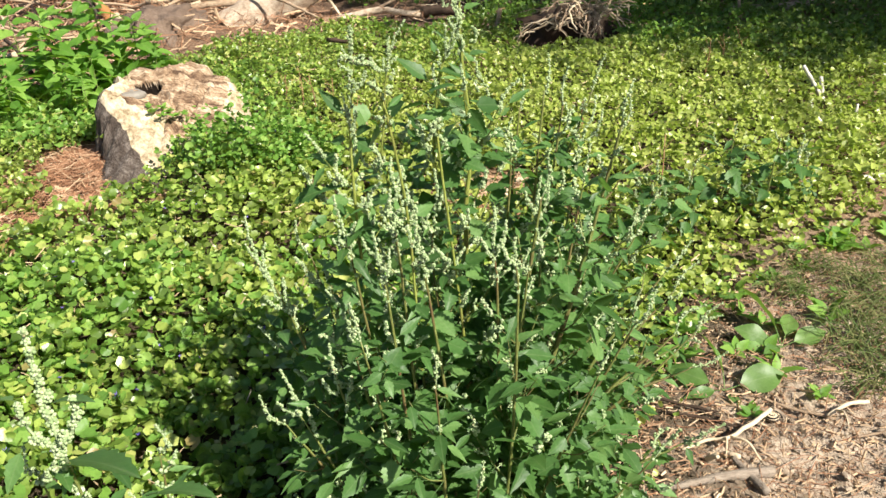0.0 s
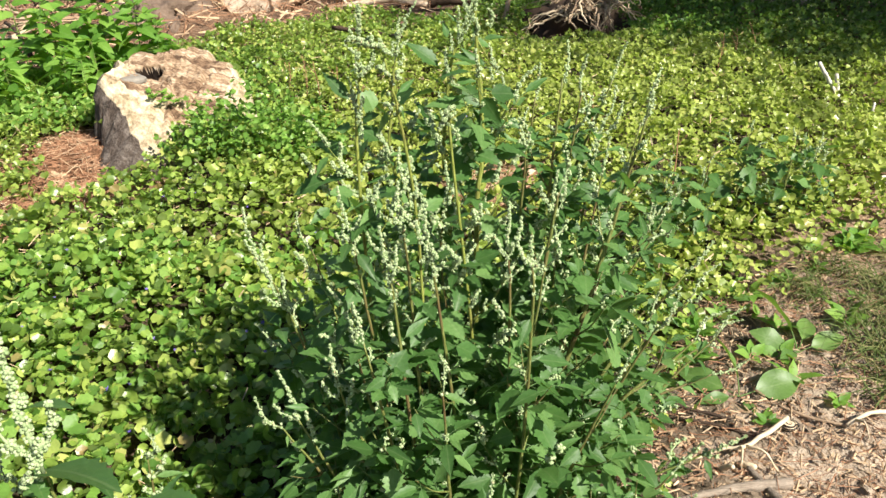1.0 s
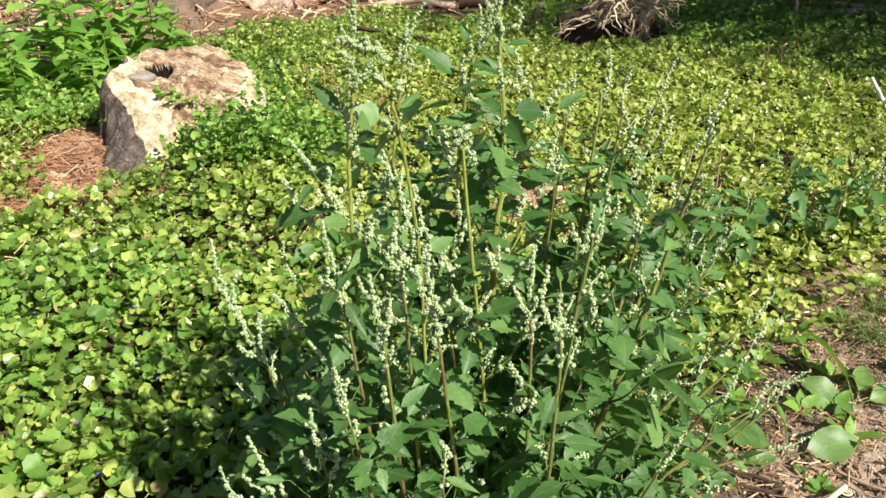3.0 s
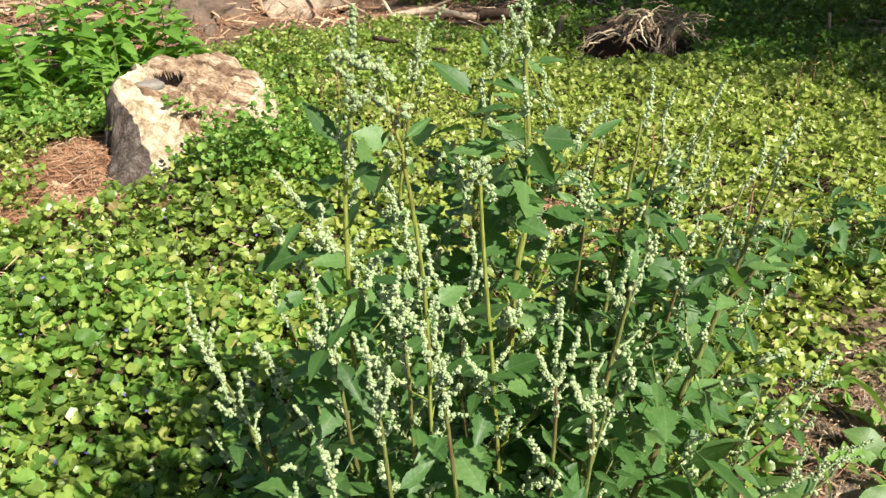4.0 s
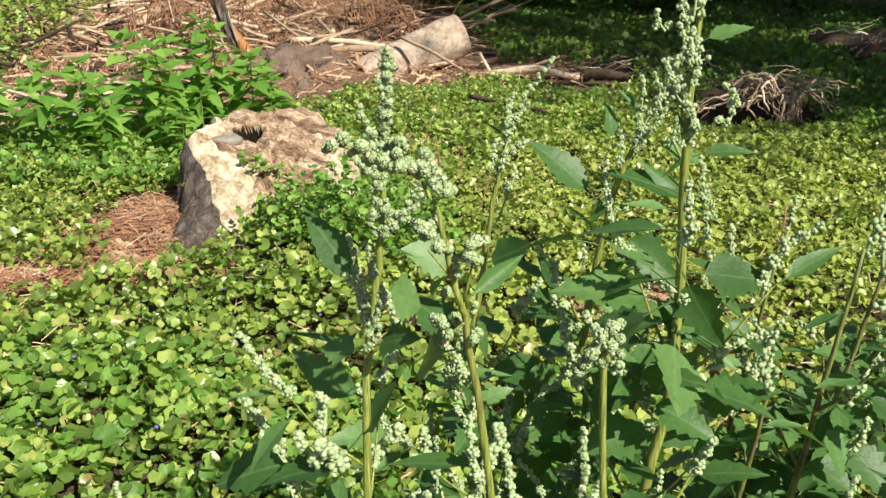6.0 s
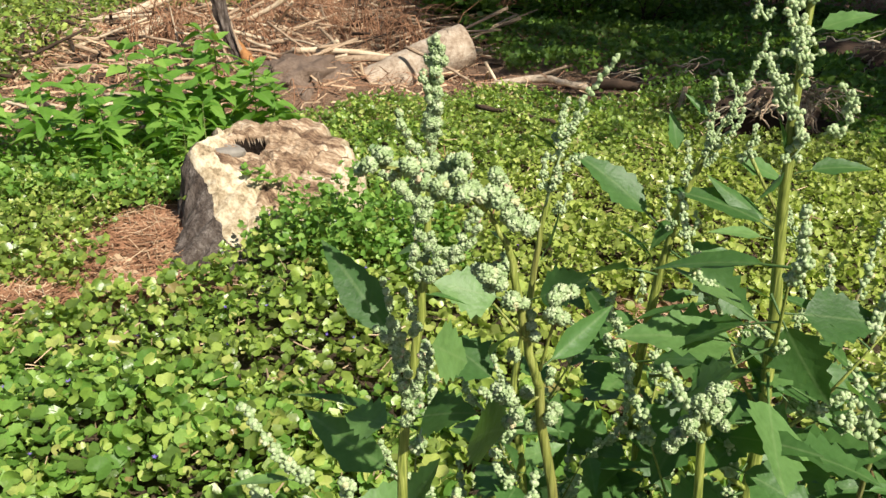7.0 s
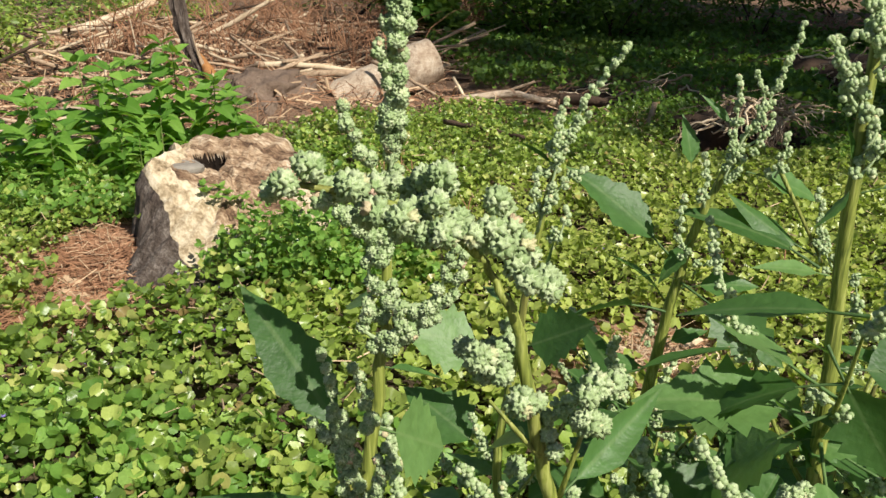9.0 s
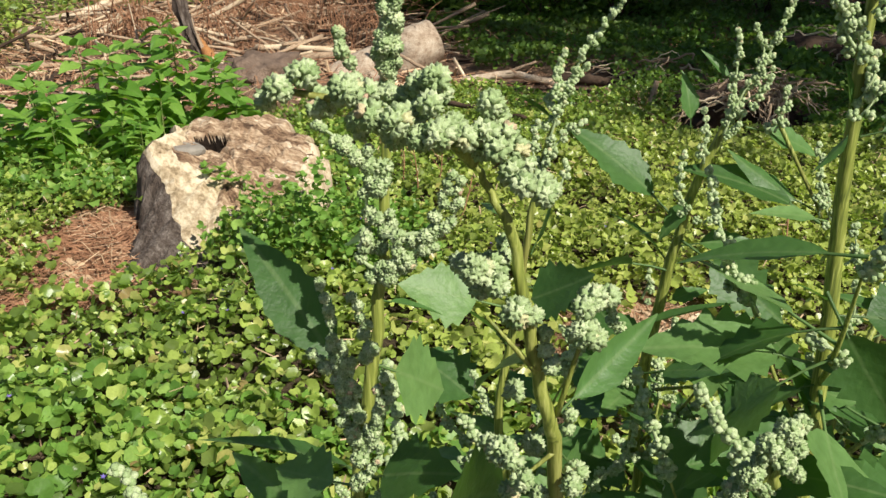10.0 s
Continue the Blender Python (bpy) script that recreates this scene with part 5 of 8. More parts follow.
def goosefoot(points, r0, seed, leaf=0.055, branch=0.16, start=0.18, stop=1.0, tip=0.08, gap=0.034, label="tall grey-green goosefoot weed with pale mealy flower spikes", group="goosefoot weeds in a clump", leafy=1.0, flowery=1.0, near=False):
    """One stem of the weed: alternate toothed leaves, side branches and mealy spikes."""
    rng = np.random.default_rng(seed)
    root = thing("goosefoot_plant", points[0], label, "weed", group)
    if near:
        NEAR.append(root)
    pts = spline(points, 30)
    pts[1:-1] += rng.normal(0, 0.0003, (28, 3))
    along = np.concatenate([[0], np.cumsum(np.linalg.norm(np.diff(pts, axis=0), axis=1))])
    total = along[-1]
    v, f = tube(pts, r0 * (1 - 0.72 * np.linspace(0, 1, 30) ** 1.3), 10, 0.05)
    attach("stem", tri_mesh("goosefoot_stem", v, f, M_STEM if near else M_BROWNSTEM), root)
    angle = rng.uniform(0, 2 * math.pi)
    s = total * start
    while s < total * stop:
        share = s / total
        at = np.array([np.interp(s, along, pts[:, i]) for i in range(3)])
        k = min(28, int(np.searchsorted(along, s)))
        up = pts[k + 1] - pts[k - 1]
        up /= np.linalg.norm(up)
        angle += 2.4 + rng.normal(0, 0.25)
        out = np.array((math.cos(angle), math.sin(angle), 0.0))
        out -= up * np.dot(out, up)
        size = leaf * rng.uniform(0.65, 1.2) * (1.10 - 0.45 * share ** 3)
        if rng.random() < leafy * (0.95 if share < 0.85 else 0.6):
            way = out + up * rng.uniform(-0.55, 0.7)
            add_leaf(root, (GOOSE_BROAD + GOOSE_MID) if share < 0.85 else GOOSE_NARROW, at, way, size * (1.0 if share < 0.85 else 0.8), rng)
        if leafy > 1.5 and share < 0.9:
            add_leaf(root, GOOSE_BROAD + GOOSE_MID, at, up * rng.uniform(-0.4, 0.5) - out + rng.normal(0, 0.4, 3), size * rng.uniform(0.6, 1.0), rng)
        long = (branch * (1 - share) ** 0.8 + 0.02) * rng.uniform(0.55, 1.15)
        if long > 0.055:
            way = out * rng.uniform(0.65, 1.0) + up * rng.uniform(0.8, 1.15)
            way /= np.linalg.norm(way)
            tipp = at + way * long + np.array((0, 0, 0.12 * long))
            mid = at + way * long * 0.5 - np.array((0, 0, 0.03 * long))
            bp = spline([at, mid, tipp], 9)
            bv, bf = tube(bp, np.linspace(r0 * 0.38, r0 * 0.13, 9), 5)
            twig = attach("branch", tri_mesh("goosefoot_branch", bv, bf, M_STEM if near else M_BROWNSTEM), root)
            if near:
                NEAR.append(twig)
            for q in range(2, 9):
                if rng.random() < 0.62 * leafy:
                    a2 = rng.uniform(0, 2 * math.pi)
                    w2 = way * 0.4 + np.array((math.cos(a2), math.sin(a2), rng.uniform(-0.8, 0.5)))
                    add_leaf(twig, GOOSE_NARROW if q > 5 else GOOSE_BROAD, bp[q], w2, size * rng.uniform(0.55, 1.0), rng)
                if rng.random() < 0.30 * flowery:
                    a2 = rng.uniform(0, 2 * math.pi)
                    add_spike(twig, bp[q], way + 0.7 * np.array((math.cos(a2), math.sin(a2), 0.2)), rng.uniform(0.014, 0.032), rng)
            if rng.random() < flowery:
                add_spike(twig, bp[-1] - way * 0.01, way + np.array((0, 0, 0.3)), rng.uniform(0.03, 0.065), rng)
        elif rng.random() < flowery:
            w2 = out * 0.7 + up
            add_spike(root, at, w2, rng.uniform(0.016, 0.045), rng)
        s += gap * rng.uniform(0.6, 1.3)
    if tip:
        d = pts[-1] - pts[-3]
        add_spike(root, pts[-1] - d * 0.2, d, tip, rng)
    return root


def fine_spikes(root, rows, seed, r, bud=0.0013, plain=False, apart=(0.55, 1.05)):
    """Near flower spikes, each with every bud built. rows: the points of each stalk."""
    rng = np.random.default_rng(seed)
    for row in rows:
        v, f = joined(spike_chunks(rng, row, r, bud * 1.1, 1.9 if apart[0] > 0.9 else 2.5, 0.10, plain, apart))
        attach("flower_spike", tri_mesh("flower_spike", v, f, M_BUD), root)


def fine_balls(root, rows, seed):
    rng = np.random.default_rng(seed)
    chunks = []
    for x, y, z, r in rows:
        chunks.append(glomerule(rng, (x, y, z), r * 0.84, 0.00195))
    v, f = joined(chunks)
    attach("flower_head", tri_mesh("flower_head", v, f, M_BUD), root)


def placed_leaf(root, mesh, base, tip_at, normal):
    way = Vector(tip_at) - Vector(base)
    attach("leaf", mesh, root, facing(base, way, normal, way.length))


# the tall stem with the upright spike
tall = goosefoot([(-0.01, 1.16, 0.0), (-0.056, 1.125, 0.40), (-0.063, 1.115, 0.66), (-0.0619, 1.1220, 0.7766), (-0.0585, 1.1240, 0.8011), (-0.0543, 1.1260, 0.8337), (-0.0529, 1.1260, 0.8491), (-0.0512, 1.1260, 0.8749), (-0.0496, 1.1260, 0.8984), (-0.0486, 1.1260, 0.9160)], 0.0024, 101, 0.068, 0.15, 0.2, 0.80, 0.0, 0.026, near=True)
fine_spikes(tall, [
    [(-0.0506, 1.1240, 0.8768), (-0.0500, 1.1240, 0.8873), (-0.0492, 1.1240, 0.8961), (-0.0500, 1.1240, 0.9041), (-0.0511, 1.1240, 0.9088)],
    [(-0.0496, 1.1240, 0.8911), (-0.0480, 1.1240, 0.8949), (-0.0473, 1.1240, 0.8998)],
    [(-0.0510, 1.1240, 0.8898), (-0.0521, 1.1240, 0.8948), (-0.0515, 1.1240, 0.8986)],
    [(-0.0506, 1.1240, 0.8781), (-0.0561, 1.1240, 0.8871), (-0.0595, 1.1240, 0.8941), (-0.0611, 1.1240, 0.8991)],
    [(-0.0514, 1.1240, 0.8630), (-0.0543, 1.1240, 0.8671), (-0.0552, 1.1240, 0.8719)],
    [(-0.0526, 1.1240, 0.8529), (-0.0561, 1.1240, 0.8571), (-0.0555, 1.1240, 0.8642)],
    [(-0.0534, 1.1240, 0.8469), (-0.0565, 1.1240, 0.8482), (-0.0555, 1.1240, 0.8542)],
    [(-0.0530, 1.1240, 0.8484), (-0.0504, 1.1240, 0.8515), (-0.0505, 1.1240, 0.8559)],
    [(-0.0523, 1.1240, 0.8615), (-0.0622, 1.1240, 0.8737), (-0.0675, 1.1240, 0.8774)],
    [(-0.0521, 1.1240, 0.8672), (-0.0582, 1.1240, 0.8711), (-0.0606, 1.1240, 0.8738)],
    [(-0.0500, 1.1240, 0.8930), (-0.0492, 1.1240, 0.9050), (-0.0484, 1.1240, 0.9160), (-0.0480, 1.1240, 0.9240)],
    [(-0.0494, 1.1230, 0.9030), (-0.0512, 1.1230, 0.9075), (-0.0522, 1.1230, 0.9125)],
    [(-0.0487, 1.1240, 0.9100), (-0.0470, 1.1240, 0.9150), (-0.0463, 1.1240, 0.9205)],
    [(-0.0497, 1.1230, 0.8960), (-0.0476, 1.1230, 0.9010), (-0.0468, 1.1230, 0.9060)],
    [(-0.0486, 1.1250, 0.9150), (-0.0494, 1.1250, 0.9190), (-0.0498, 1.1250, 0.9225)],
], 201, 0.0021, 0.0013)
fine_spikes(tall, [
    [(-0.0539, 1.1180, 0.8419), (-0.0482, 1.1180, 0.8451), (-0.0475, 1.1180, 0.8510)],
    [(-0.0522, 1.1180, 0.8405), (-0.0466, 1.1180, 0.8438), (-0.0480, 1.1180, 0.8495)],
    [(-0.0524, 1.1180, 0.8434), (-0.0562, 1.1180, 0.8462), (-0.0551, 1.1180, 0.8513)],
    [(-0.0482, 1.1180, 0.8437), (-0.0409, 1.1180, 0.8513), (-0.0384, 1.1180, 0.8557), (-0.0364, 1.1180, 0.8627), (-0.0344, 1.1180, 0.8682)],
    [(-0.0482, 1.1180, 0.8437), (-0.0419, 1.1180, 0.8498), (-0.0388, 1.1180, 0.8504)],
    [(-0.0512, 1.1180, 0.8522), (-0.0358, 1.1180, 0.8558), (-0.0324, 1.1180, 0.8669)],
], 207, 0.0019, 0.0013)
fine_spikes(tall, [
    [(-0.0568, 1.1120, 0.8063), (-0.0605, 1.1120, 0.8133), (-0.0629, 1.1120, 0.8274), (-0.0645, 1.1120, 0.8364), (-0.0655, 1.1120, 0.8423)],
    [(-0.0577, 1.1120, 0.8119), (-0.0648, 1.1120, 0.8194), (-0.0686, 1.1120, 0.8231)],
    [(-0.0565, 1.1120, 0.8055), (-0.0586, 1.1120, 0.8135), (-0.0587, 1.1120, 0.8215)],
    [(-0.0540, 1.1120, 0.8218), (-0.0549, 1.1120, 0.8318), (-0.0578, 1.1120, 0.8391)],
    [(-0.0575, 1.1120, 0.7899), (-0.0533, 1.1120, 0.8024), (-0.0493, 1.1120, 0.8127), (-0.0500, 1.1120, 0.8182)],
    [(-0.0570, 1.1120, 0.7952), (-0.0521, 1.1120, 0.8059), (-0.0524, 1.1120, 0.8140)],
    [(-0.0584, 1.1120, 0.7845), (-0.0537, 1.1120, 0.7921), (-0.0524, 1.1120, 0.7974)],
    [(-0.0588, 1.1120, 0.7950), (-0.0608, 1.1120, 0.8084), (-0.0610, 1.1120, 0.8260)],
], 202, 0.0019, 0.0013)
placed_leaf(tall, GOOSE_MID[0], (-0.0616, 1.1300, 0.7998), (-0.1004, 1.1500, 0.8433), (0.45, -0.75, 0.45))
placed_leaf(tall, GOOSE_BROAD[2], (-0.0608, 1.1350, 0.8085), (-0.0405, 1.1650, 0.7833), (-0.1, -0.75, 0.65))
placed_leaf(tall, GOOSE_NARROW[3], (-0.0566, 1.1350, 0.8440), (-0.0718, 1.1500, 0.8426), (0.1, -0.6, 0.8))
placed_leaf(tall, GOOSE_BROAD[0], (-0.0600, 1.1180, 0.7816), (-0.0361, 1.1000, 0.8038), (0.0, -0.5, 0.85))
placed_leaf(tall, GOOSE_BROAD[4], (-0.0607, 1.1180, 0.7797), (-0.0878, 1.1350, 0.7680), (0.1, -0.6, 0.8))
placed_leaf(tall, GOOSE_NARROW[2], (-0.0549, 1.1280, 0.8311), (-0.0396, 1.1400, 0.8228), (0.3, 0.2, 0.9))

# the stem whose heavy flower head arches over
arch = goosefoot([(0.03, 1.13, 0.0), (0.012, 1.11, 0.40), (0.008, 1.102, 0.66), (-0.0065, 1.0950, 0.7968), (-0.0099, 1.0880, 0.8252), (-0.0130, 1.0840, 0.8431), (-0.0157, 1.0820, 0.8584), (-0.0185, 1.0800, 0.8703), (-0.0214, 1.0800, 0.8761), (-0.0248, 1.0790, 0.8821)], 0.0021, 102, 0.066, 0.14, 0.2, 0.78, 0.0, 0.026, near=True)
fine_balls(arch, [
    (-0.0595, 1.0720, 0.8942, 0.0021), (-0.0557, 1.0680, 0.8966, 0.0026), (-0.0523, 1.0720, 0.8984, 0.0027), (-0.0557, 1.0780, 0.8977, 0.0020), (-0.0507, 1.0720, 0.8929, 0.0019),
    (-0.0518, 1.0760, 0.8945, 0.0014), (-0.0443, 1.0680, 0.8967, 0.0030), (-0.0494, 1.0780, 0.8937, 0.0024), (-0.0418, 1.0720, 0.8955, 0.0023), (-0.0400, 1.0660, 0.8931, 0.0025),
    (-0.0439, 1.0720, 0.8907, 0.0019), (-0.0358, 1.0660, 0.8923, 0.0029), (-0.0358, 1.0780, 0.8935, 0.0028), (-0.0402, 1.0820, 0.8936, 0.0018), (-0.0337, 1.0760, 0.8963, 0.0025),
    (-0.0304, 1.0720, 0.8981, 0.0027), (-0.0305, 1.0680, 0.8947, 0.0022), (-0.0299, 1.0780, 0.8946, 0.0018), (-0.0342, 1.0720, 0.8919, 0.0027), (-0.0319, 1.0670, 0.8894, 0.0024),
    (-0.0372, 1.0720, 0.8880, 0.0023), (-0.0290, 1.0660, 0.8902, 0.0029), (-0.0276, 1.0720, 0.8902, 0.0027), (-0.0249, 1.0690, 0.8891, 0.0022), (-0.0400, 1.0760, 0.8889, 0.0020)], 301)
fine_balls(arch, [
    (-0.0232, 1.0750, 0.8860, 0.0023), (-0.0212, 1.0730, 0.8939, 0.0027), (-0.0203, 1.0790, 0.8907, 0.0020), (-0.0218, 1.0700, 0.8899, 0.0024), (-0.0191, 1.0770, 0.8878, 0.0026),
    (-0.0198, 1.0690, 0.8874, 0.0022), (-0.0170, 1.0750, 0.8859, 0.0023), (-0.0176, 1.0720, 0.8828, 0.0023), (-0.0155, 1.0690, 0.8818, 0.0022), (-0.0127, 1.0750, 0.8806, 0.0019),
    (-0.0121, 1.0710, 0.8794, 0.0023), (-0.0157, 1.0800, 0.8821, 0.0020), (-0.0111, 1.0780, 0.8782, 0.0016), (-0.0449, 1.0790, 0.8871, 0.0016), (-0.0509, 1.0790, 0.8910, 0.0014)], 302)
fine_balls(arch, [
    (-0.0242, 1.0780, 0.8622, 0.0034), (-0.0214, 1.0820, 0.8616, 0.0031), (-0.0280, 1.0850, 0.8605, 0.0021), (-0.0202, 1.0780, 0.8593, 0.0026), (-0.0238, 1.0820, 0.8568, 0.0025),
    (-0.0162, 1.0740, 0.8558, 0.0033), (-0.0134, 1.0820, 0.8515, 0.0020), (-0.0196, 1.0860, 0.8618, 0.0017), (-0.0199, 1.0880, 0.8639, 0.0015), (-0.0025, 1.0820, 0.8558, 0.0031),
    (0.0006, 1.0860, 0.8547, 0.0025), (-0.0043, 1.0790, 0.8553, 0.0024), (-0.0043, 1.0780, 0.8506, 0.0032), (-0.0014, 1.0820, 0.8475, 0.0022), (-0.0110, 1.0840, 0.8433, 0.0017),
    (-0.0097, 1.0820, 0.8407, 0.0018), (-0.0112, 1.0850, 0.8465, 0.0015)], 303)
fine_balls(arch, [
    (-0.0194, 1.0900, 0.8144, 0.0037), (-0.0225, 1.0940, 0.8136, 0.0024), (-0.0169, 1.0870, 0.8146, 0.0023), (-0.0129, 1.0980, 0.8110, 0.0027), (-0.0147, 1.0860, 0.8105, 0.0029),
    (-0.0179, 1.0900, 0.8041, 0.0026), (-0.0111, 1.0940, 0.8010, 0.0022), (-0.0033, 1.0940, 0.8080, 0.0029), (-0.0042, 1.0900, 0.8072, 0.0024), (-0.0056, 1.0980, 0.8162, 0.0016),
    (-0.0051, 1.0980, 0.8199, 0.0015), (-0.0179, 1.1000, 0.8241, 0.0028)], 304)
arch_top = spline([(-0.0248, 1.0790, 0.8821), (-0.0298, 1.0740, 0.8887), (-0.0375, 1.0740, 0.8914), (-0.0460, 1.0730, 0.8938), (-0.0564, 1.0720, 0.8957)], 12)
attach("stem", tri_mesh("goosefoot_stem", *tube(arch_top, np.linspace(0.0012, 0.0006, 12), 7), M_STEM), arch)
attach("branch", tri_mesh("goosefoot_branch", *tube(spline([(-0.0125, 1.0840, 0.8381), (-0.0228, 1.0840, 0.8499)], 5), np.linspace(0.0007, 0.0004, 5), 5), M_STEM), arch)
attach("branch", tri_mesh("goosefoot_branch", *tube(spline([(-0.0082, 1.0880, 0.8260), (-0.0032, 1.0840, 0.8500)], 5), np.linspace(0.0007, 0.0004, 5), 5), M_STEM), arch)
attach("branch", tri_mesh("goosefoot_branch", *tube(spline([(-0.0084, 1.0920, 0.8141), (-0.0143, 1.0900, 0.8090)], 5), np.linspace(0.0007, 0.0004, 5), 5), M_STEM), arch)
placed_leaf(arch, GOOSE_NARROW[2], (-0.0082, 1.0880, 0.8260), (0.0145, 1.1150, 0.8384), (0.5, -0.62, 0.6))
placed_leaf(arch, GOOSE_BROAD[0], (-0.0099, 1.0980, 0.7981), (-0.0470, 1.1300, 0.7717), (0.0, -0.62, 0.75))
placed_leaf(arch, GOOSE_NARROW[1], (-0.0186, 1.0810, 0.8700), (-0.0242, 1.0900, 0.8745), (0.4, -0.5, 0.6))
placed_leaf(arch, GOOSE_MID[1], (-0.0085, 1.0950, 0.8135), (0.0073, 1.1200, 0.7821), (0.1, -0.6, 0.8))
placed_leaf(arch, GOOSE_NARROW[0], (-0.0130, 1.0900, 0.8373), (-0.0323, 1.1200, 0.8191), (0.1, -0.5, 0.85))

# slimmer stems behind them
slim = goosefoot([(0.03, 1.26, 0.0), (-0.02, 1.29, 0.40), (-0.03, 1.30, 0.62), (-0.0382, 1.3000, 0.6793), (-0.0321, 1.3000, 0.7318), (-0.0265, 1.3000, 0.7767), (-0.0219, 1.3000, 0.8126), (-0.0148, 1.3000, 0.8412), (-0.0052, 1.3000, 0.8669)], 0.0030, 103, 0.064, 0.14, 0.25, 0.82, 0.0, 0.026, near=True)
fine_spikes(slim, [
    [(-0.0223, 1.2980, 0.8105), (-0.0169, 1.2980, 0.8340), (-0.0116, 1.2980, 0.8527), (-0.0031, 1.2980, 0.8719), (0.0044, 1.2980, 0.8823), (0.0116, 1.2980, 0.8935)],
    [(-0.0213, 1.2980, 0.8185), (-0.0249, 1.2980, 0.8287), (-0.0228, 1.2980, 0.8401)],
    [(-0.0190, 1.2980, 0.8250), (-0.0131, 1.2980, 0.8316), (-0.0108, 1.2980, 0.8355)],
    [(-0.0147, 1.2980, 0.8404), (-0.0175, 1.2980, 0.8489), (-0.0155, 1.2980, 0.8587)],
    [(-0.0115, 1.2980, 0.8491), (-0.0094, 1.2980, 0.8564), (-0.0027, 1.2980, 0.8649)],
    [(-0.0116, 1.2980, 0.8515), (-0.0145, 1.2980, 0.8635), (-0.0124, 1.2980, 0.8706)],
    [(-0.0133, 1.2980, 0.8056), (-0.0105, 1.2980, 0.8163), (-0.0103, 1.2980, 0.8228)],
    [(-0.0133, 1.2980, 0.8354), (-0.0061, 1.2980, 0.8381), (-0.0026, 1.2980, 0.8407)],
], 204, 0.0021, 0.0019, True, (1.1, 2.3))
placed_leaf(slim, GOOSE_BROAD[2], (-0.0337, 1.2900, 0.7532), (-0.0792, 1.2700, 0.7730), (0.0, -0.72, 0.7))
placed_leaf(slim, GOOSE_BROAD[4], (-0.0350, 1.2900, 0.7531), (0.0082, 1.2750, 0.7774), (0.0, -0.72, 0.7))
placed_leaf(slim, GOOSE_NARROW[2], (-0.0239, 1.3000, 0.7768), (-0.0128, 1.3050, 0.8074), (0.9, 0.1, 0.2))
placed_leaf(slim, GOOSE_NARROW[2], (-0.0147, 1.3000, 0.8399), (-0.0327, 1.3100, 0.8500), (0.9, 0.1, 0.2))
placed_leaf(slim, GOOSE_NARROW[0], (-0.0334, 1.3000, 0.7279), (-0.0603, 1.2900, 0.7652), (0.6, 0.5, 0.4))

dark = goosefoot([(0.08, 1.36, 0.0), (0.045, 1.40, 0.40), (0.048, 1.41, 0.58), (0.0406, 1.4000, 0.6077), (0.0420, 1.3900, 0.6712), (0.0484, 1.3800, 0.7317), (0.0543, 1.3750, 0.7740), (0.0604, 1.3700, 0.8023), (0.0702, 1.3700, 0.8278), (0.0786, 1.3700, 0.8478)], 0.0046, 104, 0.068, 0.15, 0.25, 0.80, 0.0, 0.026, near=True)
fine_spikes(dark, [
    [(0.0684, 1.3650, 0.8246), (0.0745, 1.3650, 0.8417), (0.0821, 1.3650, 0.8556), (0.0879, 1.3650, 0.8704), (0.0933, 1.3650, 0.8873), (0.0956, 1.3650, 0.8973)],
    [(0.0710, 1.3650, 0.8374), (0.0701, 1.3650, 0.8568), (0.0691, 1.3650, 0.8715)],
    [(0.0780, 1.3650, 0.8460), (0.0819, 1.3650, 0.8610), (0.0771, 1.3650, 0.8742)],
    [(0.0763, 1.3650, 0.8376), (0.0848, 1.3650, 0.8447), (0.0869, 1.3650, 0.8543)],
    [(0.0675, 1.3650, 0.8202), (0.0709, 1.3650, 0.8332), (0.0703, 1.3650, 0.8430)],
    [(0.0687, 1.3650, 0.8217), (0.0752, 1.3650, 0.8290), (0.0744, 1.3650, 0.8361)],
    [(0.0917, 1.3650, 0.8224), (0.0946, 1.3650, 0.8310), (0.0956, 1.3650, 0.8449)],
    [(0.0875, 1.3650, 0.8237), (0.0937, 1.3650, 0.8273)],
    [(0.0537, 1.3650, 0.7774), (0.0485, 1.3650, 0.7927), (0.0496, 1.3650, 0.8108)],
    [(0.0627, 1.3650, 0.7731), (0.0678, 1.3650, 0.7796), (0.0665, 1.3650, 0.7889)],
    [(0.1196, 1.3650, 0.7789), (0.1172, 1.3650, 0.7984), (0.1138, 1.3650, 0.8173)],
    [(0.1280, 1.3650, 0.7741), (0.1222, 1.3650, 0.7836), (0.1184, 1.3650, 0.7955)],
    [(0.0594, 1.3650, 0.8052), (0.0591, 1.3650, 0.8214), (0.0566, 1.3650, 0.8328)],
], 205, 0.0021, 0.0019, True, (1.1, 2.3))
fine_spikes(dark, [
    [(0.1033, 1.3600, 0.6930), (0.1044, 1.3600, 0.7139), (0.1073, 1.3600, 0.7292)],
    [(0.0954, 1.3600, 0.6852), (0.1029, 1.3600, 0.6965), (0.1141, 1.3600, 0.7008)],
    [(0.0943, 1.3600, 0.6559), (0.0978, 1.3600, 0.6655), (0.1060, 1.3600, 0.6607)],
    [(0.0339, 1.3600, 0.7295), (0.0370, 1.3600, 0.7397), (0.0370, 1.3600, 0.7464)],
    [(0.1281, 1.3600, 0.6844), (0.1264, 1.3600, 0.7018), (0.1250, 1.3600, 0.7154)],
], 208, 0.0021, 0.0019, True, (1.1, 2.3))
attach("branch", tri_mesh("goosefoot_branch", *tube(spline([(0.0928, 1.3680, 0.8288), (0.1209, 1.3650, 0.7790)], 5), np.linspace(0.0013, 0.0008, 5), 5), M_STEM), dark)
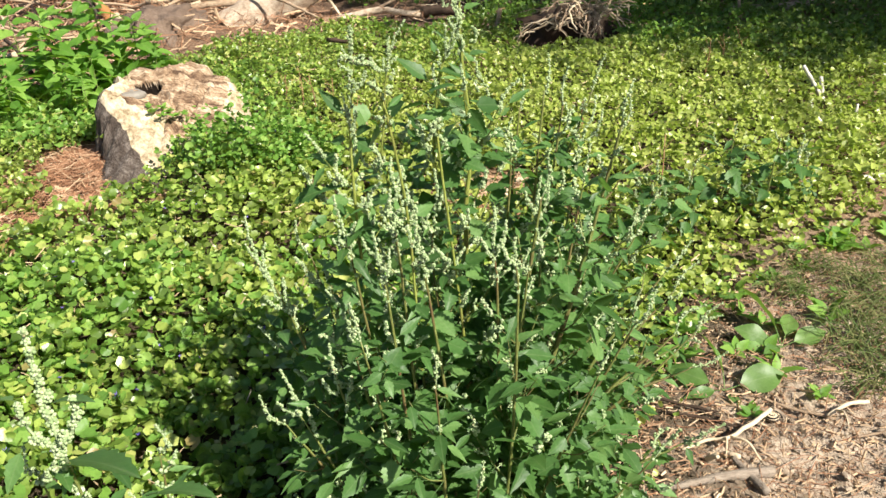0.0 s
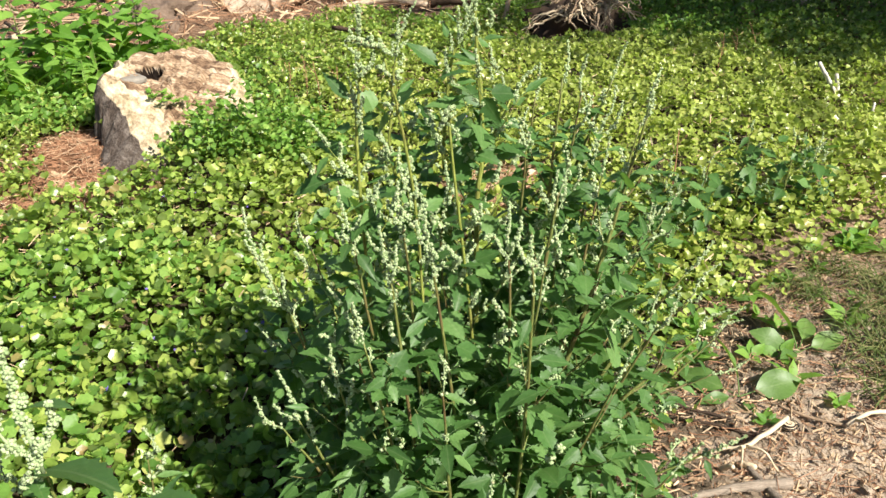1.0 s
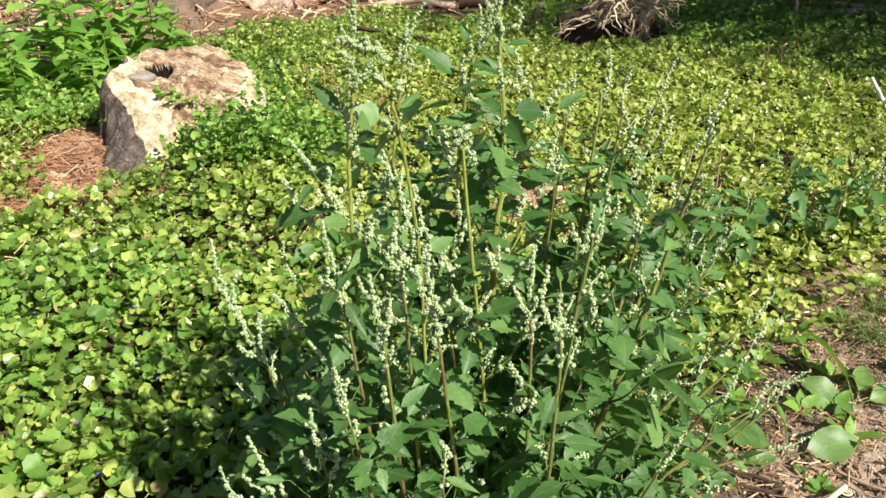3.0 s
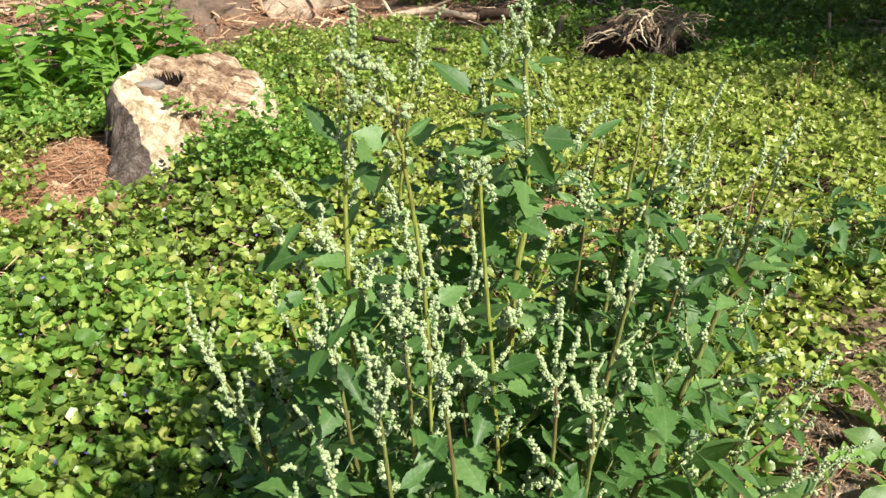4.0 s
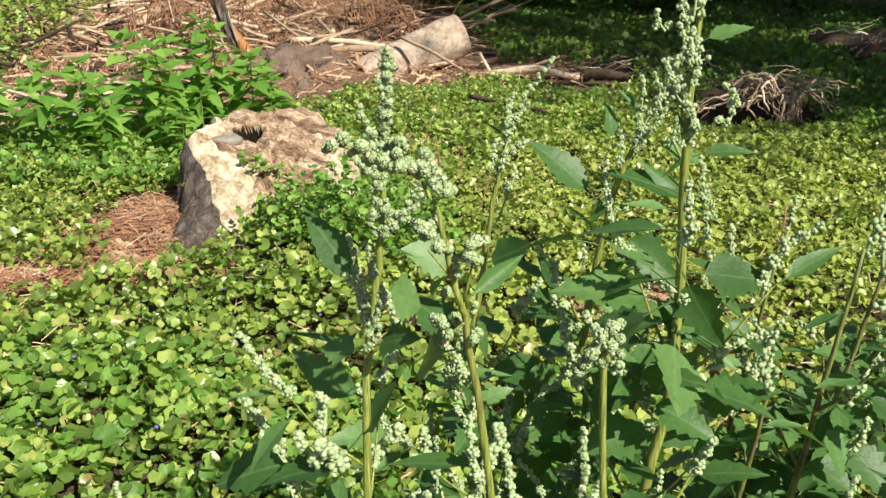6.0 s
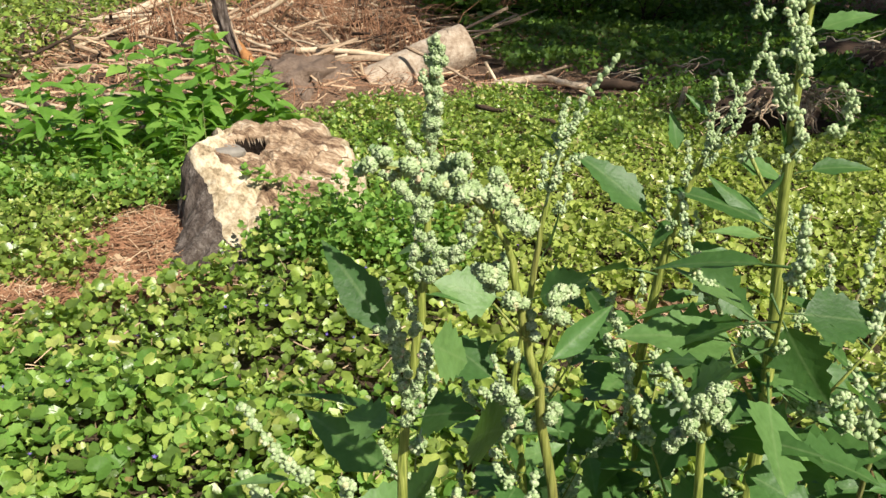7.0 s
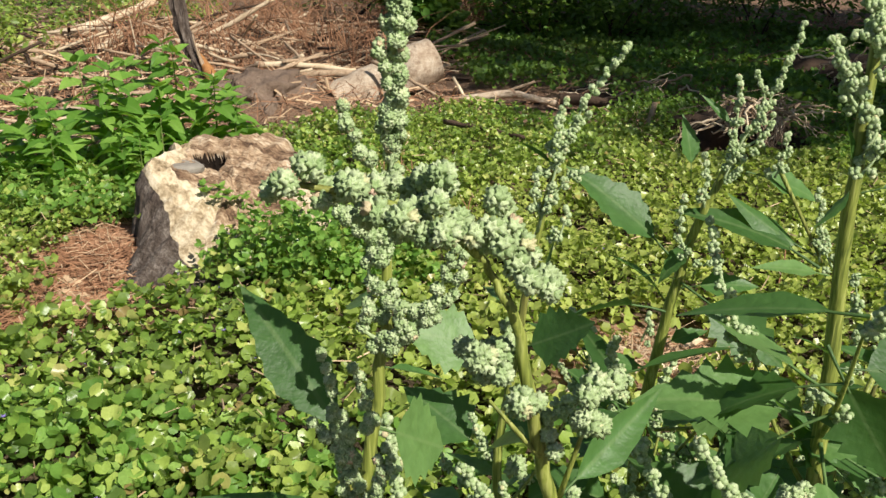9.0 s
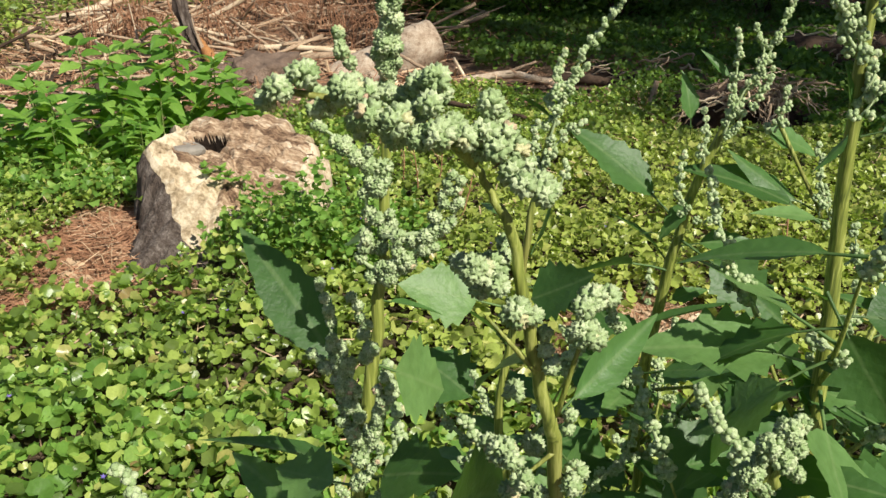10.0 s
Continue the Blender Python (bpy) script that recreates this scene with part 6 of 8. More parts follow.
attach("branch", tri_mesh("goosefoot_branch", *tube(spline([(0.0499, 1.3900, 0.6562), (0.0875, 1.3700, 0.6751)], 5), np.linspace(0.0013, 0.0008, 5), 5), M_STEM), dark)
placed_leaf(dark, GOOSE_MID[1], (0.0485, 1.3750, 0.7721), (-0.0008, 1.3750, 0.8278), (0.35, -0.6, 0.7))
placed_leaf(dark, GOOSE_NARROW[3], (0.0525, 1.3720, 0.8186), (0.0513, 1.3720, 0.8503), (0.5, -0.75, 0.2))
placed_leaf(dark, GOOSE_NARROW[2], (0.0709, 1.3700, 0.8455), (0.0536, 1.3700, 0.8623), (0.3, -0.7, 0.6))
placed_leaf(dark, GOOSE_NARROW[1], (0.1200, 1.3650, 0.7759), (0.0584, 1.3600, 0.8217), (0.25, -0.35, 0.9))
placed_leaf(dark, GOOSE_NARROW[0], (0.1168, 1.3670, 0.7821), (0.0684, 1.3750, 0.8049), (-0.3, 0.6, -0.6))
placed_leaf(dark, GOOSE_NARROW[3], (0.0789, 1.3700, 0.8237), (0.1205, 1.3720, 0.8166), (0.0, -0.6, 0.8))
placed_leaf(dark, GOOSE_BROAD[1], (0.0534, 1.3740, 0.7597), (0.1040, 1.3400, 0.7363), (-0.1, -0.75, 0.6))
placed_leaf(dark, GOOSE_NARROW[3], (0.0539, 1.3750, 0.7561), (0.0924, 1.3720, 0.7666), (0.0, -0.6, 0.8))
placed_leaf(dark, GOOSE_BROAD[3], (0.0497, 1.3780, 0.7395), (-0.0096, 1.3700, 0.7647), (0.2, 0.55, 0.7))
placed_leaf(dark, GOOSE_BROAD[0], (0.0456, 1.3900, 0.6676), (0.1016, 1.3650, 0.6978), (0.0, -0.6, 0.8))
placed_leaf(dark, GOOSE_BROAD[1], (0.0880, 1.3700, 0.6714), (0.0562, 1.3000, 0.6469), (0.0, -0.75, 0.65))
placed_leaf(dark, GOOSE_MID[1], (0.0979, 1.3600, 0.7236), (0.1226, 1.3500, 0.6863), (-0.2, -0.75, 0.5))
placed_leaf(dark, GOOSE_NARROW[1], (0.0477, 1.3800, 0.6922), (0.0660, 1.3700, 0.6880), (0.0, -0.5, 0.8))
placed_leaf(dark, GOOSE_NARROW[1], (0.0496, 1.3800, 0.7421), (0.0256, 1.3850, 0.7791), (0.7, 0.1, 0.6))
placed_leaf(dark, GOOSE_NARROW[0], (0.0416, 1.3900, 0.6555), (0.0145, 1.4000, 0.6870), (0.5, -0.1, 0.8))
placed_leaf(dark, GOOSE_BROAD[1], (0.0383, 1.4000, 0.5901), (-0.0031, 1.3600, 0.6389), (0.1, -0.6, 0.8))
placed_leaf(dark, GOOSE_BROAD[0], (0.0411, 1.4000, 0.5771), (0.0197, 1.3400, 0.5922), (0.2, -0.6, 0.7))
placed_leaf(dark, GOOSE_MID[1], (0.0413, 1.3950, 0.6322), (0.0716, 1.3700, 0.6315), (-0.2, -0.6, 0.8))
placed_leaf(dark, GOOSE_NARROW[3], (0.0432, 1.3850, 0.6930), (0.0194, 1.3900, 0.7110), (0.3, -0.4, 0.8))
placed_leaf(dark, GOOSE_BROAD[2], (0.0419, 1.4000, 0.6373), (-0.0008, 1.4300, 0.6410), (0.2, -0.6, 0.8))
placed_leaf(dark, GOOSE_BROAD[3], (0.0402, 1.4000, 0.6034), (0.0627, 1.3600, 0.5934), (-0.2, -0.6, 0.7))
placed_leaf(dark, GOOSE_NARROW[3], (0.0465, 1.3800, 0.7175), (0.0713, 1.3850, 0.7308), (0.0, -0.5, 0.85))
placed_leaf(dark, GOOSE_MID[1], (0.0880, 1.3700, 0.6714), (0.1268, 1.3600, 0.6626), (0.1, 0.5, 0.85))
placed_leaf(dark, GOOSE_BROAD[4], (0.0880, 1.3700, 0.6714), (0.1062, 1.3400, 0.6520), (-0.2, -0.6, 0.8))
placed_leaf(dark, GOOSE_NARROW[1], (0.0578, 1.3720, 0.7878), (0.0398, 1.3600, 0.7659), (0.3, -0.3, 0.8))
placed_leaf(dark, GOOSE_NARROW[3], (0.0519, 1.3750, 0.7609), (0.0299, 1.3700, 0.7698), (0.2, 0.4, 0.8))

# the stoutest stem
stout = goosefoot([(0.075, 1.26, 0.0), (0.085, 1.255, 0.42), (0.088, 1.251, 0.60), (0.0980, 1.2530, 0.6829), (0.0978, 1.2550, 0.7491), (0.0950, 1.2550, 0.8013), (0.0925, 1.2520, 0.8359), (0.0905, 1.2500, 0.8712), (0.0908, 1.2500, 0.8995), (0.0912, 1.2500, 0.9300), (0.0918, 1.2500, 0.9650)], 0.0041, 105, 0.074, 0.17, 0.2, 0.78, 0.0, 0.026, near=True)
fine_spikes(stout, [
    [(0.0882, 1.2480, 0.8863), (0.0825, 1.2480, 0.8930), (0.0774, 1.2480, 0.9031)],
    [(0.0901, 1.2480, 0.9000), (0.0875, 1.2480, 0.9110), (0.0840, 1.2480, 0.9208)],
    [(0.0913, 1.2480, 0.9022), (0.0926, 1.2480, 0.9078), (0.0908, 1.2480, 0.9143)],
    [(0.0865, 1.2480, 0.9175), (0.0816, 1.2480, 0.9303), (0.0811, 1.2480, 0.9408)],
    [(0.0877, 1.2480, 0.9240), (0.0879, 1.2480, 0.9366), (0.0848, 1.2480, 0.9509), (0.0843, 1.2480, 0.9609)],
    [(0.0738, 1.2480, 0.9175), (0.0707, 1.2480, 0.9218), (0.0686, 1.2480, 0.9282)],
    [(0.0892, 1.2480, 0.8602), (0.0930, 1.2480, 0.8652), (0.0933, 1.2480, 0.8735)],
    [(0.1114, 1.2480, 0.8670), (0.1139, 1.2480, 0.8753), (0.1133, 1.2480, 0.8846)],
    [(0.0873, 1.2480, 0.8816), (0.0834, 1.2480, 0.8815), (0.0817, 1.2480, 0.8873)],
    [(0.0871, 1.2480, 0.9282), (0.0927, 1.2480, 0.9324), (0.0938, 1.2480, 0.9387)],
], 206, 0.0024, 0.002, True, (1.1, 2.3))
placed_leaf(stout, GOOSE_NARROW[1], (0.0951, 1.2520, 0.8481), (0.1267, 1.2500, 0.8598), (0.1, -0.5, 0.85))
placed_leaf(stout, GOOSE_NARROW[3], (0.0901, 1.2500, 0.9108), (0.1168, 1.2500, 0.9261), (0.1, -0.5, 0.85))
placed_leaf(stout, GOOSE_BROAD[1], (0.0924, 1.2500, 0.7874), (0.1147, 1.2200, 0.7421), (-0.5, -0.7, 0.4))
placed_leaf(stout, GOOSE_BROAD[2], (0.0938, 1.2550, 0.7751), (0.1513, 1.2600, 0.7742), (0.0, -0.55, 0.8))
placed_leaf(stout, GOOSE_NARROW[0], (0.0891, 1.2520, 0.8153), (0.0611, 1.2400, 0.8261), (0.0, -0.4, 0.9))
placed_leaf(stout, GOOSE_MID[1], (0.0887, 1.2520, 0.7308), (0.1534, 1.2900, 0.7270), (0.0, -0.5, 0.85))
placed_leaf(stout, GOOSE_BROAD[0], (0.0892, 1.2500, 0.7130), (0.0482, 1.2300, 0.7221), (0.0, -0.5, 0.85))
placed_leaf(stout, GOOSE_NARROW[2], (0.0920, 1.2500, 0.8490), (0.0850, 1.2450, 0.8757), (0.8, -0.5, 0.1))
placed_leaf(stout, GOOSE_NARROW[0], (0.0919, 1.2500, 0.8520), (0.0815, 1.2450, 0.8342), (0.7, 0.3, 0.4))
placed_leaf(stout, GOOSE_NARROW[1], (0.0965, 1.2530, 0.8147), (0.1067, 1.2500, 0.8195), (0.2, 0.4, 0.8))
placed_leaf(stout, GOOSE_NARROW[0], (0.0982, 1.2550, 0.7785), (0.0815, 1.2500, 0.7942), (0.5, 0.3, 0.7))
placed_leaf(stout, GOOSE_BROAD[0], (0.1308, 1.3100, 0.7234), (0.1561, 1.3000, 0.7101), (-0.1, -0.6, 0.8))
placed_leaf(stout, GOOSE_MID[1], (0.1179, 1.2900, 0.7069), (0.1427, 1.2800, 0.7007), (-0.1, -0.5, 0.85))
placed_leaf(stout, GOOSE_BROAD[2], (0.1075, 1.2700, 0.6860), (0.1296, 1.2500, 0.6948), (-0.1, -0.5, 0.85))
placed_leaf(stout, GOOSE_BROAD[1], (0.0975, 1.2550, 0.7438), (0.0666, 1.2400, 0.7475), (0.1, 0.4, 0.9))
placed_leaf(stout, GOOSE_NARROW[3], (0.1412, 1.3250, 0.7405), (0.1220, 1.3300, 0.7398), (0.1, -0.5, 0.85))
placed_leaf(stout, GOOSE_BROAD[4], (0.1383, 1.3200, 0.7338), (0.1654, 1.3300, 0.7428), (0.0, -0.5, 0.85))
placed_leaf(stout, GOOSE_MID[1], (0.0973, 1.2530, 0.7120), (0.0692, 1.2200, 0.7059), (0.1, -0.5, 0.85))
fine_spikes(stout, [
    [(0.1170, 1.2900, 0.7506), (0.1181, 1.2900, 0.7618), (0.1165, 1.2900, 0.7752)],
    [(0.1107, 1.2900, 0.7828), (0.1144, 1.2900, 0.7882), (0.1116, 1.2900, 0.8009)],
    [(0.1286, 1.2900, 0.7652), (0.1292, 1.2900, 0.7812), (0.1280, 1.2900, 0.7941)],
    [(0.1201, 1.2900, 0.7009), (0.1231, 1.2900, 0.7134), (0.1240, 1.2900, 0.7224)],
], 209, 0.0022, 0.0019, True, (1.1, 2.3))
fine_spikes(stout, [
    [(0.0880, 1.2430, 0.8830), (0.0840, 1.2430, 0.8890), (0.0790, 1.2430, 0.8970), (0.0740, 1.2430, 0.9030)],
    [(0.0860, 1.2430, 0.8800), (0.0820, 1.2430, 0.8860), (0.0810, 1.2430, 0.8920)],
    [(0.0870, 1.2430, 0.8770), (0.0870, 1.2430, 0.8830), (0.0860, 1.2430, 0.8860)],
    [(0.0900, 1.2430, 0.9010), (0.0870, 1.2430, 0.9120), (0.0830, 1.2430, 0.9180), (0.0800, 1.2430, 0.9220)],
    [(0.0900, 1.2430, 0.9050), (0.0880, 1.2430, 0.9140), (0.0880, 1.2430, 0.9200)],
    [(0.0890, 1.2430, 0.9010), (0.0930, 1.2430, 0.9030), (0.0970, 1.2430, 0.9050)],
    [(0.0890, 1.2430, 0.8920), (0.0920, 1.2430, 0.8960), (0.0920, 1.2430, 0.9000)],
    [(0.0880, 1.2430, 0.9030), (0.0830, 1.2430, 0.9060), (0.0810, 1.2430, 0.9040)],
    [(0.0910, 1.2430, 0.8660), (0.0930, 1.2430, 0.8710), (0.0930, 1.2430, 0.8790)],
    [(0.0910, 1.2430, 0.8570), (0.0940, 1.2430, 0.8620), (0.0950, 1.2430, 0.8660)],
    [(0.1030, 1.2430, 0.8690), (0.1060, 1.2430, 0.8710), (0.1110, 1.2430, 0.8720)],
    [(0.1110, 1.2430, 0.8840), (0.1090, 1.2430, 0.8890), (0.1070, 1.2430, 0.8910)],
], 210, 0.0021, 0.0019, True, (1.2, 2.4))
stout_side = spline([(0.1075, 1.2700, 0.6860), (0.1179, 1.2900, 0.7069), (0.1308, 1.3100, 0.7234), (0.1461, 1.3300, 0.7505)], 8)
attach("branch", tri_mesh("goosefoot_branch", *tube(stout_side, np.linspace(0.0022, 0.0014, 8), 7), M_STEM), stout)

# a short stem in front with a blunt flower head
blunt = goosefoot([(0.08, 1.16, 0.0), (0.078, 1.155, 0.40), (0.0542, 1.1500, 0.7389), (0.0547, 1.1480, 0.7696), (0.0546, 1.1460, 0.7845)], 0.0026, 106, 0.055, 0.13, 0.2, 0.80, 0.0, near=True)
fine_balls(blunt, [
    (0.0551, 1.1450, 0.7899, 0.0044), (0.0591, 1.1480, 0.7911, 0.0030), (0.0500, 1.1420, 0.7869, 0.0041), (0.0549, 1.1450, 0.7806, 0.0041), (0.0594, 1.1490, 0.7820, 0.0033),
    (0.0489, 1.1450, 0.7800, 0.0029), (0.0464, 1.1430, 0.7760, 0.0044), (0.0433, 1.1450, 0.7691, 0.0038), (0.0519, 1.1490, 0.7686, 0.0036), (0.0407, 1.1450, 0.7644, 0.0035),
    (0.0606, 1.1490, 0.7735, 0.0027)], 305)

# the rest of the clump: base, bend, top, thickness, leaf, branch
CLUMP = [
    ((0.17, 1.12, 0), (0.290, 1.10, 0.18), (0.400, 1.09, 0.26), 0.0036, 0.056, 0.13),
    ((0.17, 1.20, 0), (0.320, 1.22, 0.22), (0.450, 1.25, 0.36), 0.0038, 0.056, 0.14),
    ((0.16, 1.28, 0), (0.270, 1.34, 0.28), (0.350, 1.40, 0.46), 0.0038, 0.056, 0.14),
    ((-0.01, 1.16, 0), (-0.100, 1.20, 0.26), (-0.180, 1.22, 0.44), 0.0034, 0.054, 0.14),
    ((0.12, 1.22, 0), (0.150, 1.16, 0.40), (0.176, 1.14, 0.66), 0.0062, 0.062, 0.17),
    ((0.10, 1.14, 0), (0.222, 1.14, 0.47), (0.285, 1.14, 0.765), 0.0050, 0.060, 0.17),
    ((0.12, 1.30, 0), (0.215, 1.41, 0.48), (0.292, 1.42, 0.73), 0.0048, 0.056, 0.15),
    ((0.13, 1.20, 0), (0.270, 1.24, 0.29), (0.400, 1.28, 0.46), 0.0046, 0.056, 0.15),
    ((0.14, 1.10, 0), (0.250, 1.13, 0.28), (0.385, 1.15, 0.42), 0.0044, 0.054, 0.15),
    ((0.10, 1.28, 0), (0.135, 1.30, 0.40), (0.145, 1.27, 0.68), 0.0045, 0.058, 0.15),
    ((0.08, 1.24, 0), (0.045, 1.26, 0.40), (0.040, 1.22, 0.57), 0.0042, 0.058, 0.14),
    ((0.10, 1.36, 0), (0.150, 1.44, 0.40), (0.172, 1.43, 0.70), 0.0045, 0.058, 0.15),
    ((0.01, 1.06, 0), (-0.040, 1.01, 0.33), (-0.075, 0.98, 0.54), 0.0036, 0.050, 0.14),
    ((-0.02, 1.18, 0), (-0.110, 1.24, 0.28), (-0.185, 1.28, 0.52), 0.0036, 0.050, 0.14),
    ((0.04, 1.04, 0), (0.030, 0.98, 0.28), (0.020, 0.93, 0.50), 0.0038, 0.050, 0.14),
    ((0.13, 1.06, 0), (0.190, 1.03, 0.27), (0.240, 1.00, 0.46), 0.0038, 0.052, 0.14),
    ((0.11, 1.12, 0), (0.130, 1.08, 0.34), (0.150, 1.05, 0.60), 0.0040, 0.056, 0.15),
    ((0.15, 1.14, 0), (0.230, 1.09, 0.30), (0.300, 1.06, 0.50), 0.0040, 0.054, 0.15),
    ((0.06, 1.02, 0), (0.060, 0.95, 0.20), (0.070, 0.90, 0.36), 0.0034, 0.048, 0.12),
    ((0.15, 1.03, 0), (0.230, 0.98, 0.20), (0.310, 0.96, 0.34), 0.0034, 0.048, 0.12),
    ((0.16, 1.20, 0), (0.300, 1.19, 0.25), (0.430, 1.20, 0.32), 0.0040, 0.050, 0.12),
    ((0.14, 1.32, 0), (0.280, 1.36, 0.30), (0.380, 1.38, 0.50), 0.0040, 0.052, 0.14),
    ((0.11, 1.26, 0), (0.170, 1.30, 0.40), (0.200, 1.32, 0.76), 0.0046, 0.060, 0.16),
    ((0.13, 1.34, 0), (0.200, 1.39, 0.38), (0.240, 1.39, 0.72), 0.0044, 0.058, 0.16),
    ((0.15, 1.26, 0), (0.250, 1.32, 0.36), (0.325, 1.35, 0.68), 0.0044, 0.058, 0.16),
    ((0.15, 1.22, 0), (0.220, 1.28, 0.34), (0.262, 1.30, 0.62), 0.0042, 0.056, 0.15),
    ((0.17, 1.26, 0), (0.330, 1.31, 0.20), (0.475, 1.34, 0.29), 0.0038, 0.052, 0.12),
    ((0.17, 1.16, 0), (0.310, 1.24, 0.30), (0.415, 1.28, 0.42), 0.0040, 0.054, 0.14),
    ((-0.03, 1.08, 0), (-0.130, 1.06, 0.22), (-0.210, 1.05, 0.36), 0.0036, 0.052, 0.13),
    ((0.02, 1.20, 0), (-0.040, 1.24, 0.30), (-0.070, 1.26, 0.56), 0.0038, 0.056, 0.15),
    ((-0.01, 1.16, 0), (-0.080, 1.20, 0.26), (-0.135, 1.24, 0.48), 0.0038, 0.060, 0.16),
]
for k, (a, b, c, r, lf, br) in enumerate(CLUMP):
    goosefoot([a, (b[0] + 0.009, b[1], b[2] + 0.007), (c[0] + 0.017, c[1], c[2] + 0.013)], r, 400 + k, lf * (1.12 if c[2] < 0.6 else 1.22), br, 0.16, 0.98, 0.065, 0.041, leafy=1.6, flowery=0.36 if c[2] > 0.62 else 0.12)
# slender stems round the front and sides of the clump
slender = goosefoot([(-0.0537, 1.1420, 0.0000), (-0.1255, 1.1360, 0.2762), (-0.1774, 1.1300, 0.5021), (-0.2078, 1.1300, 0.5870)], 0.0030, 480, 0.062, 0.12, 0.3, 0.92, 0.0, 0.038, leafy=1.3, flowery=0.12)
fine_spikes(slender, [[(-0.1774, 1.1300, 0.5021), (-0.2078, 1.1300, 0.5870), (-0.2191, 1.1300, 0.6327), (-0.2204, 1.1300, 0.6688)], [(-0.1757, 1.1260, 0.5057), (-0.1800, 1.1260, 0.5437), (-0.1798, 1.1260, 0.5715)], [(-0.1964, 1.1260, 0.5607), (-0.2104, 1.1260, 0.5956), (-0.2237, 1.1260, 0.6235)], [(-0.1938, 1.1260, 0.5360), (-0.2046, 1.1260, 0.6020), (-0.1975, 1.1260, 0.6286)]], 500, 0.0028, 0.0026, True, (1.0, 1.9))
slender = goosefoot([(0.0016, 1.1078, 0.0000), (-0.0426, 1.0904, 0.3257), (-0.0667, 1.0730, 0.5922), (-0.0753, 1.0730, 0.6559)], 0.0030, 481, 0.062, 0.12, 0.3, 0.92, 0.0, 0.038, leafy=1.3, flowery=0.12)
fine_spikes(slender, [[(-0.0667, 1.0730, 0.5922), (-0.0753, 1.0730, 0.6559), (-0.0823, 1.0730, 0.6905), (-0.0851, 1.0730, 0.7169)], [(-0.0723, 1.0690, 0.6538), (-0.0857, 1.0690, 0.6473), (-0.0918, 1.0690, 0.6571)], [(-0.0744, 1.0690, 0.6536), (-0.0629, 1.0690, 0.6699), (-0.0604, 1.0690, 0.6801)]], 501, 0.0028, 0.0026, True, (1.0, 1.9))
slender = goosefoot([(0.0257, 1.0640, 0.0000), (-0.0064, 1.0320, 0.3251), (-0.0185, 1.0000, 0.5911), (-0.0227, 1.0000, 0.6314)], 0.0030, 482, 0.062, 0.12, 0.3, 0.92, 0.0, 0.038, leafy=1.3, flowery=0.12)
fine_spikes(slender, [[(-0.0185, 1.0000, 0.5911), (-0.0227, 1.0000, 0.6314), (-0.0271, 1.0000, 0.6648), (-0.0312, 1.0000, 0.6974)], [(-0.0205, 0.9960, 0.6252), (-0.0138, 0.9960, 0.6599), (-0.0121, 0.9960, 0.6741)]], 502, 0.0028, 0.0026, True, (1.0, 1.9))
slender = goosefoot([(0.0505, 1.0820, 0.0000), (0.0507, 1.0560, 0.3278), (0.0310, 1.0300, 0.5959), (0.0257, 1.0300, 0.6516)], 0.0030, 483, 0.062, 0.12, 0.3, 0.92, 0.0, 0.038, leafy=1.3, flowery=0.12)
fine_spikes(slender, [[(0.0310, 1.0300, 0.5959), (0.0257, 1.0300, 0.6516), (0.0211, 1.0300, 0.6848), (0.0236, 1.0300, 0.7125)], [(0.0281, 1.0260, 0.6452), (0.0159, 1.0260, 0.6682), (0.0117, 1.0260, 0.6913)], [(0.0283, 1.0260, 0.6402), (0.0379, 1.0260, 0.6511), (0.0416, 1.0260, 0.6564)]], 503, 0.0028, 0.0026, True, (1.0, 1.9))
slender = goosefoot([(0.0329, 1.1000, 0.0000), (0.0044, 1.0800, 0.3351), (-0.0042, 1.0600, 0.6094), (-0.0084, 1.0600, 0.6708)], 0.0030, 484, 0.062, 0.12, 0.3, 0.92, 0.0, 0.038, leafy=1.3, flowery=0.12)
fine_spikes(slender, [[(-0.0042, 1.0600, 0.6094), (-0.0084, 1.0600, 0.6708), (-0.0125, 1.0600, 0.6996), (-0.0104, 1.0600, 0.7276)], [(-0.0079, 1.0560, 0.6687), (-0.0202, 1.0560, 0.6871), (-0.0240, 1.0560, 0.7058)]], 504, 0.0028, 0.0026, True, (1.0, 1.9))
slender = goosefoot([(0.0527, 1.1720, 0.0000), (0.0540, 1.1760, 0.2986), (0.0354, 1.1800, 0.5429), (0.0422, 1.1800, 0.6346)], 0.0030, 485, 0.062, 0.12, 0.3, 0.92, 0.0, 0.038, leafy=1.3, flowery=0.12)
fine_spikes(slender, [[(0.0354, 1.1800, 0.5429), (0.0422, 1.1800, 0.6346), (0.0479, 1.1800, 0.6744), (0.0451, 1.1800, 0.7065)], [(0.0408, 1.1760, 0.6137), (0.0282, 1.1760, 0.6185), (0.0227, 1.1760, 0.6412)], [(0.0446, 1.1760, 0.6430), (0.0535, 1.1760, 0.6605), (0.0574, 1.1760, 0.6773)]], 505, 0.0028, 0.0026, True, (1.0, 1.9))
slender = goosefoot([(0.0971, 1.1000, 0.0000), (0.1207, 1.0800, 0.3130), (0.1243, 1.0600, 0.5690), (0.1212, 1.0600, 0.6279)], 0.0030, 486, 0.062, 0.12, 0.3, 0.92, 0.0, 0.038, leafy=1.3, flowery=0.12)
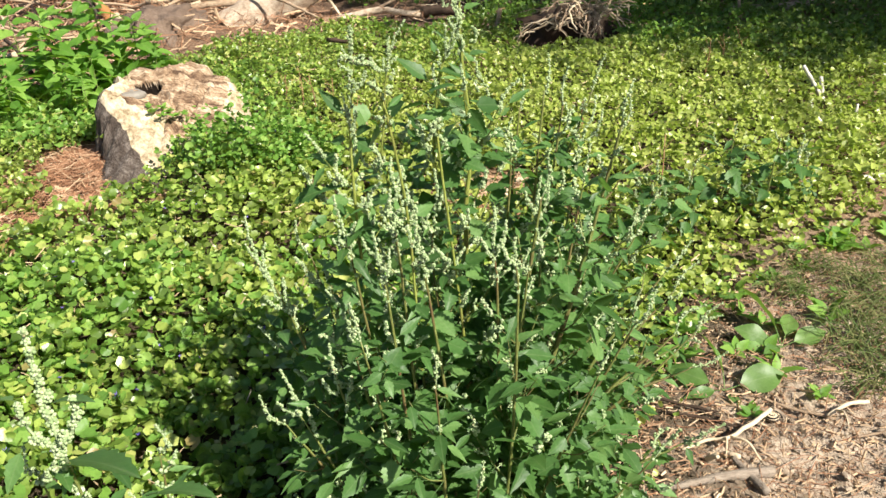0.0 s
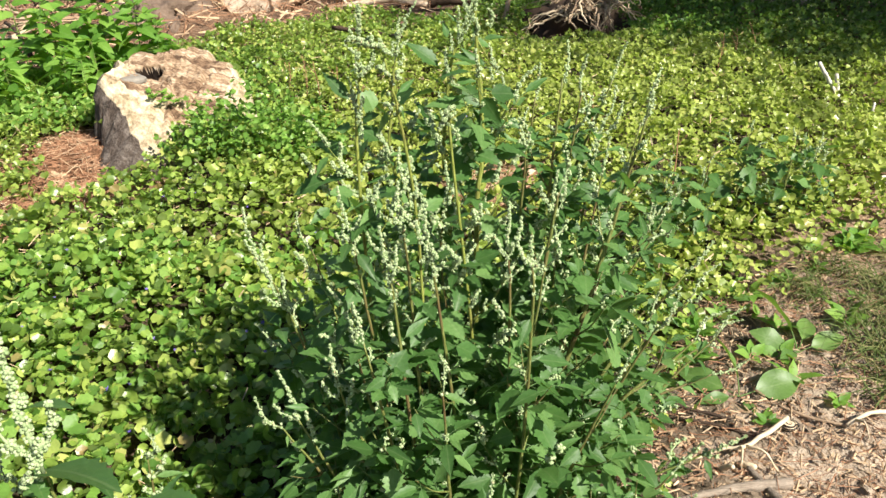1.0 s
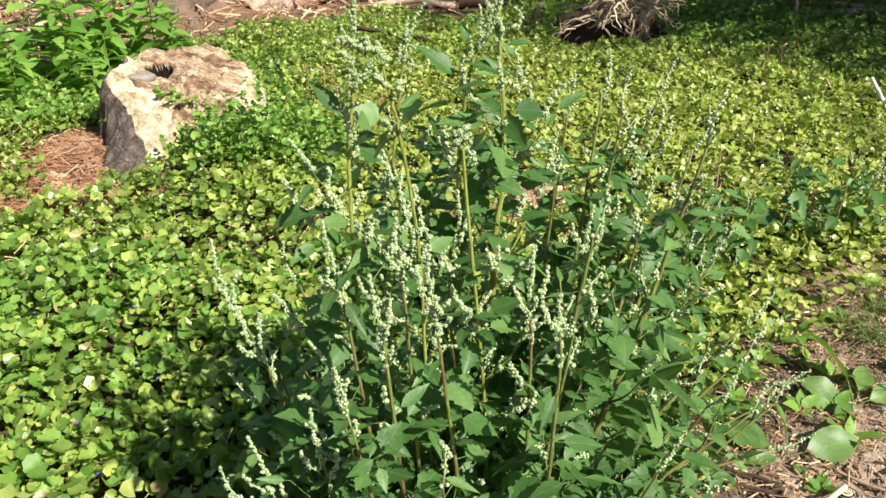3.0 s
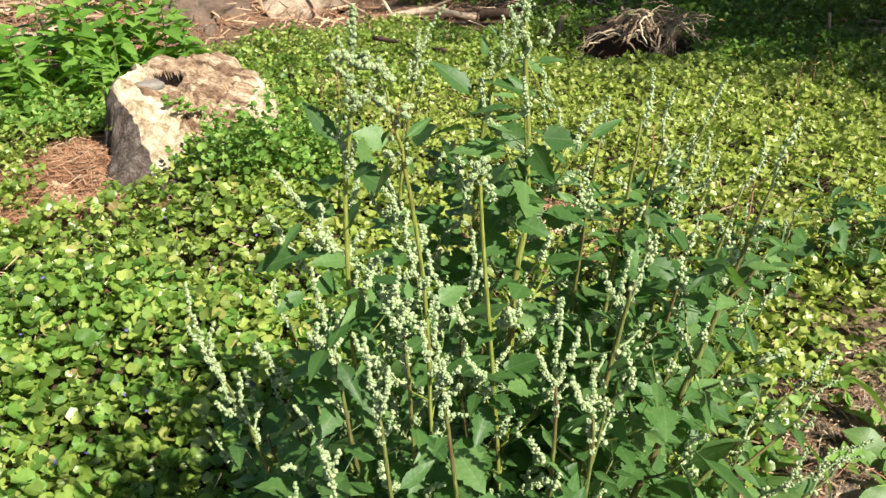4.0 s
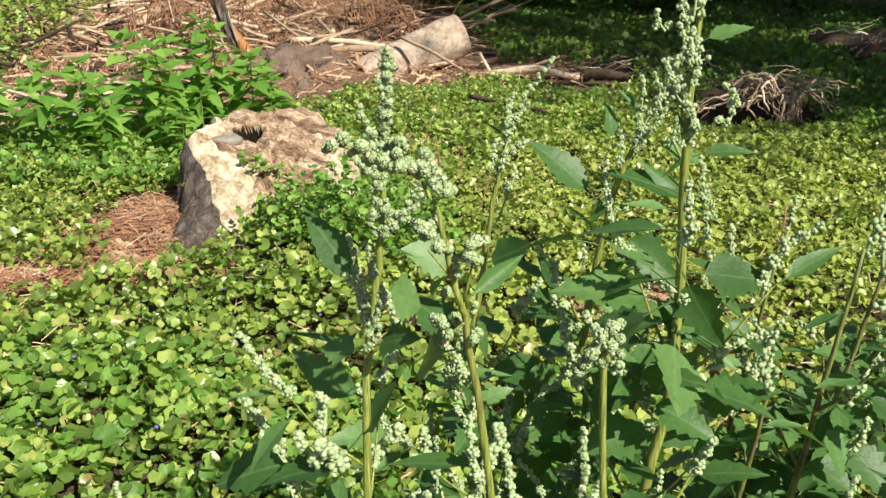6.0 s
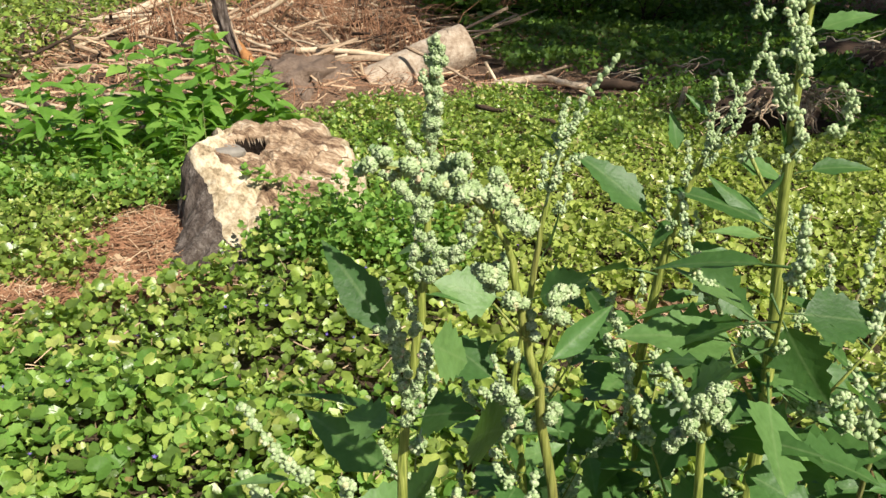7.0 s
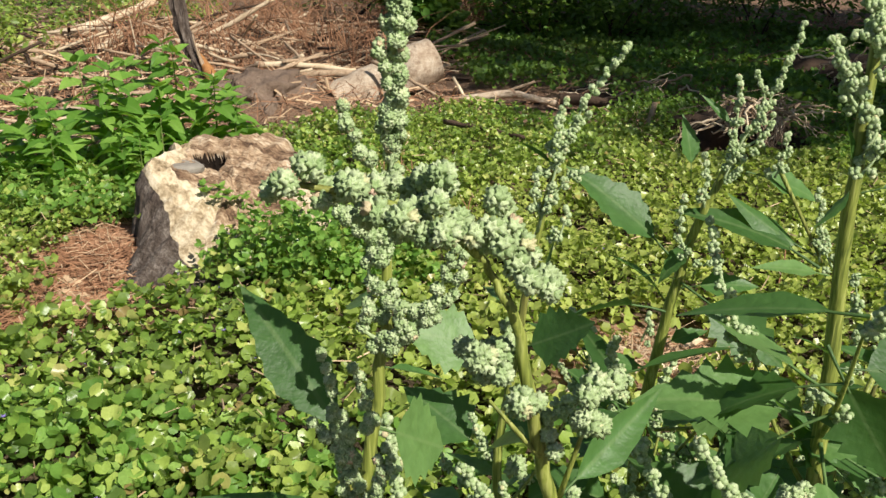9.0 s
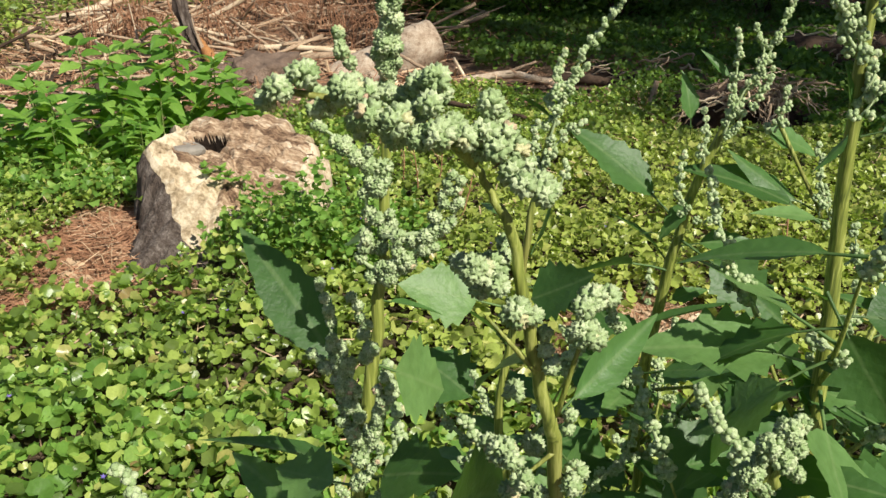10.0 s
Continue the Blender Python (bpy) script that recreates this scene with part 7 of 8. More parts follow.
fine_spikes(slender, [[(0.1243, 1.0600, 0.5690), (0.1212, 1.0600, 0.6279), (0.1221, 1.0600, 0.6633), (0.1229, 1.0600, 0.6969)], [(0.1207, 1.0560, 0.6310), (0.1332, 1.0560, 0.6475), (0.1381, 1.0560, 0.6774)], [(0.1212, 1.0560, 0.6259), (0.1098, 1.0560, 0.6401), (0.1047, 1.0560, 0.6546)]], 506, 0.0028, 0.0026, True, (1.0, 1.9))
slender = goosefoot([(0.1081, 1.0520, 0.0000), (0.1371, 1.0160, 0.3335), (0.1462, 0.9800, 0.6064), (0.1428, 0.9800, 0.6538)], 0.0030, 487, 0.062, 0.12, 0.3, 0.92, 0.0, 0.038, leafy=1.3, flowery=0.12)
fine_spikes(slender, [[(0.1462, 0.9800, 0.6064), (0.1428, 0.9800, 0.6538), (0.1425, 0.9800, 0.6719), (0.1439, 0.9800, 0.6896)], [(0.1420, 0.9760, 0.6573), (0.1320, 0.9760, 0.6696), (0.1271, 0.9760, 0.6845)]], 507, 0.0028, 0.0026, True, (1.0, 1.9))
slender = goosefoot([(0.1339, 1.1840, 0.0000), (0.1759, 1.1920, 0.2849), (0.1979, 1.2000, 0.5180), (0.1947, 1.2000, 0.6054)], 0.0030, 488, 0.062, 0.12, 0.3, 0.92, 0.0, 0.038, leafy=1.3, flowery=0.12)
fine_spikes(slender, [[(0.1979, 1.2000, 0.5180), (0.1947, 1.2000, 0.6054), (0.1944, 1.2000, 0.6462), (0.1995, 1.2000, 0.6799)], [(0.1939, 1.1960, 0.6080), (0.2068, 1.1960, 0.6382), (0.2100, 1.1960, 0.6665)], [(0.1948, 1.1960, 0.6199), (0.1802, 1.1960, 0.6417), (0.1758, 1.1960, 0.6583)]], 508, 0.0028, 0.0026, True, (1.0, 1.9))
slender = goosefoot([(0.1716, 1.3040, 0.0000), (0.2324, 1.3520, 0.3050), (0.2732, 1.4000, 0.5545), (0.2918, 1.4000, 0.6659)], 0.0030, 489, 0.062, 0.12, 0.3, 0.92, 0.0, 0.038, leafy=1.3, flowery=0.12)
fine_spikes(slender, [[(0.2732, 1.4000, 0.5545), (0.2918, 1.4000, 0.6659), (0.3063, 1.4000, 0.6987), (0.3110, 1.4000, 0.7361)], [(0.2917, 1.3960, 0.6611), (0.3122, 1.3960, 0.6752), (0.3224, 1.3960, 0.7136)], [(0.2899, 1.3960, 0.6544), (0.2707, 1.3960, 0.6857), (0.2622, 1.3960, 0.7229)]], 509, 0.0028, 0.0026, True, (1.0, 1.9))
# low flowering stems that spread from the clump over the creeper
for k, (stem, rows) in enumerate([
        ([(-0.02, 1.08, 0), (-0.120, 1.055, 0.26), (-0.168, 1.05, 0.385)], [[(-0.166, 1.05, 0.375), (-0.174, 1.05, 0.429), (-0.186, 1.05, 0.465)], [(-0.150, 1.05, 0.340), (-0.152, 1.048, 0.375), (-0.155, 1.046, 0.400)], [(-0.172, 1.05, 0.385), (-0.190, 1.052, 0.395), (-0.198, 1.052, 0.408)]]),
        ([(0.00, 1.05, 0), (-0.053, 1.045, 0.27), (-0.093, 1.05, 0.376), (-0.109, 1.05, 0.455)], [[(-0.107, 1.05, 0.420), (-0.110, 1.05, 0.464), (-0.112, 1.05, 0.505)], [(-0.100, 1.05, 0.400), (-0.090, 1.048, 0.430), (-0.086, 1.046, 0.452)], [(-0.108, 1.05, 0.415), (-0.122, 1.05, 0.428), (-0.128, 1.05, 0.446)]]),
        ([(0.00, 1.12, 0), (-0.060, 1.07, 0.35), (-0.084, 1.06, 0.510)], [[(-0.080, 1.06, 0.490), (-0.088, 1.06, 0.548), (-0.108, 1.06, 0.585)], [(-0.082, 1.06, 0.500), (-0.075, 1.058, 0.525), (-0.070, 1.056, 0.540)]]),
        ([(-0.03, 1.14, 0), (-0.150, 1.17, 0.34), (-0.185, 1.19, 0.475)], [[(-0.183, 1.19, 0.465), (-0.192, 1.19, 0.500), (-0.197, 1.19, 0.530)]]),
        ([(-0.05, 1.28, 0), (-0.150, 1.40, 0.25), (-0.190, 1.46, 0.360)], [[(-0.188, 1.46, 0.350), (-0.194, 1.46, 0.385), (-0.192, 1.46, 0.405)]]),
        ([(-0.02, 1.20, 0), (-0.120, 1.30, 0.30), (-0.150, 1.34, 0.440)], [[(-0.148, 1.34, 0.430), (-0.155, 1.34, 0.465), (-0.156, 1.34, 0.490)]])]):
    low_stem = goosefoot(stem, 0.0034, 520 + k, 0.062, 0.15, 0.2, 0.92, 0.0, 0.034, leafy=1.6, flowery=0.15)
    fine_spikes(low_stem, rows, 530 + k, 0.0030, 0.0027, True, (1.0, 1.9))
placed_leaf(tall, GOOSE_BROAD[1], (-0.0920, 1.1200, 0.7120), (-0.1440, 1.1000, 0.7090), (0.1, -0.55, 0.8))
# a separate plant near the west of the path
LONE = "pale-headed goosefoot weed standing apart in the creeper"
lone = goosefoot([(-0.33, 0.80, 0), (-0.325, 0.75, 0.35), (-0.326, 0.722, 0.60)], 0.0042, 450, 0.080, 0.13, 0.3, 0.98, 0.0, 0.030, LONE)
fine_spikes(lone, [[(-0.326, 0.722, 0.59), (-0.330, 0.722, 0.66), (-0.331, 0.722, 0.70), (-0.328, 0.722, 0.745)], [(-0.326, 0.722, 0.60), (-0.350, 0.72, 0.63), (-0.354, 0.718, 0.665)], [(-0.326, 0.722, 0.61), (-0.305, 0.72, 0.64), (-0.300, 0.718, 0.67)]], 455, 0.0070, 0.0038, True)
placed_leaf(lone, GOOSE_MID[1], (-0.366, 0.76, 0.557), (-0.246, 0.7, 0.634), (0.3, 0.15, 0.94))
placed_leaf(lone, GOOSE_MID[1], (-0.347, 0.74, 0.645), (-0.282, 0.72, 0.686), (0.3, 0.15, 0.94))
placed_leaf(lone, GOOSE_MID[1], (-0.373, 0.74, 0.604), (-0.386, 0.7, 0.573), (0.3, 0.15, 0.94))
placed_leaf(lone, GOOSE_MID[1], (-0.347, 0.9, 0.382), (-0.244, 0.86, 0.449), (0.3, 0.15, 0.94))
placed_leaf(lone, GOOSE_MID[0], (-0.327, 0.8, 0.521), (-0.288, 0.76, 0.525), (0.3, 0.15, 0.94))
placed_leaf(lone, GOOSE_MID[1], (-0.365, 0.74, 0.653), (-0.406, 0.76, 0.653), (0.3, 0.15, 0.94))
placed_leaf(lone, GOOSE_MID[1], (-0.351, 0.74, 0.573), (-0.314, 0.7, 0.589), (0.3, 0.15, 0.94))
placed_leaf(lone, GOOSE_MID[0], (-0.361, 0.9, 0.402), (-0.384, 0.86, 0.402), (0.3, 0.15, 0.94))
goosefoot([(-0.36, 0.98, 0), (-0.345, 0.95, 0.25), (-0.335, 0.94, 0.42)], 0.0034, 451, 0.075, 0.11, 0.45, 0.98, 0.05, 0.034, LONE)
goosefoot([(-0.42, 0.86, 0), (-0.42, 0.84, 0.30), (-0.425, 0.82, 0.50)], 0.0036, 452, 0.070, 0.11, 0.3, 0.98, 0.045, 0.034, LONE)
# low young plants at the edge of the sand
YOUNG = "young leafy goosefoot weed at the sand's edge"
for k, (x, y, h) in enumerate([(0.62, 2.22, 0.22), (0.74, 2.32, 0.26), (0.88, 2.42, 0.30), (1.00, 2.38, 0.30), (1.10, 2.46, 0.24), (0.52, 2.05, 0.22), (0.66, 2.42, 0.2)]):
    goosefoot([(x, y, 0.0), (x + 0.01, y - 0.01, h * 0.5), (x + 0.03, y, h)], 0.0036, 470 + k, 0.085, 0.13, 0.15, 1.0, 0.0 if k % 2 else 0.03, 0.03, YOUNG, "young weeds by the sand", 1.0, 0.35)


# ---- tall leafy weeds behind the stump ----
def leafy_weed(x, y, h, seed, lean):
    rng = np.random.default_rng(seed)
    base = on_ground(x, y, 0.0)
    root = thing("leafy_weed", base, "tall bright green weed with paired toothed leaves", "weed", "leafy weeds behind the stump")
    top = np.array(base) + np.array((lean[0], lean[1], h))
    pts = spline([base, 0.5 * (np.array(base) + top) + np.array((0.01, 0.0, 0.01)), top], 14)
    v, f = tube(pts, np.linspace(0.0045, 0.002, 14), 6)
    attach("stem", tri_mesh("weed_stem", v, f, M_WEEDSTEM), root)
    turn = rng.uniform(0, 3.1)
    n = int(h / 0.030)
    for k in range(2, n + 1):
        share = k / n
        p = np.array([np.interp(share * 13, range(14), pts[:, i]) for i in range(3)])
        turn += math.pi / 2 + rng.normal(0, 0.15)
        size = rng.uniform(0.095, 0.135) * (0.62 + 0.75 * math.sin(math.pi * min(1, share * 0.95)))
        for half in (0, math.pi):
            a = turn + half + rng.normal(0, 0.15)
            add_leaf(root, NETTLE_LEAVES, p, (math.cos(a), math.sin(a), rng.uniform(-0.35, 0.5)), size, rng)
    for k in range(4):
        a = turn + k * 1.57
        add_leaf(root, NETTLE_LEAVES, pts[-1], (math.cos(a), math.sin(a), 0.9), 0.08, rng)
    return root


KINDS = [leafy_weed(-1.62, 4.12, 0.50, 601, (0.02, 0.0)), leafy_weed(-1.78, 4.02, 0.44, 602, (-0.03, -0.02)), leafy_weed(-1.45, 4.08, 0.40, 603, (0.04, -0.02)), leafy_weed(-2.05, 3.86, 0.32, 604, (-0.02, -0.03))]
rng_w = np.random.default_rng(61)
for k, (x, y, s) in enumerate([(-1.70, 4.25, 1.05), (-1.86, 4.22, 0.98), (-1.38, 4.22, 0.85), (-1.58, 3.94, 0.85), (-1.74, 3.84, 0.8), (-1.92, 3.78, 0.75), (-2.18, 3.98, 0.95), (-2.42, 4.02, 0.85), (-2.14, 3.68, 0.8), (-1.64, 3.72, 0.6), (-1.82, 3.62, 0.62), (-2.36, 3.52, 0.75), (-1.52, 3.66, 0.5), (-1.32, 4.02, 0.72), (-1.66, 4.02, 0.95), (-1.60, 4.34, 1.05), (-2.40, 3.68, 0.9), (-1.98, 4.10, 1.05)]):
    kind = KINDS[k % 4]
    m = Matrix.Translation(on_ground(x, y, -0.005)) @ Matrix.Rotation(rng_w.uniform(0, 6.28), 4, "Z") @ Matrix.Scale(s, 4)
    copy_thing(kind, m)


def weed_cover(x, y):
    d = min(1.0, max(0.0, (1.0 - (((x + 2.0) / 1.0) ** 2 + ((y - 3.75) / 0.55) ** 2)) * 4))
    if math.hypot(x - STUMP.x, y - STUMP.y) < 0.3:
        d = 0.0
    return d * 0.8


creeper("weed_undergrowth", M_GREEN, [(-3.2, -1.0, 3.1, 4.4, 2400, 0.018, 0.042, weed_cover, lambda x, y: 0.10 + 0.05 * wave(x, y, 3.0))], 13, 0.8, KV3, KF3, "green low leaves under the tall weeds")


# ---- broad-leaved plants and seedlings on the sand ----
def rosette(x, y, seed, count, size, label, meshes=DOCK_LEAVES, name="dock_plant", rise=0.45, group="", z=None):
    rng = np.random.default_rng(seed)
    base = on_ground(x, y, 0.004) if z is None else (x, y, z)
    root = thing(name, base, label, "plant", group)
    a = rng.uniform(0, 6.28)
    for k in range(count):
        a += 2.4 + rng.normal(0, 0.2)
        add_leaf(root, meshes, base, (math.cos(a), math.sin(a), rise * rng.uniform(0.5, 1.5)), size * rng.uniform(0.7, 1.15), rng)
    return root


dock = thing("dock_plant", on_ground(0.650, 1.580, 0.004), "broad-leaved green dock growing in sandy soil", "plant", "docks on the sand")
for mesh, tip_at, nrm in ((DOCK_LEAVES[1], (0.788, 1.600, 0.035), (0.1, -0.5, 0.85)), (DOCK_LEAVES[0], (0.542, 1.625, 0.05), (-0.1, -0.5, 0.85)), (DOCK_LEAVES[2], (0.675, 1.665, 0.09), (0.9, -0.3, 0.3)), (DOCK_LEAVES[0], (0.668, 1.52, 0.015), (0.2, -0.2, 0.95)), (DOCK_LEAVES[2], (0.575, 1.55, 0.03), (-0.1, -0.4, 0.9))):
    placed_leaf(dock, mesh, dock.location, tip_at, nrm)
second_dock = thing("dock_plant", on_ground(0.833, 1.738, 0.004), "broad-leaved green dock growing in sandy soil", "plant", "docks on the sand")
for mesh, tip_at, nrm in ((DOCK_LEAVES[0], (0.943, 1.752, 0.045), (0.1, -0.5, 0.85)), (DOCK_LEAVES[1], (0.736, 1.762, 0.05), (-0.1, -0.5, 0.85)), (DOCK_LEAVES[2], (0.850, 1.87, 0.10), (0.9, -0.3, 0.3)), (DOCK_LEAVES[0], (0.79, 1.69, 0.04), (0.2, -0.2, 0.95)), (DOCK_LEAVES[2], (0.90, 1.83, 0.06), (0.1, -0.4, 0.9))):
    placed_leaf(second_dock, mesh, second_dock.location, tip_at, nrm)
for k, (x, y, n, size) in enumerate([(0.74, 1.98, 5, 0.075), (0.70, 2.14, 6, 0.085), (0.56, 1.88, 5, 0.075), (0.62, 2.02, 5, 0.07), (0.93, 2.06, 5, 0.07), (0.80, 2.20, 6, 0.08), (1.18, 2.30, 5, 0.07)]):
    rosette(x, y, 702 + k, n, size, "small broad-leaved dock among litter on the sand", group="docks on the sand")
rng_p = np.random.default_rng(71)
for k in range(190):
    x, y = rng_p.uniform(0.42, 1.5), rng_p.uniform(1.5, 2.6)
    if not -0.15 < sandy(x, y) < 0.10 + 0.35 * rng_p.random() ** 2 or math.hypot(x - 0.65, y - 1.6) < 0.12:
        continue
    rosette(x, y, 720 + k, int(rng_p.integers(5, 9)), rng_p.uniform(0.03, 0.065), "small green seedling on needle-strewn sand", NETTLE_LEAVES, "seedling", 0.7, "seedlings on the sand")
rosette(0.685, 1.50, 790, 6, 0.034, "small yellow-green seedling on the sand", NETTLE_LEAVES, "seedling", 0.7, "seedlings on the sand")


def grass_tuft(x, y, seed, blades, reach, label):
    rng = np.random.default_rng(seed)
    chunks = []
    for k in range(blades):
        a, r = rng.uniform(0, 6.28), reach * rng.uniform(0.5, 1.2)
        p = np.array((rng.normal(0, 0.035), rng.normal(0, 0.035), 0.0))
        way = np.array((math.cos(a), math.sin(a), 0.0))
        rise = rng.uniform(0.25, 0.8)
        pts = spline([p, p + way * r * 0.45 + (0, 0, r * rise * 0.7), p + way * r + (0, 0, r * rise * 0.55)], 6)
        chunks.append(tube(pts, np.linspace(0.0016, 0.0005, 6), 3, caps=False))
    v, f = joined(chunks)
    single("grass_tuft", tri_mesh("grass_tuft", v, f, M_GRASS), label, "grass", "grass tufts on the sand", at=on_ground(x, y, 0.0))


for k, (x, y, r) in enumerate([(1.14, 2.02, 0.10), (1.22, 1.92, 0.12), (1.08, 1.86, 0.12), (1.02, 1.72, 0.13), (1.10, 1.62, 0.12), (0.98, 1.60, 0.10), (1.28, 2.12, 0.10), (1.20, 1.76, 0.13), (0.94, 1.98, 0.08), (1.05, 2.12, 0.08)]):
    grass_tuft(x, y, 800 + k, 95, r, "tuft of thin grey-green grass on sandy soil")


def dry_stalks():
    """Thin reddish dead weed stalks standing in the creeper."""
    rng = np.random.default_rng(91)
    for k, (x, y, h) in enumerate([(-0.60, 3.72, 0.22), (-0.52, 3.60, 0.25), (-0.47, 3.66, 0.2), (-0.70, 3.80, 0.18), (1.25, 3.9, 0.22), (1.42, 4.15, 0.2), (-0.36, 3.4, 0.18), (0.55, 3.1, 0.18), (0.72, 2.55, 0.24), (1.62, 4.4, 0.18)]):
        base = on_ground(x, y, 0.0)
        root = thing("dry_stalk", base, "thin reddish dead weed stalk in the creeper", "weed", "dry stalks in the creeper")
        tip_at = np.array(base) + (rng.normal(0, 0.04), rng.normal(0, 0.03), h)
        attach("stem", stick_mesh("dry_stem", [base, 0.5 * (np.array(base) + tip_at) + (0.008, 0, 0), tip_at], 0.003, 0.0015, M_STRAW, 900 + k, 5, 0.02, 8), root)
        for q in range(3):
            p = np.array(base) + (tip_at - np.array(base)) * (0.5 + 0.15 * q)
            a = rng.uniform(0, 6.28)
            attach("twig", stick_mesh("dry_twig", [p, p + np.array((math.cos(a) * 0.03, math.sin(a) * 0.03, 0.04))], 0.0016, 0.0009, M_STRAW, 930 + 5 * k + q, 4, 0.02, 5), root)


dry_stalks()


def striped_shell():
    """A small black and white banded snail shell."""
    base = on_ground(0.722, 1.484, 0.0)
    root = thing("snail_shell", base, "small black and white banded snail shell on sand", "shell")
    turns_n, n = 2.2, 40
    pts, rad = [], []
    for i in range(n):
        t = i / (n - 1)
        a = t * turns_n * 2 * math.pi
        r = 0.0095 * (1 - t) ** 0.9 + 0.0005
        pts.append((r * math.cos(a), r * math.sin(a), 0.007 + 0.009 * t))
        rad.append(0.0072 * (1 - t) ** 0.8 + 0.0006)
    v, f = tube(np.array(pts) * 1.15, np.array(rad) * 1.15, 14)
    attach("whorl", tri_mesh("shell_whorl", v, f, M_PALE), root, Matrix.Translation(base))
    for shift in (-0.8, 0.1, 0.9):
        band = []
        for i in range(n):
            p, q = np.array(pts[i]), rad[i]
            o = np.array((p[0], p[1], 0)) / (math.hypot(p[0], p[1]) + 1e-9)
            band.append(p + (o * math.cos(shift) + np.array((0, 0, 1)) * math.sin(shift)) * q * 0.92)
        v, f = tube(np.array(band) * 1.15, np.array(rad) * 0.36, 5)
        attach("band", tri_mesh("shell_band", v, f, M_SHELLDARK), root, Matrix.Translation(base), "black band")


striped_shell()


# ---- shrubs and trees ----
def crown_leaves(rng, centres, per, spreadness, low, high):
    """Small folded leaves round clump centres."""
    tv = np.array([(0, 0, 0), (-0.28, 0.4, 0.06), (0.28, 0.4, 0.06), (0, 1.0, -0.08), (0, 0.45, -0.03)])
    tf = np.array([(0, 4, 1), (0, 2, 4), (1, 4, 3), (4, 2, 3)])
    n = len(centres) * per
    locs = np.repeat(np.array(centres), per, 0) + rng.normal(0, 1, (n, 3)) * spreadness
    locs[:, 2] = np.maximum(locs[:, 2], 0.05)
    return scatter(tv, tf, turns(rng, n, 0.7, rng.uniform(low, high, n)), locs)


def shrub(x, y, h, wide, seed, label, mat=M_IVY_DEEP, per=60, clumps=26, leaf=(0.05, 0.10)):
    rng = np.random.default_rng(seed)
    base = np.array(on_ground(x, y, 0.0))
    root = thing("shrub", tuple(base), label, "shrub", "shrubs at the clearing edge")
    centres = []
    for k in range(clumps):
        a, r, q = rng.uniform(0, 6.28), wide * math.sqrt(rng.random()) * 0.5, rng.uniform(0.18, 1.0)
        centres.append(base + (r * math.cos(a), r * math.sin(a), h * q * (1 - 0.35 * (r / wide) ** 2)))
    for k in range(4):
        c = centres[k]
        attach("stem", stick_mesh("shrub_stem", [base + rng.normal(0, 0.03, 3) * (1, 1, 0), 0.5 * (base + c) + (0, 0, 0.05), c], 0.012, 0.004, M_DARKSTICK, seed + k, 5, 0.02, 8), root)
    v, f = crown_leaves(rng, centres, per, wide * 0.10, *leaf)
    attach("foliage", tri_mesh("shrub_foliage", v, f, mat), root)


for k, (x, y, z) in enumerate([(-1.09, 3.22, 0.215), (-1.05, 3.20, 0.205), (-1.11, 3.25, 0.225), (-1.00, 3.20, 0.20), (-1.06, 3.25, 0.22), (-1.03, 3.23, 0.21), (-0.97, 3.22, 0.20)]):
    rosette(x, y, 1795 + k, 8, 0.028, "small green seedling rooted on the stump rim", NETTLE_LEAVES, "seedling", 0.8, "seedlings on the stump", z)
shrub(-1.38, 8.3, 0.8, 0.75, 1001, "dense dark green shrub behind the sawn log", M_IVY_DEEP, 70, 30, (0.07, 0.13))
# background shrubs fill the dark back; their leaf colour carries some of the shade
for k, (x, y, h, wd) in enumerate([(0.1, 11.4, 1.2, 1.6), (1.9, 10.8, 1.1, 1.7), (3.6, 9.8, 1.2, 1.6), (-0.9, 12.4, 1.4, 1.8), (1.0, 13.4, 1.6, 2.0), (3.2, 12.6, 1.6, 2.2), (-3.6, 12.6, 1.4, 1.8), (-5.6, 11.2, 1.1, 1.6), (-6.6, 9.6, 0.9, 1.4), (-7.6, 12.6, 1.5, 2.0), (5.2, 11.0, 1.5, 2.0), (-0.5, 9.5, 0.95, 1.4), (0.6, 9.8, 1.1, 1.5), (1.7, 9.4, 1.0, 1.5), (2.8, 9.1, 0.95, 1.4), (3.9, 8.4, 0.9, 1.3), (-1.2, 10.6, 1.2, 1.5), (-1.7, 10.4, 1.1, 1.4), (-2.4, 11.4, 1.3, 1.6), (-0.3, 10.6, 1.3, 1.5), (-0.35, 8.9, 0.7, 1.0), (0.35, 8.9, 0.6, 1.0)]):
    shrub(x, y, h, wd, 1010 + k, "leafy shrub at the clearing edge, darkened for the shade", per=58)
for k, (x, y) in enumerate([(-4.7, 6.2), (-5.4, 7.4), (-3.9, 5.4), (-4.2, 9.6), (-5.0, 10.2), (-5.2, 8.4), (-5.0, 9.1), (-5.8, 9.0), (-4.15, 6.5)]):
    shrub(x, y, 0.35, 0.8, 1040 + k, "low green plants growing through dry brush", M_IVY, 40, 16, (0.04, 0.08))


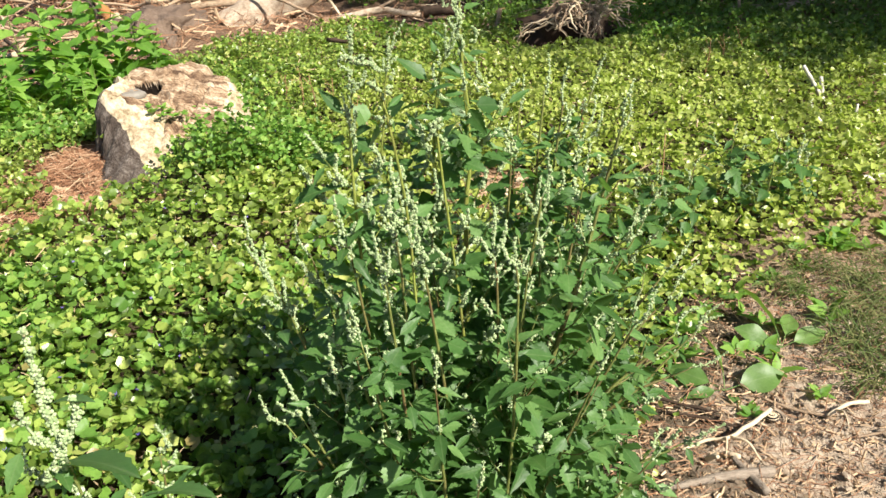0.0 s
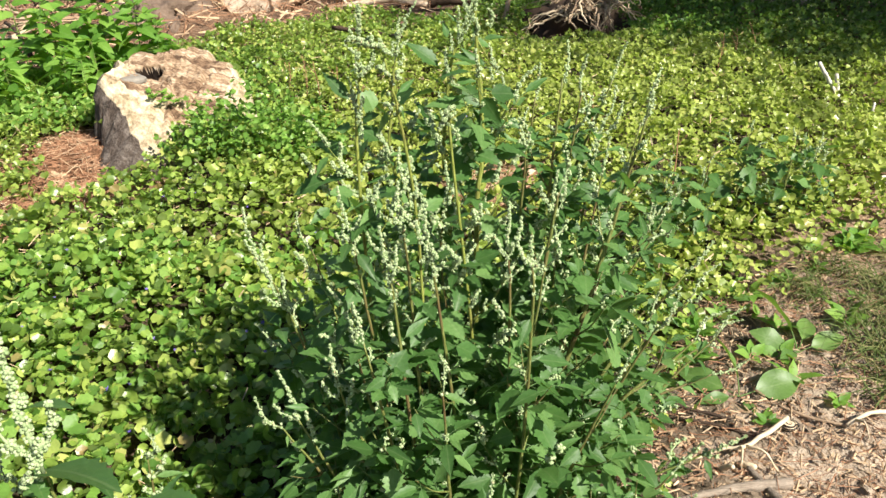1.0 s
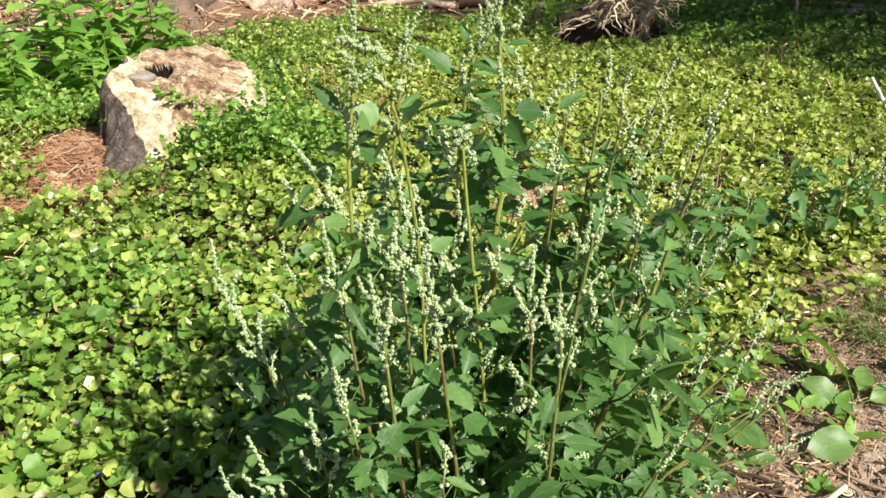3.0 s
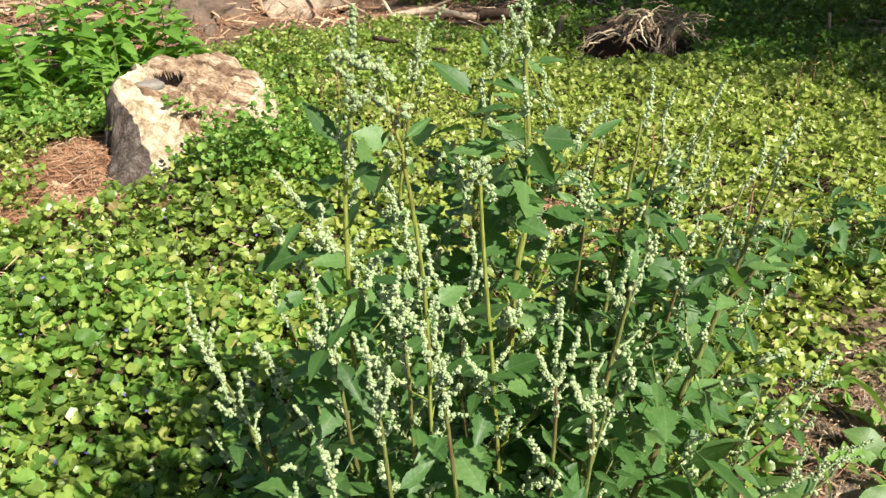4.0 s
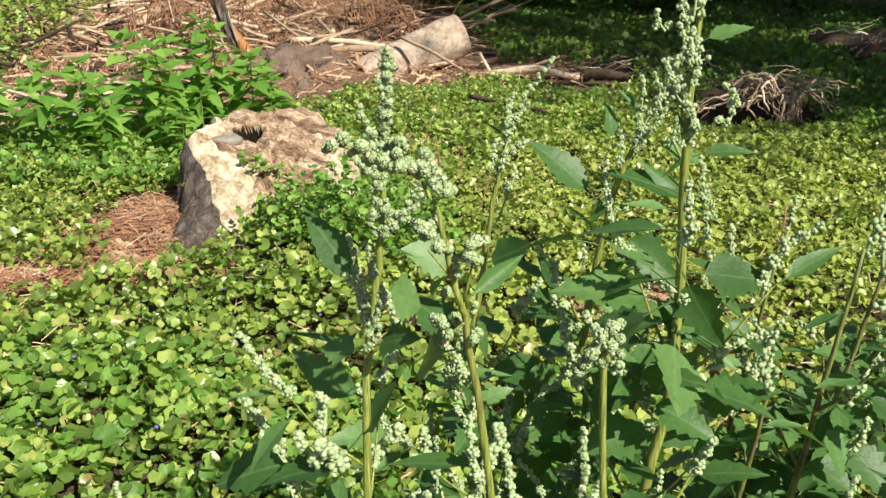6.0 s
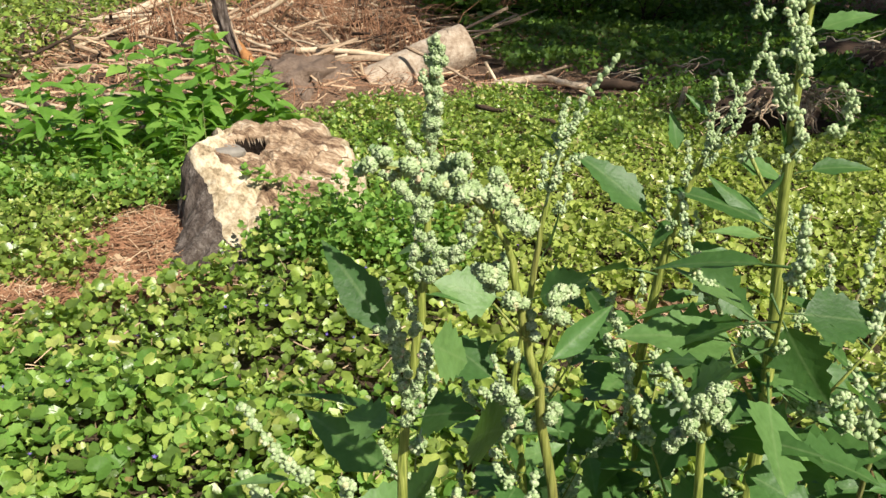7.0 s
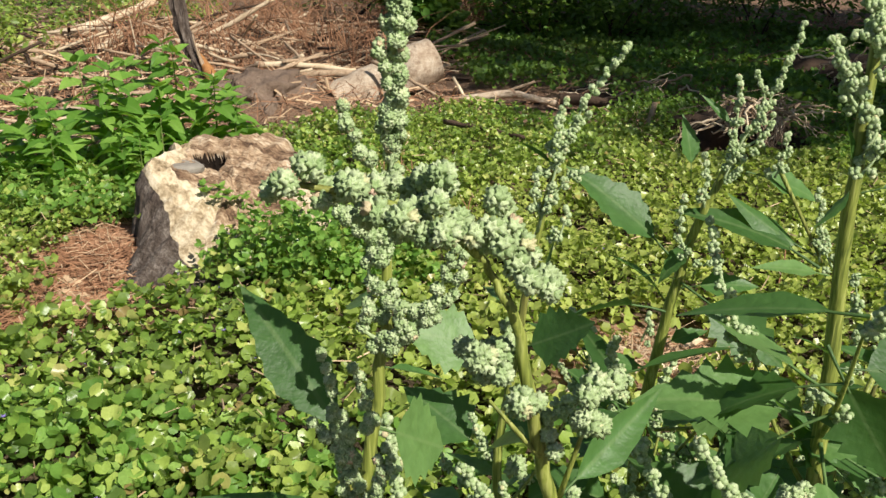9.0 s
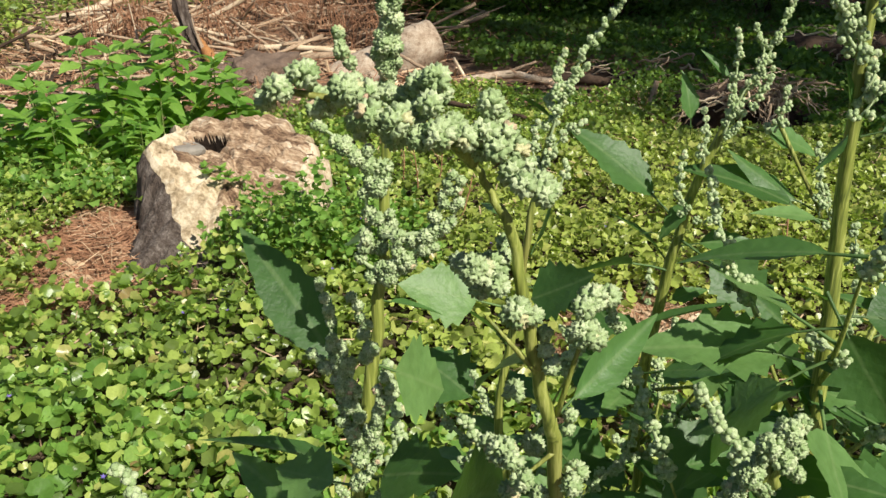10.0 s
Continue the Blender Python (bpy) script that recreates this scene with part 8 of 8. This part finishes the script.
def brown_thicket():
    """Dry standing grass and bracken behind the bank."""
    rng = np.random.default_rng(55)
    chunks = []
    for k in range(2600):
        x, y = rng.uniform(-3.6, -1.0), rng.uniform(6.5, 10.5)
        if math.hypot(x + 1.38, y - 8.0) < 0.6:
            continue
        if wave(x, y, 1.6, 2.0) < -0.1 + 0.25 * rng.random():
            continue
        h, a = rng.uniform(0.12, 0.6), rng.uniform(0, 6.28)
        p = np.array(on_ground(x, y, 0.0))
        b = np.array((math.cos(a), math.sin(a), 0)) * h * rng.uniform(0.3, 1.6)
        pts = spline([p, p + b * 0.4 + (0, 0, h * 0.7), p + b + (0, 0, h * rng.uniform(0.5, 1.0))], 5)
        chunks.append(tube(pts, np.linspace(0.005, 0.0015, 5) * rng.uniform(0.5, 1.4), 3, caps=False))
    v, f = joined(chunks)
    single("dry_bracken", tri_mesh("dry_bracken", v, f, M_STRAW), "brown dead bracken and grass stalks behind the bank", "dead plants", kind="stuff")


brown_thicket()


def tree(x, y, h, crown, seed, per=70):
    """A broad-leaved tree: bent trunk, limbs and an open crown."""
    rng = np.random.default_rng(seed)
    base = np.array((x, y, ground_height(x, y) - 0.05))
    root = thing("tree", tuple(base), "broad-leaved tree out of view, added to shade the clearing edge", "tree", "trees round the clearing")
    top = base + (rng.normal(0, 0.3), rng.normal(0, 0.3), h * 0.85)
    trunk = spline([base, base + (0.1, 0.05, h * 0.4), top], 16)
    v, f = tube(trunk, np.linspace(0.20, 0.05, 16) * h / 9, 12, rough=0.06, rng=rng)
    attach("trunk", tri_mesh("tree_trunk", v, f, M_BARK), root)
    centres = []
    for k in range(11):
        p = trunk[int(rng.integers(9 if h > 11.2 else 6, 16))]
        a = rng.uniform(0, 6.28)
        reach = crown * rng.uniform(0.55, 1.0)
        q = p + np.array((math.cos(a) * reach, math.sin(a) * reach, rng.uniform(0.1, 0.5) * reach))
        attach("limb", stick_mesh("tree_limb", [p, 0.5 * (p + q) + (0, 0, 0.15), q], 0.06, 0.015, M_BARK, seed * 20 + k, 6, 0.03, 10), root)
        for share in (0.35, 0.55, 0.75, 0.95):
            centres.append(p + (q - p) * share)
    v, f = crown_leaves(rng, centres, per, 0.42, 0.13, 0.25)
    attach("crown", tri_mesh("tree_crown", v, f, M_TREE), root)


# trees out of view, added to throw shade; places and leaf counts set by it
for k, (x, y, h, c) in enumerate([(6.17, 2.31, 6.8, 1.9), (7.4, 5.09, 9.5, 2.6), (5.63, 6.55, 9.0, 2.6), (8.1, 7.12, 11.0, 2.8), (6.16, 9.24, 10.0, 2.8), (4.83, 11.95, 9.0, 2.8), (9.9, 4.32, 11.0, 2.8), (1.5, 17.0, 9.0, 2.8), (-4.5, 17.5, 9.0, 2.8), (4.09, 9.27, 8.0, 2.4), (5.37, 6.26, 11.5, 2.0), (4.5, 6.49, 9.5, 2.3), (5.37, 2.41, 11.5, 1.0), (8.1, -0.7, 11.3, 1.1)]):
    tree(x, y, h, c, 1100 + k, {0: 30, 10: 30, 12: 30, 13: 8}.get(k, 55))
